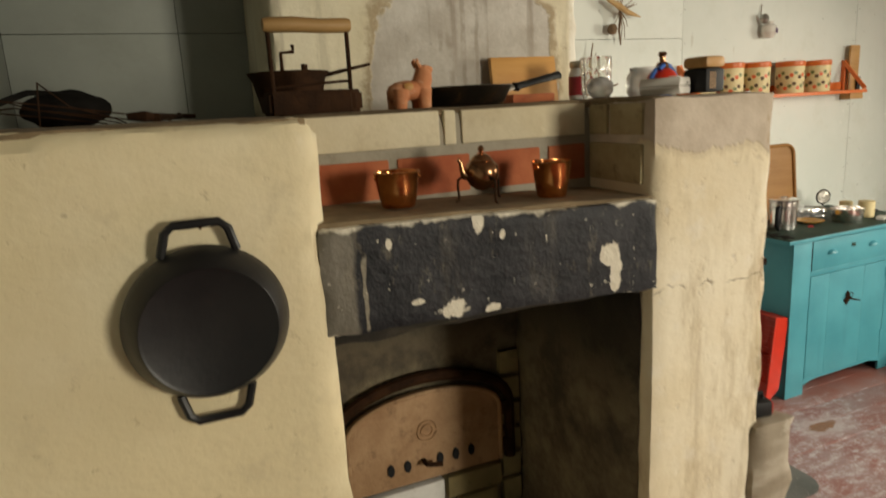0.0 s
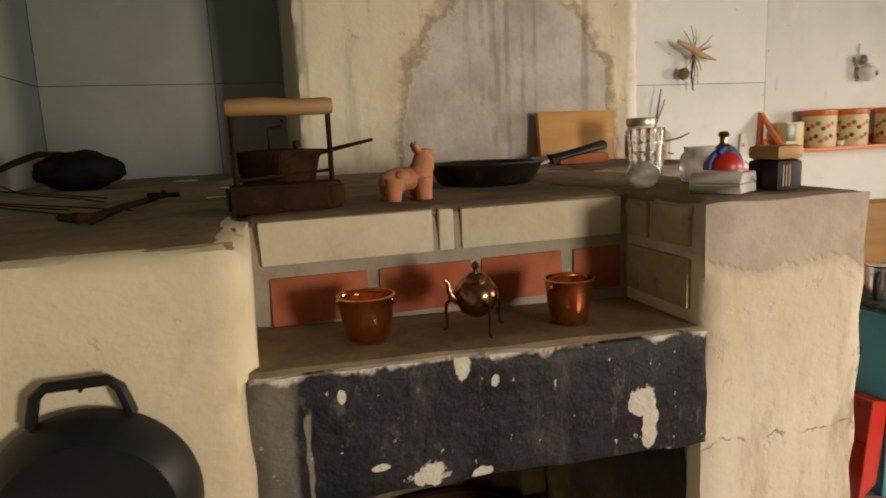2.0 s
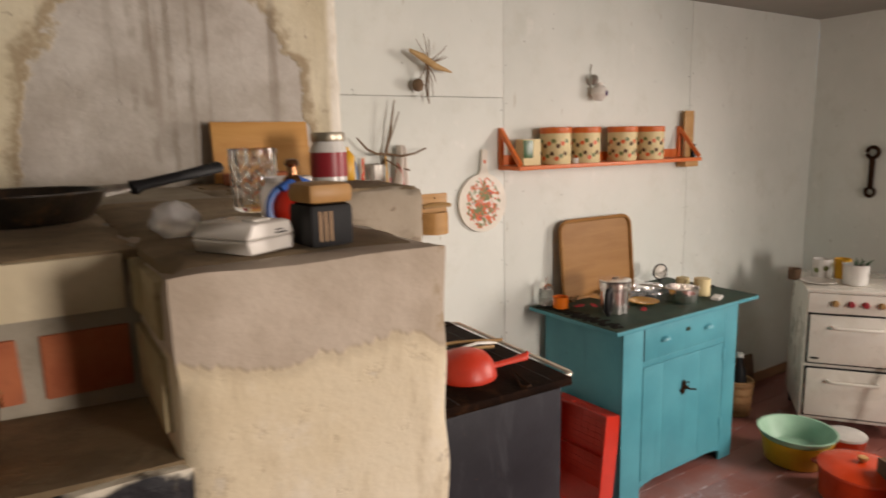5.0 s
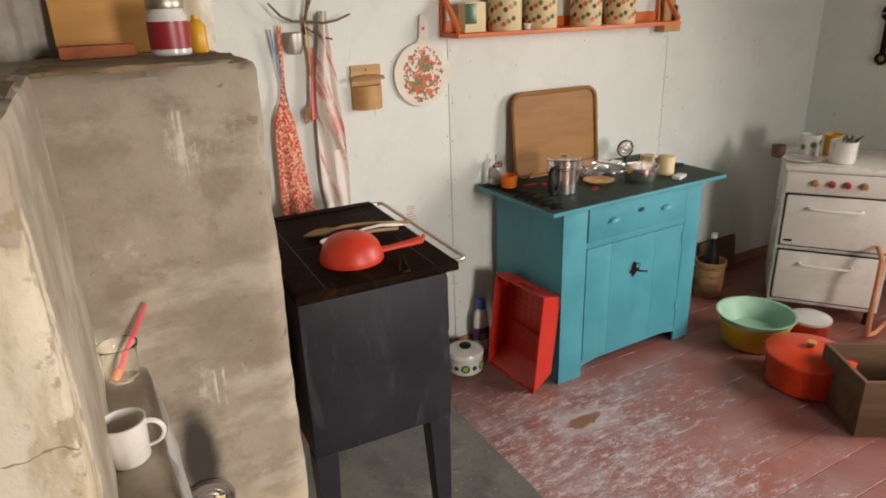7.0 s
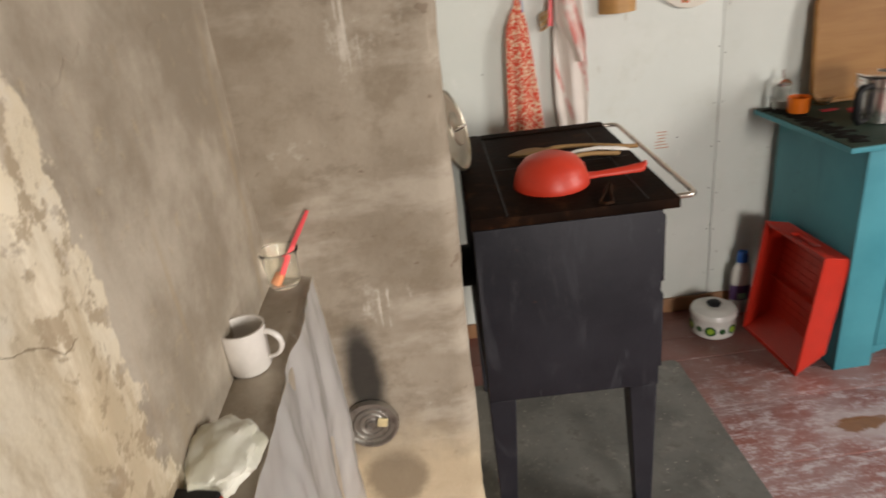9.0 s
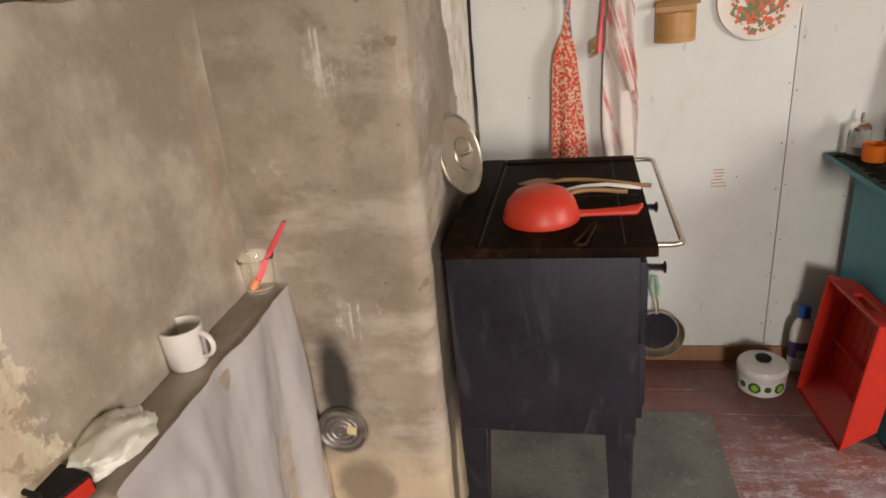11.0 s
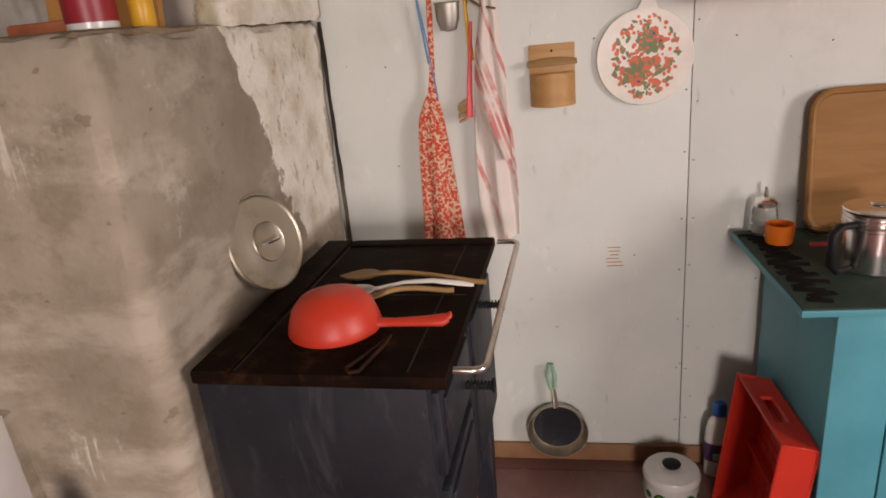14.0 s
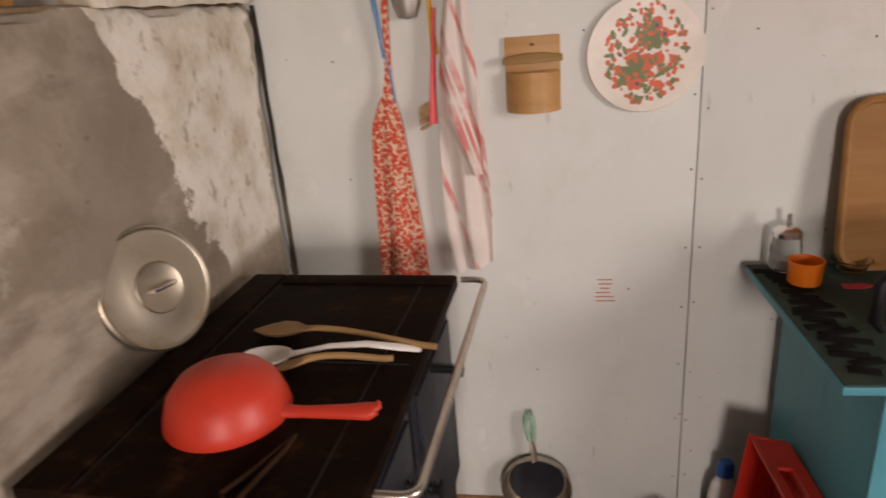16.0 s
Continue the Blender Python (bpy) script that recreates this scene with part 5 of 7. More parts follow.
def chopping_board():
    o = thing("wooden_board", (-1.176, -0.578, CT + 0.003), "golden pine board leaning on the chimney", "board", tilt=(-9, 0))
    part("panel", boxed(-0.116, 0.116, -0.009, 0.009, 0.0, 0.142, 0.002), BOARDWOOD, o)
    o = thing("brick_scrap", (-1.205, -0.66, CT + 0.003), "flat broken red brick piece", "brick")
    part("body", boxed(-0.085, 0.06, -0.035, 0.03, 0, 0.026, 0.006), BRICKR, o)


def label_jar():
    o = thing("glass_jar", (-1.081, -0.745, CT + 0.003), "lidded glass jar with a dark red label", "jar")
    part("jar", turned([(0, 0), (0.036, 0), (0.040, 0.005), (0.040, 0.078), (0.034, 0.088), (0.034, 0.094)], 32), WHITE, o)
    part("label", turned([(0.0405, 0.014), (0.0412, 0.014), (0.0412, 0.068), (0.0405, 0.068)], 32), DARKRED, o, "dark red paper label")
    part("lid", turned([(0.037, 0.092), (0.038, 0.094), (0.038, 0.108), (0.036, 0.112), (0, 0.112)], 32), ALU, o, "dull metal lid")


def drinking_glass():
    o = thing("glass_tumbler", (-1.398, -1.237, CT + 0.003), "clear pressed glass tumbler with a dimpled wall", "glass")
    outer = [(0.026, 0), (0.0275, 0.002)] + [(0.028 + 0.004 * k / 16, 0.004 + 0.0044 * k) for k in range(17)] + [(0.0322, 0.082), (0.0318, 0.0855)]
    bm = turned([(0, 0.0)] + outer + [(0.0300, 0.0855), (0.0285, 0.060), (0.0255, 0.008), (0, 0.007)], 60)
    for v in bm.verts:
        r = math.hypot(v.co.x, v.co.y)
        if r > 0.0275 and 0.006 < v.co.z < 0.072:
            k = 1 + 0.05 * math.sin(math.atan2(v.co.y, v.co.x) * 12) * math.sin((v.co.z - 0.006) * 380)
            v.co.x, v.co.y = v.co.x * k, v.co.y * k
    part("body", bm, GLASS, o).visible_shadow = False



def crumpled(name, place, radii, mat, label, category, seed, amount=0.35, flat=True):
    o = thing(name, place, label, category)
    bm = bmesh.new()
    bmesh.ops.create_icosphere(bm, subdivisions=4, radius=1)
    for v in bm.verts:
        d = v.co.normalized()
        k = 1 + amount * (noise.noise(d * 2.2 + Vector((seed, 0, 0))) + 0.5 * noise.noise(d * 5 + Vector((0, seed, 0))))
        v.co = Vector((d.x * radii[0] * k, d.y * radii[1] * k, radii[2] * (1 + d.z * k)))
        if flat and v.co.z < 0.002:
            v.co.z = 0.0
    part("body", bm, mat, o)
    return o


def white_jar():
    o = thing("frosted_jar", (-1.277, -1.14, 0), "milky glass honey jar without a lid", "jar")
    o.location = (-1.405, -1.395, CT + 0.004)
    o.scale = (1.05, 1.05, 1.05)
    part("body", turned([(0, 0), (0.026, 0), (0.031, 0.008), (0.031, 0.034), (0.025, 0.044), (0.026, 0.050), (0.024, 0.050), (0.023, 0.044), (0, 0.040)], 28), PLASTIC, o)


def toy_drum():
    o = thing("red_wool_ball", (-1.425, -1.465, CT + 0.004), "red rubber ball tied with a blue band", "ball")
    part("ball", turned([(0, 0)] + [(0.027 * math.sin(radians(a)), 0.024 - 0.024 * math.cos(radians(a))) for a in range(15, 180, 15)] + [(0, 0.048)], 24), REDPL, o)
    part("band", bar([(0.0282 * math.cos(a), -0.004, 0.024 + 0.0255 * math.sin(a)) for a in [2 * math.pi * i / 28 for i in range(28)]], 0.0042, 6, True), BLUE, o, "blue plastic band")
    part("knot", bar([(-0.016, -0.010, 0.044), (-0.006, -0.008, 0.050), (0.006, -0.004, 0.052), (0.016, -0.002, 0.048)], 0.0042, 8), BLUE, o)
    part("neck", turned([(0.012, 0.046), (0.010, 0.054), (0.005, 0.058), (0.005, 0.066), (0.008, 0.069), (0.006, 0.074), (0, 0.075)], 16), BRONZE, o, "dull brass neck with a knob")


def white_box():
    o = thing("alarm_box", (-1.490, -1.590, CT + 0.004), "small cream plastic box lying on the pier", "box", turn=30)
    hexa = lambda lo, hi: [(-0.030 + lo[0], lo[1]), (0.030 - lo[0], lo[1]), (0.030 - hi[0], hi[1]), (-0.030 + hi[0], hi[1])]
    part("case", prism(hexa((0.004, 0.0), (0.0, 0.012)), 0.064, None, 0.0015), CERAM, o)
    part("lid", prism(hexa((0.0, 0.0127), (0.007, 0.026)), 0.064, None, 0.0015), CERAM, o)
    part("button", boxed(-0.010, 0.010, 0.010, 0.024, 0.0258, 0.028, 0.001), CERAM, o)
    part("maker_mark", boxed(0.004, 0.018, -0.0006, 0.0004, 0.0150, 0.0163, 0.0001), BLACK, o)
    part("maker_mark", boxed(0.004, 0.014, -0.0006, 0.0004, 0.0180, 0.0189, 0.0001), BLACK, o)



def lantern_battery():
    o = thing("lantern_battery", (-1.441, -1.578, CT + 0.004), "large square battery with black sides and copper top", "battery", turn=4)
    part("case", boxed(-0.021, 0.021, -0.024, 0.024, 0, 0.038, 0.006), BLACK, o)
    part("copper_band", boxed(-0.0212, 0.0212, -0.0242, 0.0242, 0.0382, 0.056, 0.006), PALEWOOD, o, "copper coloured upper band")
    for x in (-0.012, -0.007, -0.002):
        part("printed_mark", boxed(x - 0.0012, x + 0.0012, -0.0246, -0.024, 0.006, 0.032, 0.0001), BRASSY, o)


charcoal_iron(), iron_roaster(), toy_horse(), frying_pan(), chopping_board(), label_jar(), drinking_glass(), white_jar(), toy_drum(), white_box(), lantern_battery()
crumpled("wax_lump", (-1.540, -1.44, CT + 0.002), (0.024, 0.019, 0.019), PLASTIC, "lump of milky crumpled plastic film", "plastic", 3.0, 0.14)
o = crumpled("cloth_heap", (-2.455, -0.52, CT), (0.098, 0.080, 0.046), RAG, "sooty black bag with a thick strap on the counter", "bag", 8.0, 0.13)
part("strap", bar([(-0.02, -0.03, 0.086), (-0.07, -0.05, 0.088), (-0.115, -0.075, 0.070), (-0.150, -0.11, 0.050), (-0.165, -0.15, 0.020), (-0.168, -0.18, 0.006)], [0.008, 0.010, 0.010, 0.009, 0.009, 0.006], 8, False, 0.5), RAG, o, "sooty black strap")
o = thing("fire_tongs", (-2.24, -1.27, CT + 0.006), "thin rusty iron fire tongs lying on the counter", "tongs", turn=82)
part("shaft", bar([(-0.13, 0, 0.004), (0.0, 0.004, 0.006), (0.19, 0, 0.006), (0.215, 0.006, 0.010)], [0.007, 0.005, 0.0045, 0.0045], 8), RUST, o)
part("crossbar", bar([(0.19, -0.025, 0.006), (0.19, 0.025, 0.008)], 0.004, 8), RUST, o)
part("hook", bar([(-0.115, 0, 0.004), (-0.14, 0.012, 0.007), (-0.135, 0.034, 0.008)], [0.006, 0.007, 0.004], 8), RUST, o)
for k, (dx, dy) in enumerate(((-2.46, -1.30), (-2.52, -1.22), (-2.40, -1.36), (-2.44, -1.12), (-2.37, -1.24), (-2.50, -1.40))):
    o = thing("bent_wire", (dx, dy, CT + 0.006), "loop of thin rusty wire on the counter", "wire", "wires on the counter", turn=20 * k)
    part("strand", bar([(-0.16, 0, 0.0), (-0.08, 0.02, 0.02 + 0.01 * k), (0.02, 0.01, 0.028), (0.12, -0.02, 0.012), (0.19, -0.03, 0.0)], 0.0012, 5), RUST, o)
o = thing("yellow_bottle", (-1.018, -0.70, CT + 0.003), "small yellow plastic bottle beside the jar", "bottle")
part("body", turned([(0, 0), (0.018, 0), (0.020, 0.004), (0.020, 0.055), (0.012, 0.066), (0.008, 0.070), (0.008, 0.078), (0, 0.079)], 20), YELLOWP, o)


# ---- low ledge beside the pier ----
def mug():
    o = thing("coffee_mug", (-1.314, -1.268, 0.809), "cream glazed ceramic mug on the low ledge", "mug", turn=-8)
    o.scale = (0.94, 0.94, 0.94)
    part("body", turned([(0, 0), (0.031, 0), (0.034, 0.004), (0.037, 0.07), (0.038, 0.077), (0.0345, 0.077), (0.031, 0.006), (0, 0.005)], 36), CERAM, o)
    part("handle", bar([(0.033, 0, 0.066)] + [(0.036 + 0.025 * math.sin(radians(a)), 0, 0.043 + 0.024 * math.cos(radians(a))) for a in range(15, 176, 16)] + [(0.032, 0, 0.018)], 0.0046, 10, False, 0.7), CERAM, o)


def brush_jar():
    o = thing("brush_jar", (-1.303, -0.995, 0.809), "small clear jar holding a coral pink brush", "jar")
    part("jar", turned([(0, 0), (0.026, 0), (0.030, 0.005), (0.035, 0.064), (0.0375, 0.070), (0.0375, 0.074), (0.0345, 0.074), (0.0305, 0.062), (0.0260, 0.010), (0, 0.008)], 32), GLASS, o).visible_shadow = False
    part("brush", bar([(-0.010, -0.004, 0.012), (0.012, 0.004, 0.050), (0.040, 0.012, 0.094), (0.066, 0.022, 0.135)], [0.0070, 0.0055, 0.0060, 0.0042], 8, False, 0.55), PINK, o, "coral pink plastic brush handle")
    part("bristle_head", bar([(-0.016, -0.006, 0.010), (-0.004, -0.002, 0.028)], [0.010, 0.009], 10), TERRA, o, "pinkish worn bristle head")


def draped(name, label, category, mat, rows, seed):
    """A thin hanging film: rows of (x, y, z) left to right, top to bottom, crumpled a little."""
    o = thing(name, (0, 0, 0), label, category)
    bm = bmesh.new()
    grid = []
    n, m = 40, 54
    for i in range(n + 1):
        f = i / n
        line = []
        for j in range(m + 1):
            g = j / m
            a, b = Vector(rows[0][0]).lerp(Vector(rows[0][1]), g), Vector(rows[1][0]).lerp(Vector(rows[1][1]), g)
            p = a.lerp(b, f)
            p.x += 0.016 * math.sin(g * 19 + seed) * f ** 0.6 + 0.014 * noise.noise(Vector((g * 5, f * 2, seed))) + 0.006 * f ** 0.4 * noise.noise(Vector((g * 26, f * 5, seed))) + 0.004 * noise.noise(Vector((g * 14, f * 17, seed)))
            line.append(bm.verts.new(p))
        grid.append(line)
    for r0, r1 in zip(grid, grid[1:]):
        for j in range(m):
            bm.faces.new((r0[j], r0[j + 1], r1[j + 1], r1[j]))
    ext = bmesh.ops.solidify(bm, geom=list(bm.faces), thickness=0.0012)
    part("film", bm, mat, o)
    return o


mug(), brush_jar()
draped("plastic_sheet", "milky crumpled plastic sheet hanging off the ledge", "plastic sheet", PLASTIC, (((-1.252, -1.56, 0.811), (-1.252, -0.985, 0.811)), ((-1.236, -1.60, 0.10), (-1.238, -1.02, 0.16))), 2.0)
crumpled("plastic_bag", (-1.300, -1.488, 0.806), (0.046, 0.066, 0.025), BAG, "crumpled pale greenish white plastic bag on the ledge", "bag", 5.0, 0.22)
o = thing("tool_box", (-1.322, -1.585, 0.808), "small black and red plastic tool case", "case", turn=-14)
part("case", boxed(-0.030, 0.030, -0.04, 0.04, 0, 0.030, 0.006), BLACK, o)
part("red_side", boxed(0.030, 0.034, -0.034, 0.034, 0.004, 0.026, 0.001), REDPL, o)
part("handle", bar([(-0.02, -0.02, 0.029), (-0.02, -0.02, 0.040), (0.02, -0.02, 0.040), (0.02, -0.02, 0.029)], 0.004, 8), BLACK, o)

o = thing("tin_lid", (-1.197, -0.968, 0.434), "round ribbed tin lid closing the soot hole", "lid")
turn_front = pose(0, 0, 0, 90, 0, 0)
part("disc", turned([(0, 0.006), (0.012, 0.006), (0.014, 0.009), (0.017, 0.006), (0.024, 0.006), (0.026, 0.009), (0.029, 0.006), (0.037, 0.006), (0.039, 0.010), (0.042, 0.006), (0.050, 0.006), (0.053, 0.013), (0.058, 0.013), (0.060, 0.0), (0, 0.0)], 40, turn_front), TIN, o)
part("sticker", boxed(0.012, 0.034, -0.0115, -0.0095, -0.002, 0.020, 0.0005, pose(0, 0, 0, 0, 12, 0)), PAPER, o, "torn paper sticker")
part("pull_ring", bar(arc((0, -0.008, -0.004), 0.010, 0, 340, 16), 0.0018, 6), TIN, o)
o = thing("plastic_plate", (-1.06, -1.05, 0.004), "orange-red plastic lid lying by the block", "lid", turn=4)
part("plate", boxed(-0.09, 0.085, -0.03, 0.03, 0, 0.02, 0.004), REDPL, o)
part("dark_edge", boxed(-0.09, 0.085, 0.03, 0.036, 0, 0.028, 0.002), BLACK, o)


# ---- on the stove ----
def ladle_sieve():
    o = thing("plastic_colander", (-0.737, -0.776, 0.8615), "red plastic bowl scoop lying upside down on the stove", "scoop", turn=-4)
    o.scale = (0.98, 0.98, 0.92)
    prof = [(0.084, 0.0), (0.085, 0.003), (0.082, 0.018), (0.074, 0.044), (0.058, 0.064), (0.034, 0.074), (0.030, 0.076), (0, 0.077)]
    part("bowl", turned(prof + [(0, 0.073), (0.030, 0.072), (0.053, 0.061), (0.071, 0.042), (0.079, 0.018), (0.081, 0.0), (0.084, 0.0)], 44), REDSV, o)
    part("handle", bar([(0.072, 0, 0.010), (0.085, 0, 0.011), (0.11, 0, 0.012), (0.17, 0.004, 0.014), (0.200, 0.006, 0.016), (0.208, 0.007, 0.019)], [0.017, 0.0095, 0.0085, 0.0105, 0.0125, 0.009], 12, False, 0.6), REDSV, o)
    part("hook_tip", bar([(0.200, 0.008, 0.016), (0.212, 0.010, 0.024), (0.213, 0.010, 0.030)], [0.009, 0.006, 0.003], 10, False, 0.6), REDSV, o)


def spoon(place, turn, length, mat, label, bowl=0.021):
    o = thing("cooking_spoon", place, label, "spoon", "spoons on the stove", turn)
    n = 14
    pts, rs = [], []
    for i in range(n + 1):
        f = i / n
        pts.append((-length / 2 + length * f, 0.006 * math.sin(f * 5), 0.008 + 0.012 * math.sin(math.pi * min(1, f * 1.05)) * 0.9))
        rs.append(0.0052 + bowl * max(0, math.sin(math.pi * min(1, f / 0.30))) * (1 if f < 0.30 else 0))
    rs[0] = 0.003
    bm = bar(pts, rs, 14)
    for v in bm.verts:
        i = min(range(n + 1), key=lambda k: (Vector(pts[k]) - v.co).length)
        if rs[i] > 0.008:
            c = pts[i]
            v.co.z = c[2] + (v.co.z - c[2]) * 0.3 - 0.004 * (1 - ((v.co.y - c[1]) / rs[i]) ** 2)
    part("body", bm, mat, o)


ladle_sieve()
spoon((-0.640, -0.580, 0.8615), -8, 0.315, SPOONWOOD, "long brown wooden spoon on the stove", 0.020)


def serving_spoon():
    o = thing("cooking_spoon", (-0.738, -0.648, 0.8615), "white plastic serving spoon lying on the stove", "spoon", "spoons on the stove", 6)
    o.scale = (1.22, 1.22, 0.90)
    m = Matrix.Translation((0.0, 0.0, 0.0)) @ Matrix.Diagonal((1.45, 1.0, 1.0, 1))
    part("bowl", turned([(0, 0.0), (0.010, 0.0012), (0.018, 0.006), (0.0225, 0.014), (0.0230, 0.0165), (0.0215, 0.0165), (0.017, 0.0078), (0.009, 0.0030), (0, 0.0020)], 28, m), CERAM, o)
    part("handle", bar([(0.030, 0, 0.0150), (0.048, 0.001, 0.0185), (0.080, 0.004, 0.0245), (0.125, 0.008, 0.0225), (0.165, 0.010, 0.0120), (0.190, 0.012, 0.0040)], [0.0050, 0.0042, 0.0044, 0.0052, 0.0060, 0.0040], 10, False, 0.6), CERAM, o)


serving_spoon()
spoon((-0.630, -0.658, 0.8615), 14, 0.175, SPOONWOOD, "short brown wooden spoon on the stove", 0.006)
o = thing("lid_lifter", (-0.642, -0.880, 0.8612), "bent iron stove lid lifter", "lifter", turn=70)
part("loop", bar([(-0.055, 0.012, 0.004), (-0.062, 0.0, 0.004), (-0.055, -0.012, 0.004), (-0.01, -0.007, 0.005), (0.03, -0.004, 0.006), (0.055, 0.0, 0.008), (0.03, 0.004, 0.006), (-0.01, 0.007, 0.005)], 0.0034, 7, True), RUST, o)


def pot_lid():
    o = thing("aluminium_cover", (-0.8935, -0.648, 0.8625), "large tarnished aluminium pot lid leaning on the block", "lid")
    o.matrix_world = pose(-0.906, -0.600, 0.8650, 0, 0, -18) @ pose(0, 0, 0, 0, -16, 0)
    r = 0.101
    m = pose(0, 0, r, 0, 90, 0)
    part("disc", turned([(r, 0.0), (r, 0.004), (r * 0.965, 0.007), (r * 0.93, 0.004), (r * 0.90, 0.003), (r * 0.55, 0.010), (r * 0.42, 0.011), (r * 0.40, 0.014), (r * 0.37, 0.012), (0, 0.013), (0, 0.010), (r * 0.5, 0.006), (r * 0.97, 0.0)], 48, m), ALU, o)
    part("handle", bar([(0.012, -0.022, r), (0.026, -0.018, r), (0.030, -0.010, r), (0.030, 0.010, r), (0.026, 0.018, r), (0.012, 0.022, r)], 0.0038, 8), STEEL, o)


pot_lid()

# ---- on the boarded wall ----


def apron():
    o = thing("hanging_apron", (-0.668, -0.012, 1.0), "gathered red flowered cotton apron hanging on the wall", "apron")
    rows = [(1.42, -0.650, 0.007), (1.30, -0.655, 0.007), (1.215, -0.660, 0.008), (1.175, -0.664, 0.012), (1.15, -0.668, 0.022), (1.11, -0.672, 0.033), (1.06, -0.672, 0.038), (0.98, -0.668, 0.042), (0.86, -0.662, 0.048), (0.74, -0.656, 0.056)]
    bm, rings = bmesh.new(), []
    for z, x, w in rows:
        ring = []
        for i in range(40):
            a = 2 * math.pi * i / 40
            fold = 1 + 0.18 * math.sin(5 * a + z * 7) * min(1, (1.35 - z) * 2 if z < 1.35 else 0.1)
            ring.append(bm.verts.new((x + 0.668 + w * math.cos(a) * fold, -0.012 - 0.35 * w * (1 + math.sin(a)) * fold, z - 1.0)))
        rings.append(ring)
    for a, b in zip(rings, rings[1:]):
        for i in range(40):
            bm.faces.new((a[i], a[(i + 1) % 40], b[(i + 1) % 40], b[i]))
    bm.faces.new(rings[0]), bm.faces.new(rings[-1])
    bmesh.ops.recalc_face_normals(bm, faces=bm.faces)
    part("cloth", bm, COTTON, o)
    part("strap", bar([(-0.012, -0.012, 0.40), (0.004, -0.014, 0.30), (0.018, -0.02, 0.18), (0.024, -0.02, 0.10)], 0.0022, 6, False, 0.5), PALEBLUE, o, "pale blue apron string")


def towel():
    """A tea towel hung by its middle: a long back fall and a shorter front fold laid over it."""
    o = thing("hanging_towel", (-0.515, -0.014, 1.06), "creased white dish towel with red stripes", "towel")

    def fall(name, edges, out, seed, ripple):
        bm, lines, m = bmesh.new(), [], 22
        for z, x0, x1 in edges:
            line = []
            for j in range(m + 1):
                g = j / m
                y = out + 0.010 * math.sin(g * ripple + z * 5 + seed) - 0.012 * math.sin(math.pi * g) + 0.004 * noise.noise(Vector((g * 7, z * 9, seed)))
                line.append(bm.verts.new((x0 + (x1 - x0) * g + 0.515, y, z - 1.06 - (0.025 * (1 - g) if z < 0.78 else 0))))
            lines.append(line)
        for a, b in zip(lines, lines[1:]):
            for j in range(m):
                bm.faces.new((a[j], a[j + 1], b[j + 1], b[j]))
        bmesh.ops.subdivide_edges(bm, edges=list(bm.edges), cuts=1, smooth=0.6)
        bmesh.ops.solidify(bm, geom=list(bm.faces), thickness=0.003)
        part(name, bm, TOWEL, o)
    fall("back_fall", [(1.46, -0.505, -0.485), (1.38, -0.512, -0.482), (1.28, -0.530, -0.474), (1.18, -0.548, -0.466), (1.08, -0.556, -0.458), (0.96, -0.558, -0.450), (0.86, -0.556, -0.448), (0.77, -0.540, -0.450)], -0.006, 0.0, 12)
    fall("front_fold", [(1.45, -0.512, -0.488), (1.36, -0.520, -0.484), (1.28, -0.536, -0.480), (1.20, -0.545, -0.472), (1.12, -0.548, -0.466), (1.05, -0.520, -0.458), (0.99, -0.490, -0.455)], -0.026, 2.0, 9)


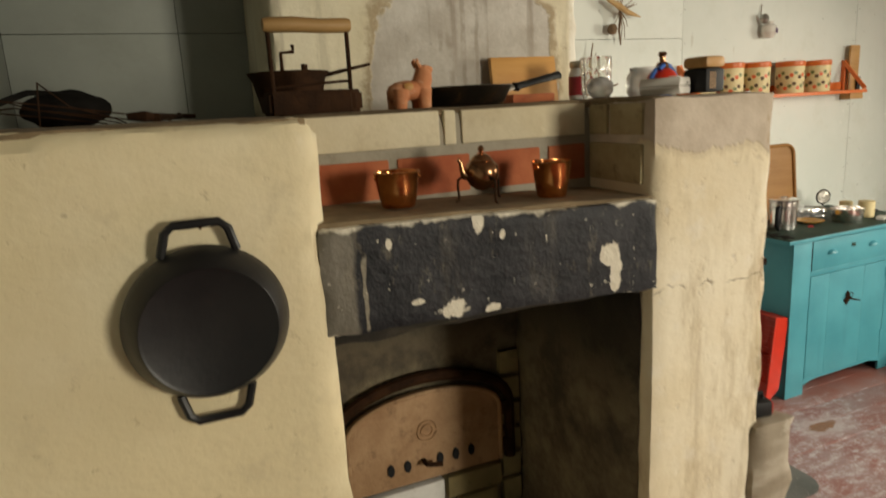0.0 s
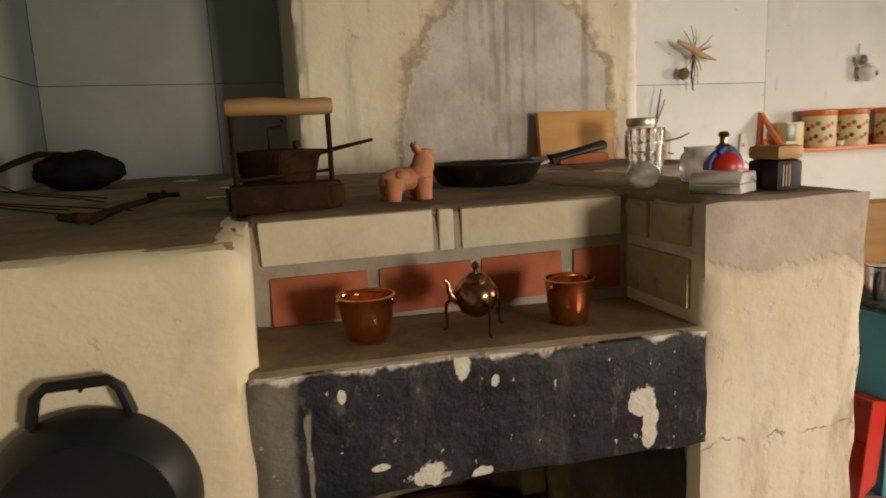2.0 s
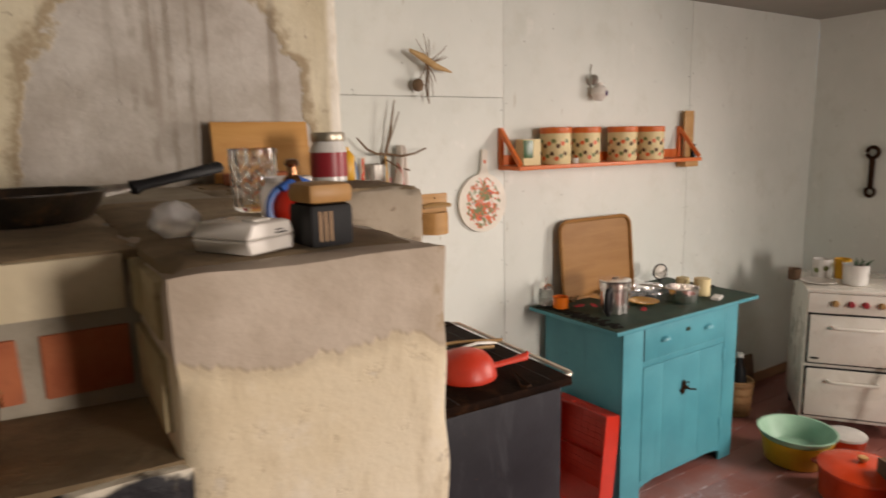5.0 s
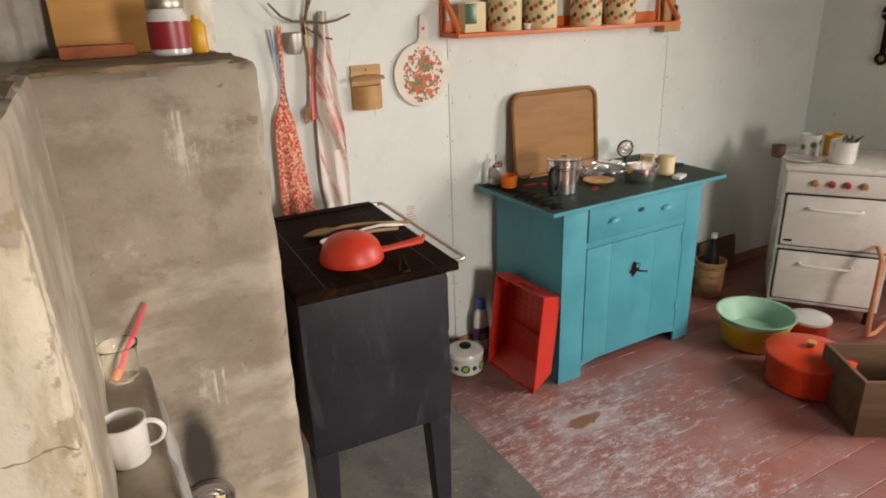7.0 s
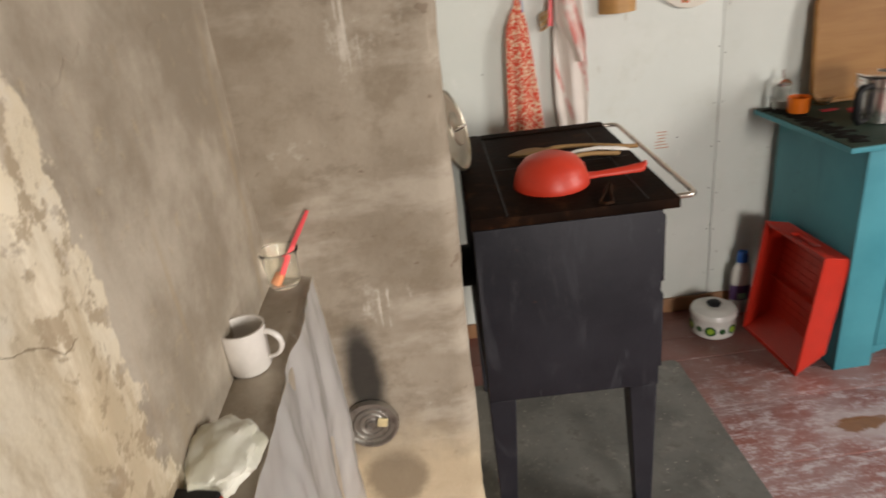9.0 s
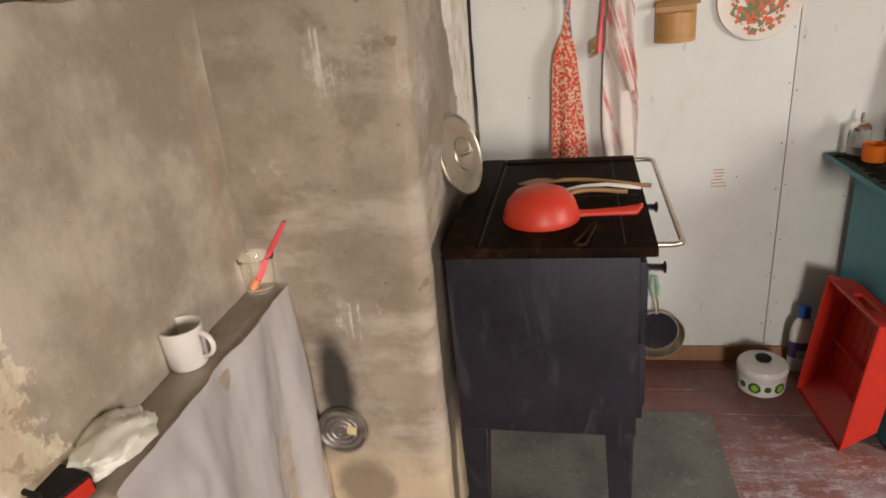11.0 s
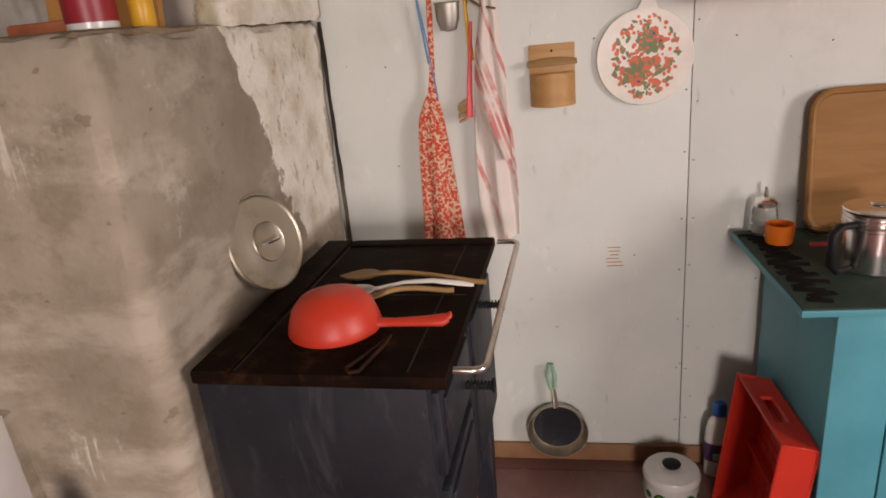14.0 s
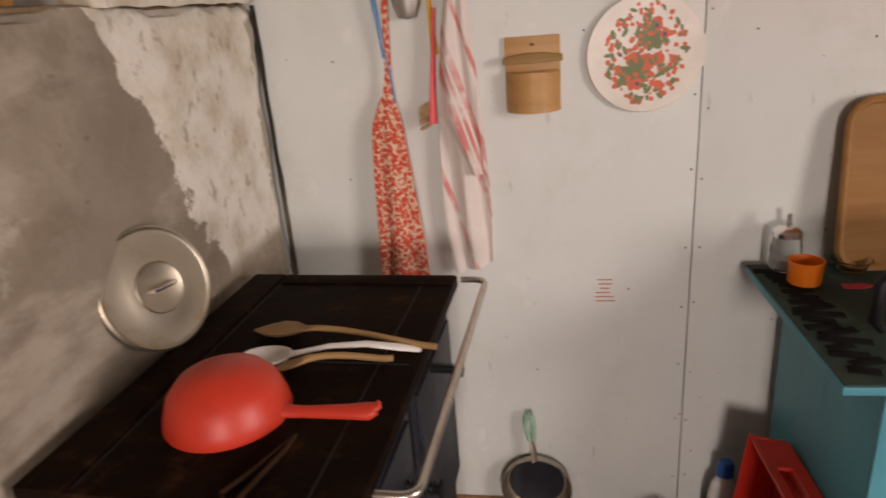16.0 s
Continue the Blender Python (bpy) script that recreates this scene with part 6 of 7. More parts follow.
def branch_rack():
    o = thing("branch_hooks", (-0.56, -0.010, 1.43), "forked branch used as a hook rack on the wall", "rack")
    part("stem", bar([(0, 0.004, -0.04), (0.0, -0.02, 0.0), (0.02, -0.03, 0.10), (0.035, -0.03, 0.19)], [0.006, 0.006, 0.004, 0.0025], 7), TWIG, o)
    part("twig", bar([(0, -0.018, 0.0), (0.05, -0.05, -0.008), (0.10, -0.055, 0.0), (0.15, -0.05, 0.018)], [0.005, 0.0045, 0.004, 0.003], 7), TWIG, o)
    part("twig", bar([(0, -0.018, 0.0), (-0.05, -0.045, 0.002), (-0.09, -0.05, 0.02), (-0.125, -0.045, 0.06)], [0.005, 0.0045, 0.004, 0.003], 7), TWIG, o)
    part("twig", bar([(0, -0.02, 0.01), (0.035, -0.02, 0.09), (0.06, -0.02, 0.15)], [0.004, 0.003, 0.002], 7), TWIG, o)
    part("twig", bar([(0.0, -0.02, -0.02), (0.04, -0.04, -0.05), (0.08, -0.05, -0.06)], [0.004, 0.003, 0.003], 7), TWIG, o)
    o = thing("dish_brush", (-0.566, -0.034, 1.105), "coral pink dish brush hanging from a hook", "brush")
    part("handle", bar([(0.02, 0, 0.24), (0.012, 0, 0.16), (0.004, 0, 0.07), (0.0, -0.002, 0.0)], [0.004, 0.0055, 0.008, 0.011], 10, False, 0.6), PINK, o)
    rnd = random.Random(6)
    bm = bmesh.new()
    for i in range(60):
        z = rnd.uniform(-0.005, 0.05)
        tube(bm, [(-0.004, rnd.uniform(-0.008, 0.008), z), (-0.030, rnd.uniform(-0.012, 0.012), z - 0.012)], 0.0009, 4)
    part("bristles", bm, STRAW, o, "straw coloured bristles")
    o = thing("yellow_spoon", (-0.556, -0.028, 1.25), "yellow plastic spoon hanging from a hook", "spoon")
    part("handle", bar([(-0.004, 0, 0.18), (0.0, 0, 0.08), (0.004, 0, 0.0)], [0.005, 0.006, 0.010], 8, False, 0.5), YELLOWP, o)
    o = thing("tea_strainer", (-0.604, -0.032, 1.325), "grey wire tea strainer hanging from a hook", "strainer")
    part("cup", turned([(0.032, 0.07), (0.030, 0.03), (0.020, 0.004), (0, 0), (0, 0.002), (0.018, 0.006), (0.028, 0.032), (0.030, 0.07)], 20, None, 0.6), TIN, o)
    part("rim", bar([(0.032 * math.cos(a), 0.019 * math.sin(a), 0.07) for a in [2 * math.pi * i / 20 for i in range(20)]], 0.002, 6, True), TIN, o)
    o = thing("blue_pen", (-0.665, -0.03, 1.25), "blue plastic stick hanging beside the apron", "stick", tilt=(0, -6))
    part("stick", bar([(0, 0, 0), (0, 0, 0.16)], 0.0028, 8), PALEBLUE, o)


def wall_pocket():
    o = thing("wooden_wall_box", (-0.347, -0.001, 1.118), "small light wooden wall pocket with a curved front", "wall box")
    part("back", boxed(-0.058, 0.058, -0.010, 0.0, 0.0, 0.155, 0.002), PALEWOOD, o)
    bm, rows = bmesh.new(), []
    for z in (0.0, 0.085):
        outer = [(-0.058 + 0.116 * i / 14, -0.010 - 0.045 * math.sin(math.pi * i / 14) ** 0.6) for i in range(15)]
        inner = [(x * 0.9, y * 0.86 - 0.0012) for x, y in outer]
        rows.append(([bm.verts.new((x, y, z - (0.006 * abs(x) / 0.058 if z else 0))) for x, y in outer], [bm.verts.new((x, y, z)) for x, y in inner]))
    for i in range(14):
        for a, b in ((rows[0][0], rows[1][0]), (rows[0][1], rows[1][1]), (rows[1][0], rows[1][1]), (rows[0][0], rows[0][1])):
            bm.faces.new((a[i], a[i + 1], b[i + 1], b[i]))
    bmesh.ops.recalc_face_normals(bm, faces=bm.faces)
    part("pocket", bm, PALEWOOD, o)
    part("lid", bar([(-0.060, -0.028, 0.108), (-0.02, -0.034, 0.112), (0.02, -0.034, 0.113), (0.062, -0.028, 0.110)], [0.010, 0.013, 0.013, 0.009], 10, False, 0.45), SPOONWOOD, o, "rounded grey-brown wooden lid")
    part("nail", turned([(0, 0.0), (0.003, 0), (0.003, 0.003), (0, 0.003)], 8, pose(0, -0.010, 0.138, 90, 0, 0)), RUST, o)


def flower_board():
    o = thing("round_chopping_board", (-0.117, -0.004, 1.222), "round white cutting board with a red flower print", "cutting board", tilt=(0, 3))
    r = 0.1185
    out = [(r * math.sin(radians(a)), r * math.cos(radians(a))) for a in range(22, 339, 6)]
    out += [(-0.026, 0.115), (-0.017, 0.135), (-0.015, 0.205), (-0.010, 0.213), (0.010, 0.213), (0.015, 0.205), (0.017, 0.135), (0.026, 0.115)]
    part("board", prism(out, -0.010, None, 0.0015), OFFWHITE, o)
    rnd = random.Random(11)

    def dot(x, z, rr, m, nm, squash=1.0, turn=0.0):
        lift = 0.0102 + rnd.random() * 0.0006
        part(nm, turned([(0, 0.0), (rr, 0.0), (rr, -0.0004), (0, -0.0004)], 9, pose(x, -lift, z, -90, turn, 0) @ Matrix.Diagonal((1, squash, 1, 1))), m, o)
    for i in range(250):
        a, d = rnd.uniform(0, 6.28), 0.096 * math.sqrt(rnd.random())
        x, z = d * math.cos(a) * 0.85, d * math.sin(a) * 1.05
        if rnd.random() < 0.66:
            dot(x, z, rnd.uniform(0.0030, 0.0062), FLOWERRED, "printed_berry")
        else:
            dot(x, z, rnd.uniform(0.006, 0.011), LEAFGREEN, "printed_leaf", 0.45, rnd.uniform(0, 180))
    for cx, cz in ((0.006, 0.034), (-0.018, -0.036)):
        for k in range(7):
            a = 0.9 * k + cx * 40
            dot(cx + 0.017 * math.cos(a), cz + 0.014 * math.sin(a), 0.0155, LEAFGREEN, "printed_leaf", 0.5, -math.degrees(a))
    for x, z, rr in ((-0.022, -0.012, 0.017), (0.004, -0.016, 0.018), (0.026, -0.010, 0.014), (0.030, -0.062, 0.010), (-0.012, -0.060, 0.013), (0.018, 0.055, 0.012), (0.058, -0.012, 0.010), (0.035, 0.038, 0.010), (-0.052, -0.03, 0.008)):
        dot(x, z, rr, FLOWERRED, "printed_flower")
    for x, z in ((-0.012, -0.060), (0.018, 0.055), (0.035, 0.038), (-0.050, -0.002)):
        part("flower_heart", turned([(0, 0), (0.004, 0), (0.004, -0.0004), (0, -0.0004)], 8, pose(x, -0.0112, z, -90, 0, 0)), VIOLET, o)
    part("handle_print", turned([(0, 0), (0.007, 0), (0.007, -0.0004), (0, -0.0004)], 10, pose(0, -0.0104, 0.165, -90, 0, 0)), FLOWERRED, o)


def spice_shelf():
    z = 1.358
    o = thing("spice_shelf", (0.525, 0, z), "orange painted wooden wall shelf with slanted ends", "shelf")
    X = lambda x: x - 0.525
    part("shelf_board", boxed(X(-0.03), X(1.10), -0.140, -0.001, -0.008, 0.008, 0.002), ORSHELF, o)
    for x0 in (-0.03, 1.083):
        out = [(-0.001, 0.009), (-0.138, 0.009), (-0.128, 0.022), (-0.020, 0.160), (-0.001, 0.160)]
        bm = bmesh.new()
        for a, b in (((-0.020, 0.009), (-0.001, 0.160)),):
            box(bm, X(x0), X(x0 + 0.016), a[0], b[0], a[1], b[1])
        tube(bm, [(X(x0 + 0.008), -0.132, 0.014), (X(x0 + 0.008), -0.012, 0.150)], 0.011, 4)
        part("bracket", bm, ORSHELF, o)
    part("back_rail", boxed(X(-0.01), X(1.08), -0.010, -0.001, 0.010, 0.05, 0.001), ORSHELF, o)
    rnd = random.Random(3)
    for k, x in enumerate((0.215, 0.385, 0.615, 0.800)):
        c = thing("spice_canister", (x, -0.074, z + 0.0085), "cream canister with orange lid and printed motifs", "canister", "canisters on the shelf")
        part("body", turned([(0, 0), (0.062, 0), (0.064, 0.003), (0.064, 0.130), (0.062, 0.132), (0, 0.132)], 28), PAPER, c)
        part("lid", turned([(0.066, 0.126), (0.0665, 0.127), (0.0665, 0.147), (0.063, 0.151), (0, 0.152)], 28), ORSHELF, c, "orange lid")
        for i in range(18):
            a, zz = radians(130 + 17 * (i // 2) + 6 * (i % 2) + 11 * k), (0.034, 0.085)[i % 2] + 0.010 * ((i // 2) % 3 - 1)
            m = [FLOWERRED, DARKWOOD, LEAFGREEN][i % 3]
            part("printed_motif", turned([(0, 0), (0.0095, 0), (0.0095, 0.0006), (0, 0.0006)], 8, pose(0.0638 * math.cos(a), 0.0638 * math.sin(a), zz, 0, 90, math.degrees(a))), m, c)
    c = thing("spice_packet", (0.072, -0.075, z + 0.0085), "small box with a cream label", "packet")
    part("box", boxed(-0.05, 0.04, -0.025, 0.025, 0, 0.105, 0.002), PAPER, c)
    part("dark_label", boxed(-0.0505, -0.0, -0.0256, -0.025, 0.03, 0.10, 0.0001), DKGREEN, c)
    c = thing("egg_cup", (0.302, -0.10, z + 0.0085), "tiny white cup on the shelf", "cup")
    part("body", turned([(0, 0), (0.012, 0), (0.016, 0.02), (0.014, 0.022), (0, 0.012)], 16), WHITE, c)
    c = thing("wooden_spatula", (1.136, -0.03, 1.33), "wooden spatula standing in a small wall holder", "spatula")
    part("blade", boxed(-0.036, 0.036, -0.007, 0.007, 0.02, 0.262, 0.006), PALEWOOD, c)
    part("holder", boxed(-0.05, 0.05, -0.03, 0.028, -0.012, 0.020, 0.003), PALEWOOD, c)
    part("black_grip", boxed(0.012, 0.034, -0.022, -0.009, 0.02, 0.10, 0.003), BLACK, c)


def wall_ornaments():
    o = thing("straw_bird_ornament", (-0.385, -0.004, 1.72), "dried root and straw ornament hung on the wall", "ornament")
    part("body", bar([(-0.075, -0.045, 0.075), (-0.02, -0.05, 0.050), (0.03, -0.05, 0.022), (0.105, -0.04, 0.005)], [0.008, 0.018, 0.016, 0.004], 9, False, 0.7), STRAW, o)
    part("root_ball", turned([(0, -0.024), (0.016, -0.018), (0.023, 0.0), (0.016, 0.018), (0, 0.024)], 12, pose(-0.035, -0.03, -0.045)), TWIG, o)
    rnd = random.Random(9)
    for i in range(11):
        a = radians(rnd.uniform(15, 165)) if i < 7 else radians(rnd.uniform(200, 340))
        ln = rnd.uniform(0.07, 0.13)
        part("twig", bar([(0, -0.035, 0.03), (0.5 * ln * math.cos(a), -0.05, 0.03 + 0.55 * ln * math.sin(a)), (ln * math.cos(a) * 0.9, -0.04, 0.03 + ln * math.sin(a))], [0.003, 0.002, 0.001], 5), TWIG, o)
    part("stem", bar([(0.005, -0.035, 0.02), (0.0, -0.03, -0.05), (0.01, -0.03, -0.11)], [0.006, 0.005, 0.003], 7), TWIG, o)
    o = thing("clay_jug_ornament", (0.487, -0.002, 1.63), "cluster of two tiny glazed jugs hung on the wall", "ornament")
    part("jug", turned([(0, 0), (0.020, 0.002), (0.036, 0.030), (0.032, 0.056), (0.016, 0.068), (0.020, 0.078), (0, 0.074)], 22, pose(0.012, -0.038, 0)), CERAM, o)
    part("spot", turned([(0, 0), (0.012, 0), (0.012, 0.002), (0, 0.002)], 12, pose(0.025, -0.070, 0.032, 90, 0, 20)), VIOLET, o)
    part("small_jug", turned([(0, 0), (0.012, 0.002), (0.022, 0.020), (0.018, 0.036), (0.010, 0.044), (0, 0.044)], 18, pose(-0.014, -0.030, 0.068)), TIN, o)
    part("cord", bar([(-0.01, -0.006, 0.11), (-0.004, -0.004, 0.16)], 0.002, 5), TWIG, o)
    o = thing("dried_sprig", (-0.17, -0.004, 2.03), "dried dark sprig pinned under the ceiling", "sprig")
    for k, (a, b) in enumerate(((-0.09, 0.03), (0.09, 0.05), (0.02, -0.04), (-0.05, 0.06), (0.06, 0.075))):
        part("stalk", bar([(0, -0.006, 0.03), (a * 0.5, -0.02, 0.03 + b * 0.6), (a, -0.014, 0.02 + b)], [0.003, 0.0025, 0.0015], 5), TWIG, o)
    o = thing("old_wrench", (2.332, -0.348, 1.13), "rusty iron spanner hanging on the side wall", "spanner")
    part("shaft", boxed(-0.008, 0.004, -0.014, 0.014, 0.02, 0.19, 0.004), RUST, o)
    part("ring", bar(arc((-0.004, 0, 0.225), 0.030, 0, 345, 20, "yz"), 0.010, 8), RUST, o)
    part("jaw", bar(arc((-0.004, 0, 0.005), 0.024, 130, 410, 14, "yz"), 0.009, 8), RUST, o)


def wall_pan():
    o = thing("small_frying_pan", (-0.367, -0.018, 0.124), "small grey pan with green handle hanging on the wall", "pan")
    m = pose(0, 0, 0, 90, 0, 0)
    part("bowl", turned([(0, -0.010), (0.080, -0.010), (0.088, 0.0), (0.094, 0.026), (0.091, 0.026), (0.082, -0.002), (0.078, -0.006), (0, -0.006)], 40, m), ALU, o)
    part("coating", turned([(0, -0.0055), (0.074, -0.0055), (0.074, -0.0045), (0, -0.0045)], 36, m), IRON, o, "dark worn non-stick inside")
    part("shank", bar([(-0.002, -0.022, 0.088), (-0.006, -0.020, 0.13), (-0.010, -0.016, 0.15)], [0.011, 0.009, 0.009], 10, False, 0.5), ALU, o)
    part("handle", bar([(-0.016, -0.014, 0.150), (-0.024, -0.012, 0.19), (-0.018, -0.012, 0.225), (-0.010, -0.012, 0.225), (-0.002, -0.014, 0.19), (-0.004, -0.014, 0.150)], 0.0065, 8, True), GREENP, o, "pale green plastic handle")


apron(), towel(), branch_rack(), wall_pocket(), flower_board(), spice_shelf(), wall_ornaments(), wall_pan()


# ---- on the floor ----
def enamel_pot():
    o = thing("enamel_saucepan", (-0.050, -0.168, 0.0015), "white enamel lidded pot with a green flower band", "pot")
    o.scale = (0.95, 0.95, 0.93)
    part("body", turned([(0, 0), (0.070, 0), (0.077, 0.008), (0.079, 0.080), (0.081, 0.084), (0, 0.084)], 40), WHITE, o)
    lid = part("lid", turned([(0.083, 0.084), (0.083, 0.094), (0.078, 0.103), (0.045, 0.111), (0, 0.113)], 40), WHITE, o)
    part("knob", turned([(0.010, 0.112), (0.024, 0.116), (0.027, 0.123), (0.018, 0.130), (0, 0.131)], 20), BLACK, lid, "black lid knob")
    part("band", turned([(0.0785, 0.022), (0.0796, 0.022), (0.0800, 0.060), (0.0790, 0.060)], 40), WHITE, o)
    for i in range(12):
        a = radians(30 * i)
        m0 = pose(0.0798 * math.cos(a), 0.0798 * math.sin(a), 0.041, 0, 90, 30 * i)
        big = i % 2 == 0
        part("printed_flower", turned([(0, 0), (0.0205 if big else 0.012, 0), (0.0205 if big else 0.012, 0.0006), (0, 0.0006)], 12, m0), DKGREEN, o)
        if big:
            part("flower_heart", turned([(0, 0), (0.0125, 0), (0.0125, 0.0014), (0, 0.0014)], 9, m0), LIME, o)


def cleaner_bottle():
    o = thing("cleaner_bottle", (0.098, -0.060, 0.0015), "white plastic cleaner bottle with a blue cap", "bottle")
    part("body", turned([(0, 0), (0.034, 0), (0.037, 0.005), (0.037, 0.150), (0.030, 0.185), (0.016, 0.202), (0.016, 0.210), (0, 0.210)], 26, None, 0.62), WHITE, o)
    part("cap", turned([(0.020, 0.205), (0.020, 0.232), (0.016, 0.246), (0, 0.248)], 20, None, 0.8), BLUE, o, "blue cap")
    part("label", turned([(0.0375, 0.055), (0.0382, 0.055), (0.0382, 0.115), (0.0375, 0.115)], 26, None, 0.62), VIOLET, o, "dark printed label")
    part("label_mark", boxed(-0.018, 0.012, -0.0248, -0.0236, 0.06, 0.085, 0.0002), GREENP, o)


def red_pot():
    o = thing("red_enamel_pot", (1.045, -0.985, 0.0015), "orange-red enamel casserole with lid on the floor", "pot")
    part("body", turned([(0, 0), (0.135, 0), (0.148, 0.012), (0.155, 0.125), (0.158, 0.130), (0, 0.130)], 44), REDEN, o)
    lid = part("lid", turned([(0.161, 0.130), (0.160, 0.140), (0.14, 0.150), (0.07, 0.162), (0, 0.165)], 44), REDEN, o)
    part("knob", turned([(0.008, 0.163), (0.018, 0.176), (0.018, 0.186), (0, 0.190)], 16), PALEWOOD, lid, "wooden lid knob")
    for s in (-1, 1):
        part("ear", bar([(-0.03, s * 0.152, 0.10), (-0.022, s * 0.182, 0.102), (0.022, s * 0.182, 0.102), (0.03, s * 0.152, 0.10)], 0.008, 8), REDEN, o)


def basins():
    o = thing("yellow_tub", (1.165, -0.655, 0.0015), "yellow plastic tub standing on the floor", "tub", "nested tubs")
    part("body", turned([(0, 0), (0.122, 0), (0.130, 0.008), (0.146, 0.110), (0.153, 0.115), (0.143, 0.114), (0.124, 0.010), (0, 0.006)], 44), YELLOWP, o)
    part("ear", boxed(0.142, 0.178, -0.03, 0.03, 0.100, 0.112, 0.003), YELLOWP, o)
    o = thing("green_basin", (1.165, -0.655, 0.0535), "pale green plastic basin set in the tub", "basin", "nested tubs")
    part("body", turned([(0, 0), (0.112, 0), (0.132, 0.030), (0.158, 0.085), (0.166, 0.090), (0.166, 0.094), (0.156, 0.092), (0.128, 0.034), (0.108, 0.006), (0, 0.006)], 44), GREENP, o)


def odd_floor_things():
    o = thing("small_red_pot", (1.47, -0.72, 0.0015), "small red and white enamel pot", "pot")
    part("body", turned([(0, 0), (0.08, 0), (0.085, 0.006), (0.088, 0.055), (0, 0.055)], 32), REDEN, o)
    part("lid", turned([(0.091, 0.055), (0.090, 0.066), (0.05, 0.076), (0, 0.078)], 32), WHITE, o, "white lid")
    o = thing("wooden_box", (0.93, -1.30, 0.0015), "dark old wooden box on the floor", "box", turn=-32)
    for nm, a in (("front", (0, 0.42, 0, 0.015)), ("back", (0, 0.42, 0.265, 0.28)), ("side", (0, 0.015, 0.016, 0.264)), ("side", (0.405, 0.42, 0.016, 0.264)), ("bottom", (0.016, 0.404, 0.016, 0.264))):
        part(nm, boxed(a[0] - 0.06, a[1] - 0.06, a[2] - 0.02, a[3] - 0.02, 0, 0.012 if nm == "bottom" else 0.22, 0.002), DARKWOOD, o)
    o = thing("bark_basket", (1.405, -0.205, 0.0015), "woven birch bark basket beside the cupboard", "basket", turn=12)
    shell = [(0, 0.004), (0.060, 0.0), (0.064, 0.004), (0.070, 0.095), (0.073, 0.185), (0.071, 0.190), (0.068, 0.185), (0.062, 0.010), (0, 0.008)]
    part("body", turned(shell, 28), WICKER, o)
    for k in range(4):
        r = 0.0655 + 0.0024 * k
        part("weave_band", bar([((r + 0.001 * (-1) ** (i // 2)) * math.cos(2 * math.pi * i / 40), (r + 0.001 * (-1) ** (i // 2)) * math.sin(2 * math.pi * i / 40), 0.024 + 0.046 * k) for i in range(40)], 0.0135, 6, True, 0.16), WICKER, o)
    part("rim", bar([(0.072 * math.cos(2 * math.pi * i / 32), 0.072 * math.sin(2 * math.pi * i / 32), 0.188) for i in range(32)], 0.006, 7, True), WICKER, o, "rolled bark rim")
    o = thing("dark_plank", (1.66, -0.045, 0.0015), "dark brown board leaning on the wall by the cooker", "board", tilt=(-7, 0))
    part("board", boxed(-0.13, 0.15, -0.012, 0.006, 0.0, 0.20, 0.003), DARKWOOD, o)
    o2 = thing("dark_bottle", (1.395, -0.215, 0.0135), "dark glass bottle standing in the basket", "bottle")
    part("body", turned([(0, 0), (0.034, 0), (0.036, 0.004), (0.036, 0.20), (0.030, 0.235), (0.015, 0.265), (0.014, 0.315), (0, 0.315)], 24), BLACK, o2)
    part("cap", turned([(0.016, 0.305), (0.016, 0.328), (0, 0.330)], 18), WHITE, o2)
    o = thing("brown_hose", (1.58, -0.86, 0.0), "brown rubber gas hose curving to the floor", "hose")
    part("hose", bar([(0.10, 0.02, 0.40), (0.03, -0.04, 0.38), (-0.03, -0.07, 0.28), (-0.05, -0.08, 0.14), (-0.02, -0.07, 0.04), (0.08, -0.05, 0.012), (0.22, -0.02, 0.012)], 0.011, 10), TERRA, o)


enamel_pot(), cleaner_bottle(), red_pot(), basins(), odd_floor_things()


# ---- on the cupboard ----
CUP = 0.7612


def serving_tray():
    o = thing("serving_tray", (0.497, -0.070, CUP), "brown laminate serving tray leaning on the wall", "tray", tilt=(-6, 0))
    w, h, r = 0.223, 0.352, 0.05
    out = []
    for cx, cz, a0 in ((w - r, h - r, 0), (-w + r, h - r, 90), (-w + r, r, 180), (w - r, r, 270)):
        out += [(cx + r * math.cos(radians(a0 + k * 15)), cz + r * math.sin(radians(a0 + k * 15))) for k in range(7)]
    part("panel", prism(out, 0.008), TRAYWOOD, o)
    part("rim", bar([(x * 0.985, -0.004, 0.003 + z * 0.985) for x, z in out], 0.0085, 8, True), TRAYWOOD, o)


def sugar_shaker():
    o = thing("sugar_shaker", (0.178, -0.062, CUP), "glass sugar shaker with a chrome spout", "shaker")
    part("glass", turned([(0, 0), (0.029, 0), (0.032, 0.004), (0.030, 0.06), (0.026, 0.078), (0, 0.078)], 26), GLASS, o)
    part("sugar", turned([(0, 0.004), (0.024, 0.004), (0.024, 0.025), (0, 0.028)], 20), WHITE, o)
    part("lid", turned([(0.029, 0.074), (0.029, 0.084), (0.020, 0.094), (0.006, 0.098), (0.005, 0.124), (0, 0.124)], 24), STEEL, o)


def orange_cup():
    o = thing("orange_cup", (0.192, -0.140, CUP), "squat orange plastic cup", "cup")
    part("body", turned([(0, 0), (0.028, 0), (0.031, 0.003), (0.034, 0.050), (0.031, 0.050), (0.028, 0.006), (0, 0.005)], 30), ORANGE, o)


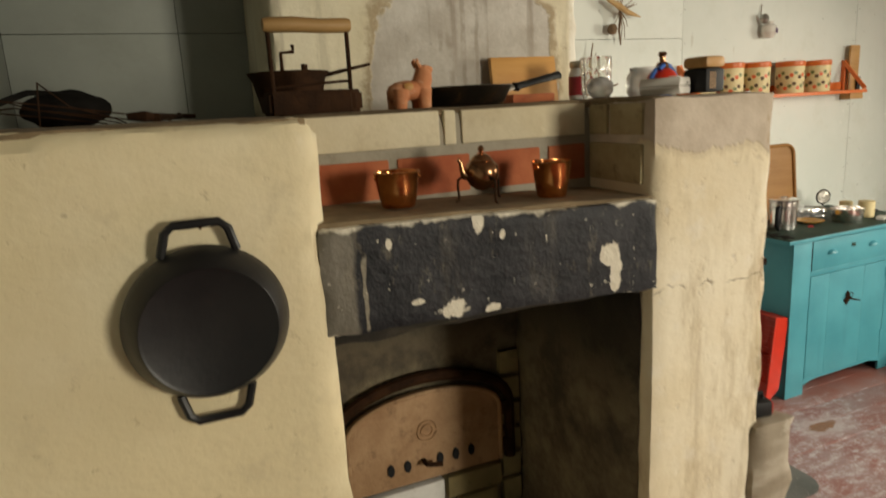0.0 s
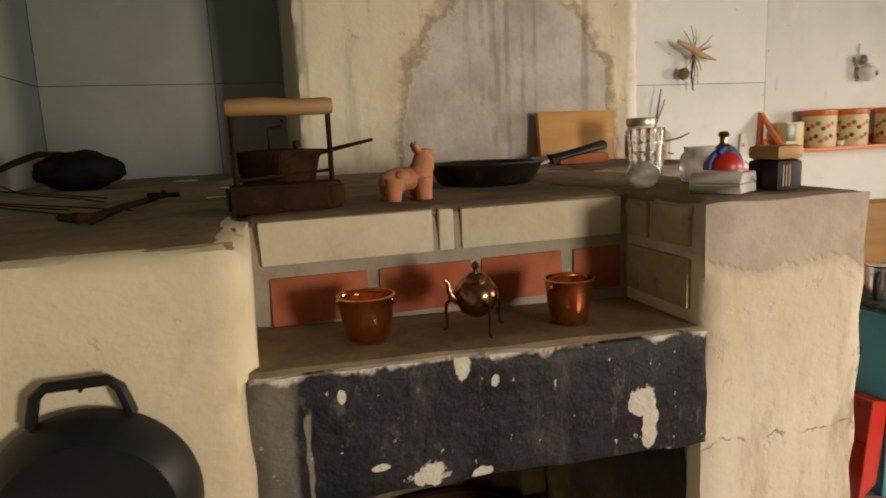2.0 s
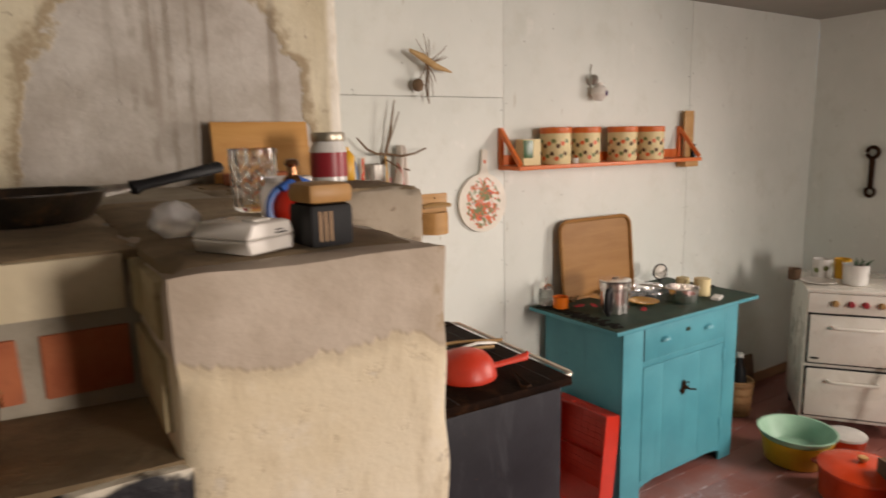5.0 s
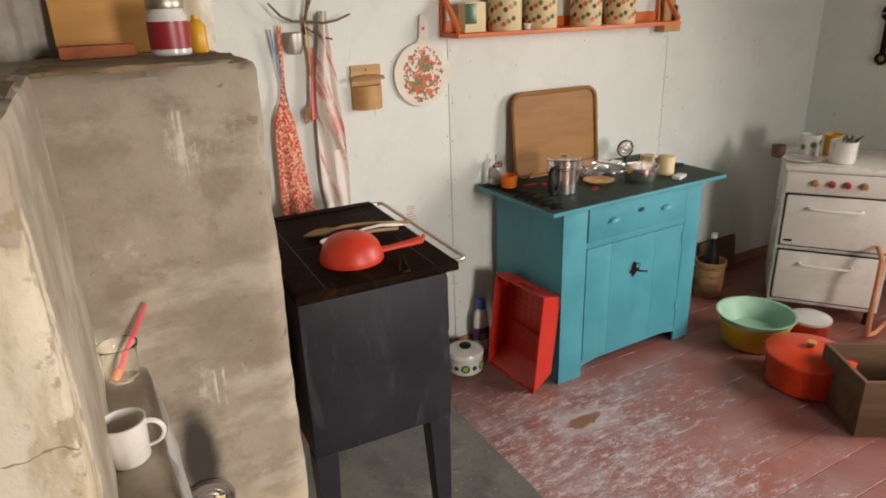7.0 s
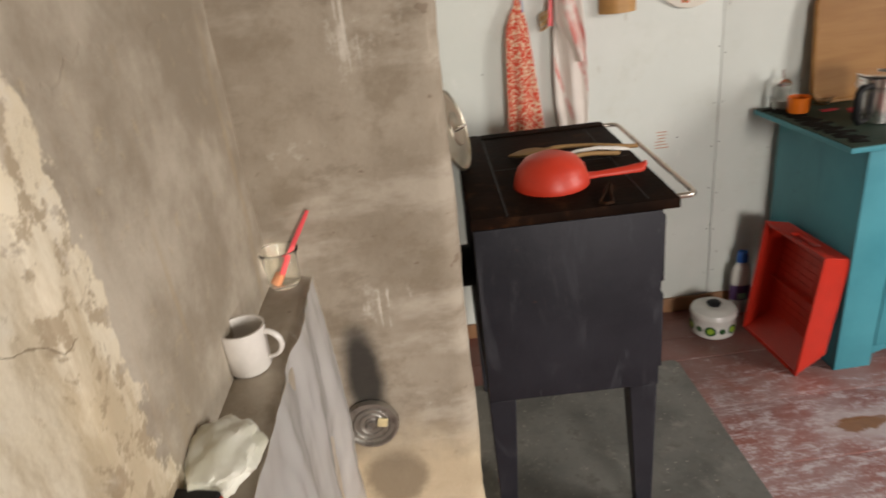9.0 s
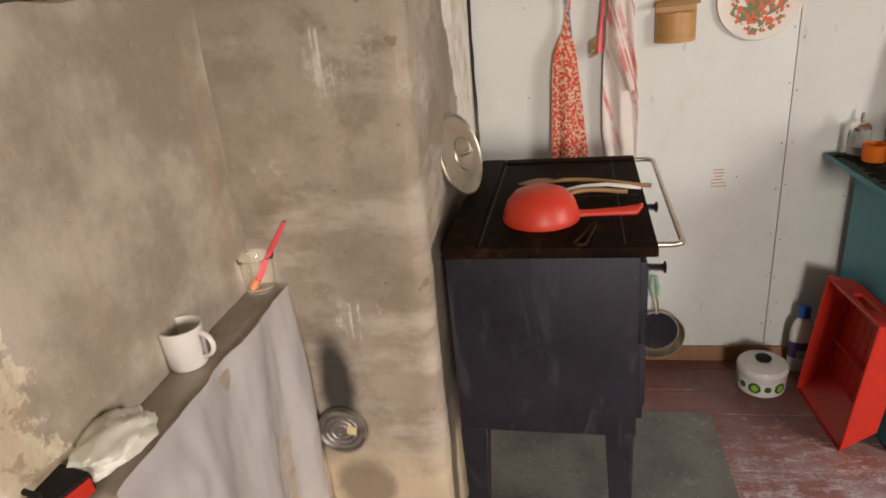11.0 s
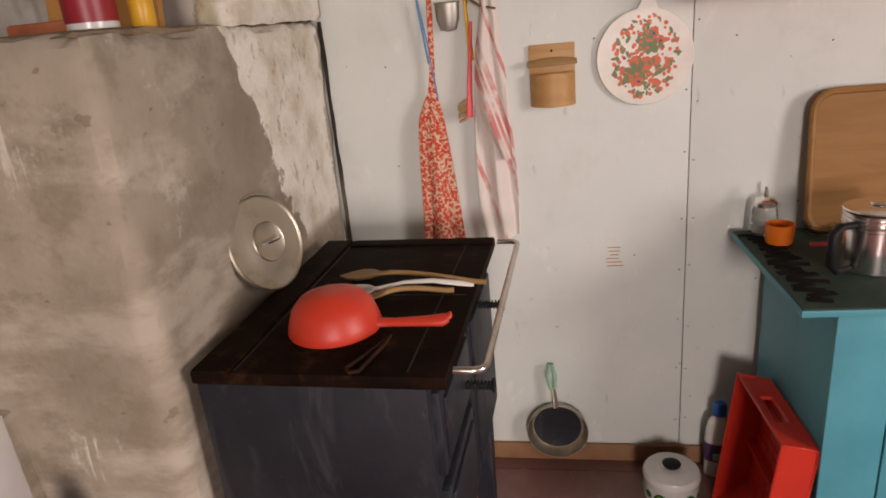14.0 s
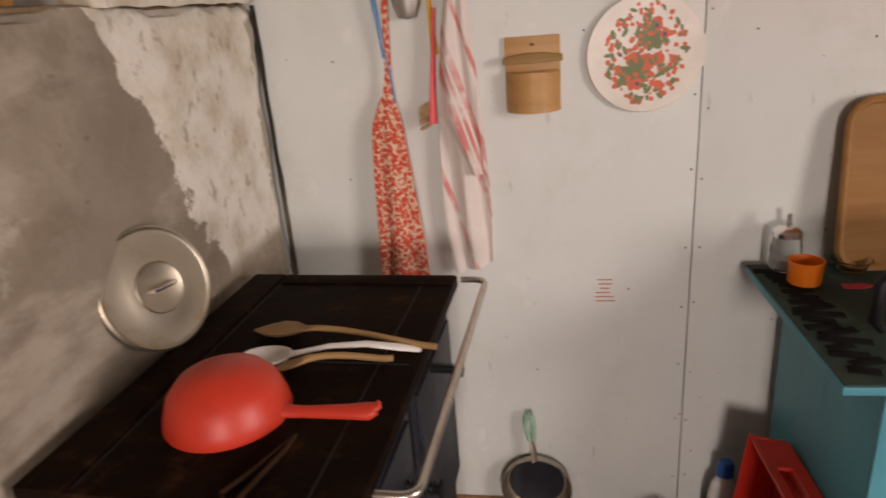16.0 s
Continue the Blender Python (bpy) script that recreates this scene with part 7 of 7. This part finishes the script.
def percolator():
    o = thing("coffee_percolator", (0.325, -0.315, CUP), "stainless steel coffee pot with a ridged lid and dark handle", "coffee pot")
    o.scale = (1.13, 1.13, 1.0)
    part("body", turned([(0, 0), (0.050, 0), (0.053, 0.003), (0.053, 0.094), (0.0555, 0.097), (0.0555, 0.101), (0.053, 0.104), (0, 0.104)], 44), STEEL, o)
    ridges = []
    for k in range(3):
        z = 0.105 + 0.0095 * k
        ridges += [(0.0535, z), (0.0575, z + 0.002), (0.0575, z + 0.006), (0.0535, z + 0.0085)]
    part("ridged_collar", turned([(0, 0.105)] + ridges + [(0, 0.134)], 44), STEEL, o)
    lid = part("lid", turned([(0.056, 0.134), (0.0585, 0.136), (0.057, 0.139), (0.030, 0.143), (0, 0.1445)], 44), STEEL, o)
    part("knob", turned([(0.010, 0.1435), (0.014, 0.146), (0.012, 0.149), (0, 0.150)], 18), STEEL, lid)
    part("handle", bar([(-0.046, -0.028, 0.110), (-0.078, -0.044, 0.112), (-0.090, -0.050, 0.100), (-0.090, -0.050, 0.030), (-0.078, -0.044, 0.012), (-0.048, -0.028, 0.014)], [0.007, 0.009, 0.010, 0.010, 0.008, 0.006], 10), BLACK, o, "dark bakelite handle")
    part("spout", bar([(0.046, 0.018, 0.072), (0.064, 0.026, 0.094), (0.070, 0.029, 0.102)], [0.012, 0.009, 0.007], 12), STEEL, o)


def foil_parcel(place, turn, ln, label):
    o = thing("foil_parcel", place, label, "foil", "foil parcels on the cupboard", turn)
    bm = bmesh.new()
    bmesh.ops.create_cube(bm, size=1, matrix=Matrix.Diagonal((ln, 0.065, 0.042, 1)))
    bmesh.ops.subdivide_edges(bm, edges=list(bm.edges), cuts=9, use_grid_fill=True)
    for v in bm.verts:
        p = v.co * 46 + Vector((turn, 0, 0))
        v.co += Vector((noise.noise(p), noise.noise(p + Vector((7, 0, 0))), noise.noise(p + Vector((0, 7, 0))))) * 0.008
        v.co.z = max(v.co.z, -0.021) + 0.021
    part("body", finish_flat(bm), FOIL, o)


def finish_flat(bm):
    bmesh.ops.triangulate(bm, faces=list(bm.faces))
    return bm


def cupboard_top():
    serving_tray(), sugar_shaker(), orange_cup(), percolator()
    foil_parcel((0.620, -0.125, CUP), 6, 0.21, "crumpled aluminium foil parcel on the cupboard")
    foil_parcel((0.640, -0.190, CUP), -4, 0.20, "crumpled aluminium foil parcel on the cupboard")
    o = thing("glass_bowl", (0.305, -0.075, CUP), "small glass dish with a pale rim", "dish")
    part("body", turned([(0, 0), (0.026, 0), (0.036, 0.020), (0.040, 0.024), (0.036, 0.025), (0.024, 0.006), (0, 0.005)], 26), GLASS, o)
    o = thing("yellow_saucer", (0.530, -0.295, CUP), "flat yellow plastic saucer on the cupboard", "saucer")
    part("body", turned([(0, 0), (0.035, 0), (0.058, 0.009), (0.064, 0.013), (0.060, 0.014), (0.036, 0.004), (0, 0.003)], 36), YELLOWP, o)
    o = thing("steel_saucepan", (0.690, -0.370, CUP), "open stainless steel saucepan", "saucepan")
    part("body", turned([(0, 0), (0.062, 0), (0.066, 0.005), (0.068, 0.060), (0.071, 0.062), (0.067, 0.062), (0.064, 0.007), (0, 0.005)], 40), STEEL, o)
    part("handle", bar([(-0.045, 0.05, 0.055), (-0.09, 0.10, 0.064), (-0.12, 0.135, 0.066)], [0.005, 0.005, 0.004], 8, False, 0.5), STEEL, o)
    o = thing("wire_strainer", (0.800, -0.16, CUP), "round wire strainer standing on edge", "strainer", turn=-20)
    part("rim", bar(arc((0, 0, 0.082), 0.036, 0, 345, 24), 0.003, 8), BLACK, o)
    part("mesh", turned([(0.035, 0), (0.030, 0.003), (0.026, 0.0015), (0.018, 0.004), (0.013, 0.002), (0.006, 0.005), (0, 0.005), (0, 0.0), (0.034, -0.001)], 28, pose(0, 0, 0.082, 90, 0, 0)), TIN, o)
    part("foot", bar([(0, 0, 0.047), (0, 0, 0.0)], 0.004, 8), BLACK, o)
    for k, (x, y, rr, hh) in enumerate(((0.848, -0.250, 0.030, 0.062), (0.852, -0.350, 0.036, 0.075))):
        o = thing("beige_tin", (x, y, CUP), "small beige tin standing on the cupboard", "tin", "tins on the cupboard")
        part("body", turned([(0, 0), (rr, 0), (rr, hh), (rr * 0.9, hh + 0.002), (0, hh)], 24), PAPER, o)
    o = thing("table_knife", (0.945, -0.27, CUP), "table knife with a black handle", "knife", turn=-14)
    part("blade", boxed(-0.10, 0.0, -0.008, 0.008, 0, 0.003, 0.001), STEEL, o)
    part("handle", boxed(0.0, 0.085, -0.009, 0.009, 0, 0.010, 0.003), BLACK, o)
    o = thing("white_packet", (0.845, -0.435, CUP), "small white paper packet", "packet", turn=20)
    part("body", boxed(-0.04, 0.03, -0.018, 0.018, 0, 0.014, 0.003), WHITE, o)
    for k, (x, y) in enumerate(((0.285, -0.16), (0.455, -0.36), (0.335, -0.19))):
        o = thing("red_cloth_scrap", (x, y, CUP - 0.0005), "small scrap of bright red cloth", "cloth", "cloth scraps on the cupboard", turn=30 * k)
        part("scrap", prism([(-0.032, -0.010), (-0.010, -0.015), (0.018, -0.009), (0.029, 0.003), (0.010, 0.012), (-0.012, 0.007), (-0.027, 0.010)], 0.0022, pose(0, 0, 0.0024, -90, 0, 0)), SCRAP, o)
    o = thing("steel_cover", (0.47, -0.10, CUP), "steel pot lid lying behind the coffee pot", "lid")
    part("disc", turned([(0.058, 0), (0.058, 0.004), (0.03, 0.012), (0, 0.014), (0, 0.0)], 32), STEEL, o)
    part("knob", turned([(0.006, 0.013), (0.012, 0.022), (0.010, 0.030), (0, 0.031)], 14), BLACK, o)


cupboard_top()


# ---- on the cooker ----
def cooker_top():
    z = 0.7365
    o = thing("white_cooking_pot", (1.70, -0.60, z), "white enamel pot with a dark plant in it", "pot")
    o.scale = (0.74, 0.74, 0.95)
    part("body", turned([(0, 0), (0.068, 0), (0.074, 0.006), (0.076, 0.10), (0.080, 0.105), (0.073, 0.105), (0.070, 0.01), (0, 0.008)], 32), WHITE, o)
    rnd = random.Random(5)
    for i in range(9):
        a, r = rnd.uniform(0, 6.28), rnd.uniform(0.0, 0.05)
        part("leaf", bar([(r * math.cos(a), r * math.sin(a), 0.07), (r * 1.4 * math.cos(a), r * 1.4 * math.sin(a), 0.115), (r * 2 * math.cos(a + 0.4), r * 2 * math.sin(a + 0.4), 0.132)], [0.002, 0.011, 0.002], 6, False, 0.3), DKGREEN, o)
    o = thing("printed_mug", (1.72, -0.43, z), "white mug printed with green leaves", "mug")
    part("body", turned([(0, 0), (0.042, 0), (0.045, 0.10), (0.042, 0.10), (0.039, 0.006), (0, 0.005)], 28), WHITE, o)
    for i in range(6):
        part("printed_leaf", turned([(0, 0), (0.014, 0), (0.014, 0.0006), (0, 0.0006)], 8, pose(0.0438 * math.cos(i), 0.0438 * math.sin(i), 0.045 + 0.012 * (i % 3), 0, 90, math.degrees(i))), LEAFGREEN, o)
    o = thing("dark_cup", (1.59, -0.36, z), "small dark brown cup on the cooker", "cup")
    part("body", turned([(0, 0), (0.028, 0), (0.032, 0.055), (0.028, 0.055), (0.025, 0.005), (0, 0.004)], 22), DARKWOOD, o)
    o = thing("yellow_flower_cup", (1.80, -0.49, z), "yellow ceramic cup behind the pot", "cup")
    part("body", turned([(0, 0), (0.036, 0), (0.040, 0.10), (0.037, 0.10), (0.033, 0.006), (0, 0.005)], 24), YELLOWP, o)
    o = thing("cream_plate", (1.61, -0.47, z), "flat cream plate on the cooker", "plate")
    part("body", turned([(0, 0), (0.05, 0), (0.085, 0.008), (0.082, 0.010), (0.05, 0.003), (0, 0.003)], 32), CERAM, o)


cooker_top()

# ---- things on the back of the block ----
o = thing("olive_pouch", (-1.02, -0.075, CT + 0.003), "olive green cloth pouch lying by the wall", "pouch")
bm = bmesh.new()
bmesh.ops.create_icosphere(bm, subdivisions=3, radius=1, matrix=Matrix.Diagonal((0.05, 0.028, 0.018, 1)))
for v in bm.verts:
    v.co *= 1 + 0.2 * noise.noise(v.co * 40)
    v.co.z = max(v.co.z, -0.017) + 0.017
part("body", bm, LEAFGREEN, o)
o = thing("blue_bottle_cap", (-1.055, -0.13, CT + 0.003), "blue plastic tube lying on the block", "tube", turn=20)
part("body", bar([(-0.04, 0, 0.012), (0.03, 0, 0.012), (0.04, 0, 0.012)], [0.011, 0.011, 0.006], 12), BLUE, o)

# ---- faint writing pencilled on the wall ----
o = tagged(new("pencil_marks"), "faint brown pencil marks on the wall", "marks")
rnd = random.Random(8)
for k in range(6):
    part("mark", boxed(-0.215 + rnd.uniform(0, 0.012), -0.172 + rnd.uniform(-0.012, 0.006), -0.0012, -0.0004, 0.655 + 0.011 * k, 0.6575 + 0.011 * k), TERRA, o)

# ---- floor boards ----
floor = bpy.data.objects["floor"]
rnd = random.Random(1)
W = 0.127
protos = []
for k in range(3):
    bm = boxed(LEFT + 0.001, RIGHT - 0.001, 0.0009, W - 0.0009, -0.0235, 0.0, 0.0022)
    bmesh.ops.subdivide_edges(bm, edges=[e for e in bm.edges if abs(e.verts[0].co.x - e.verts[1].co.x) > 1], cuts=24)
    for v in bm.verts:
        if v.co.z > -0.01:
            v.co.z += 0.0013 * noise.noise(Vector((v.co.x * 1.3, v.co.y * 3, k * 5.0)))
    me = bpy.data.meshes.new("plank")
    bm.to_mesh(me)
    bm.free()
    me.materials.append(PLANK)
    protos.append(me)
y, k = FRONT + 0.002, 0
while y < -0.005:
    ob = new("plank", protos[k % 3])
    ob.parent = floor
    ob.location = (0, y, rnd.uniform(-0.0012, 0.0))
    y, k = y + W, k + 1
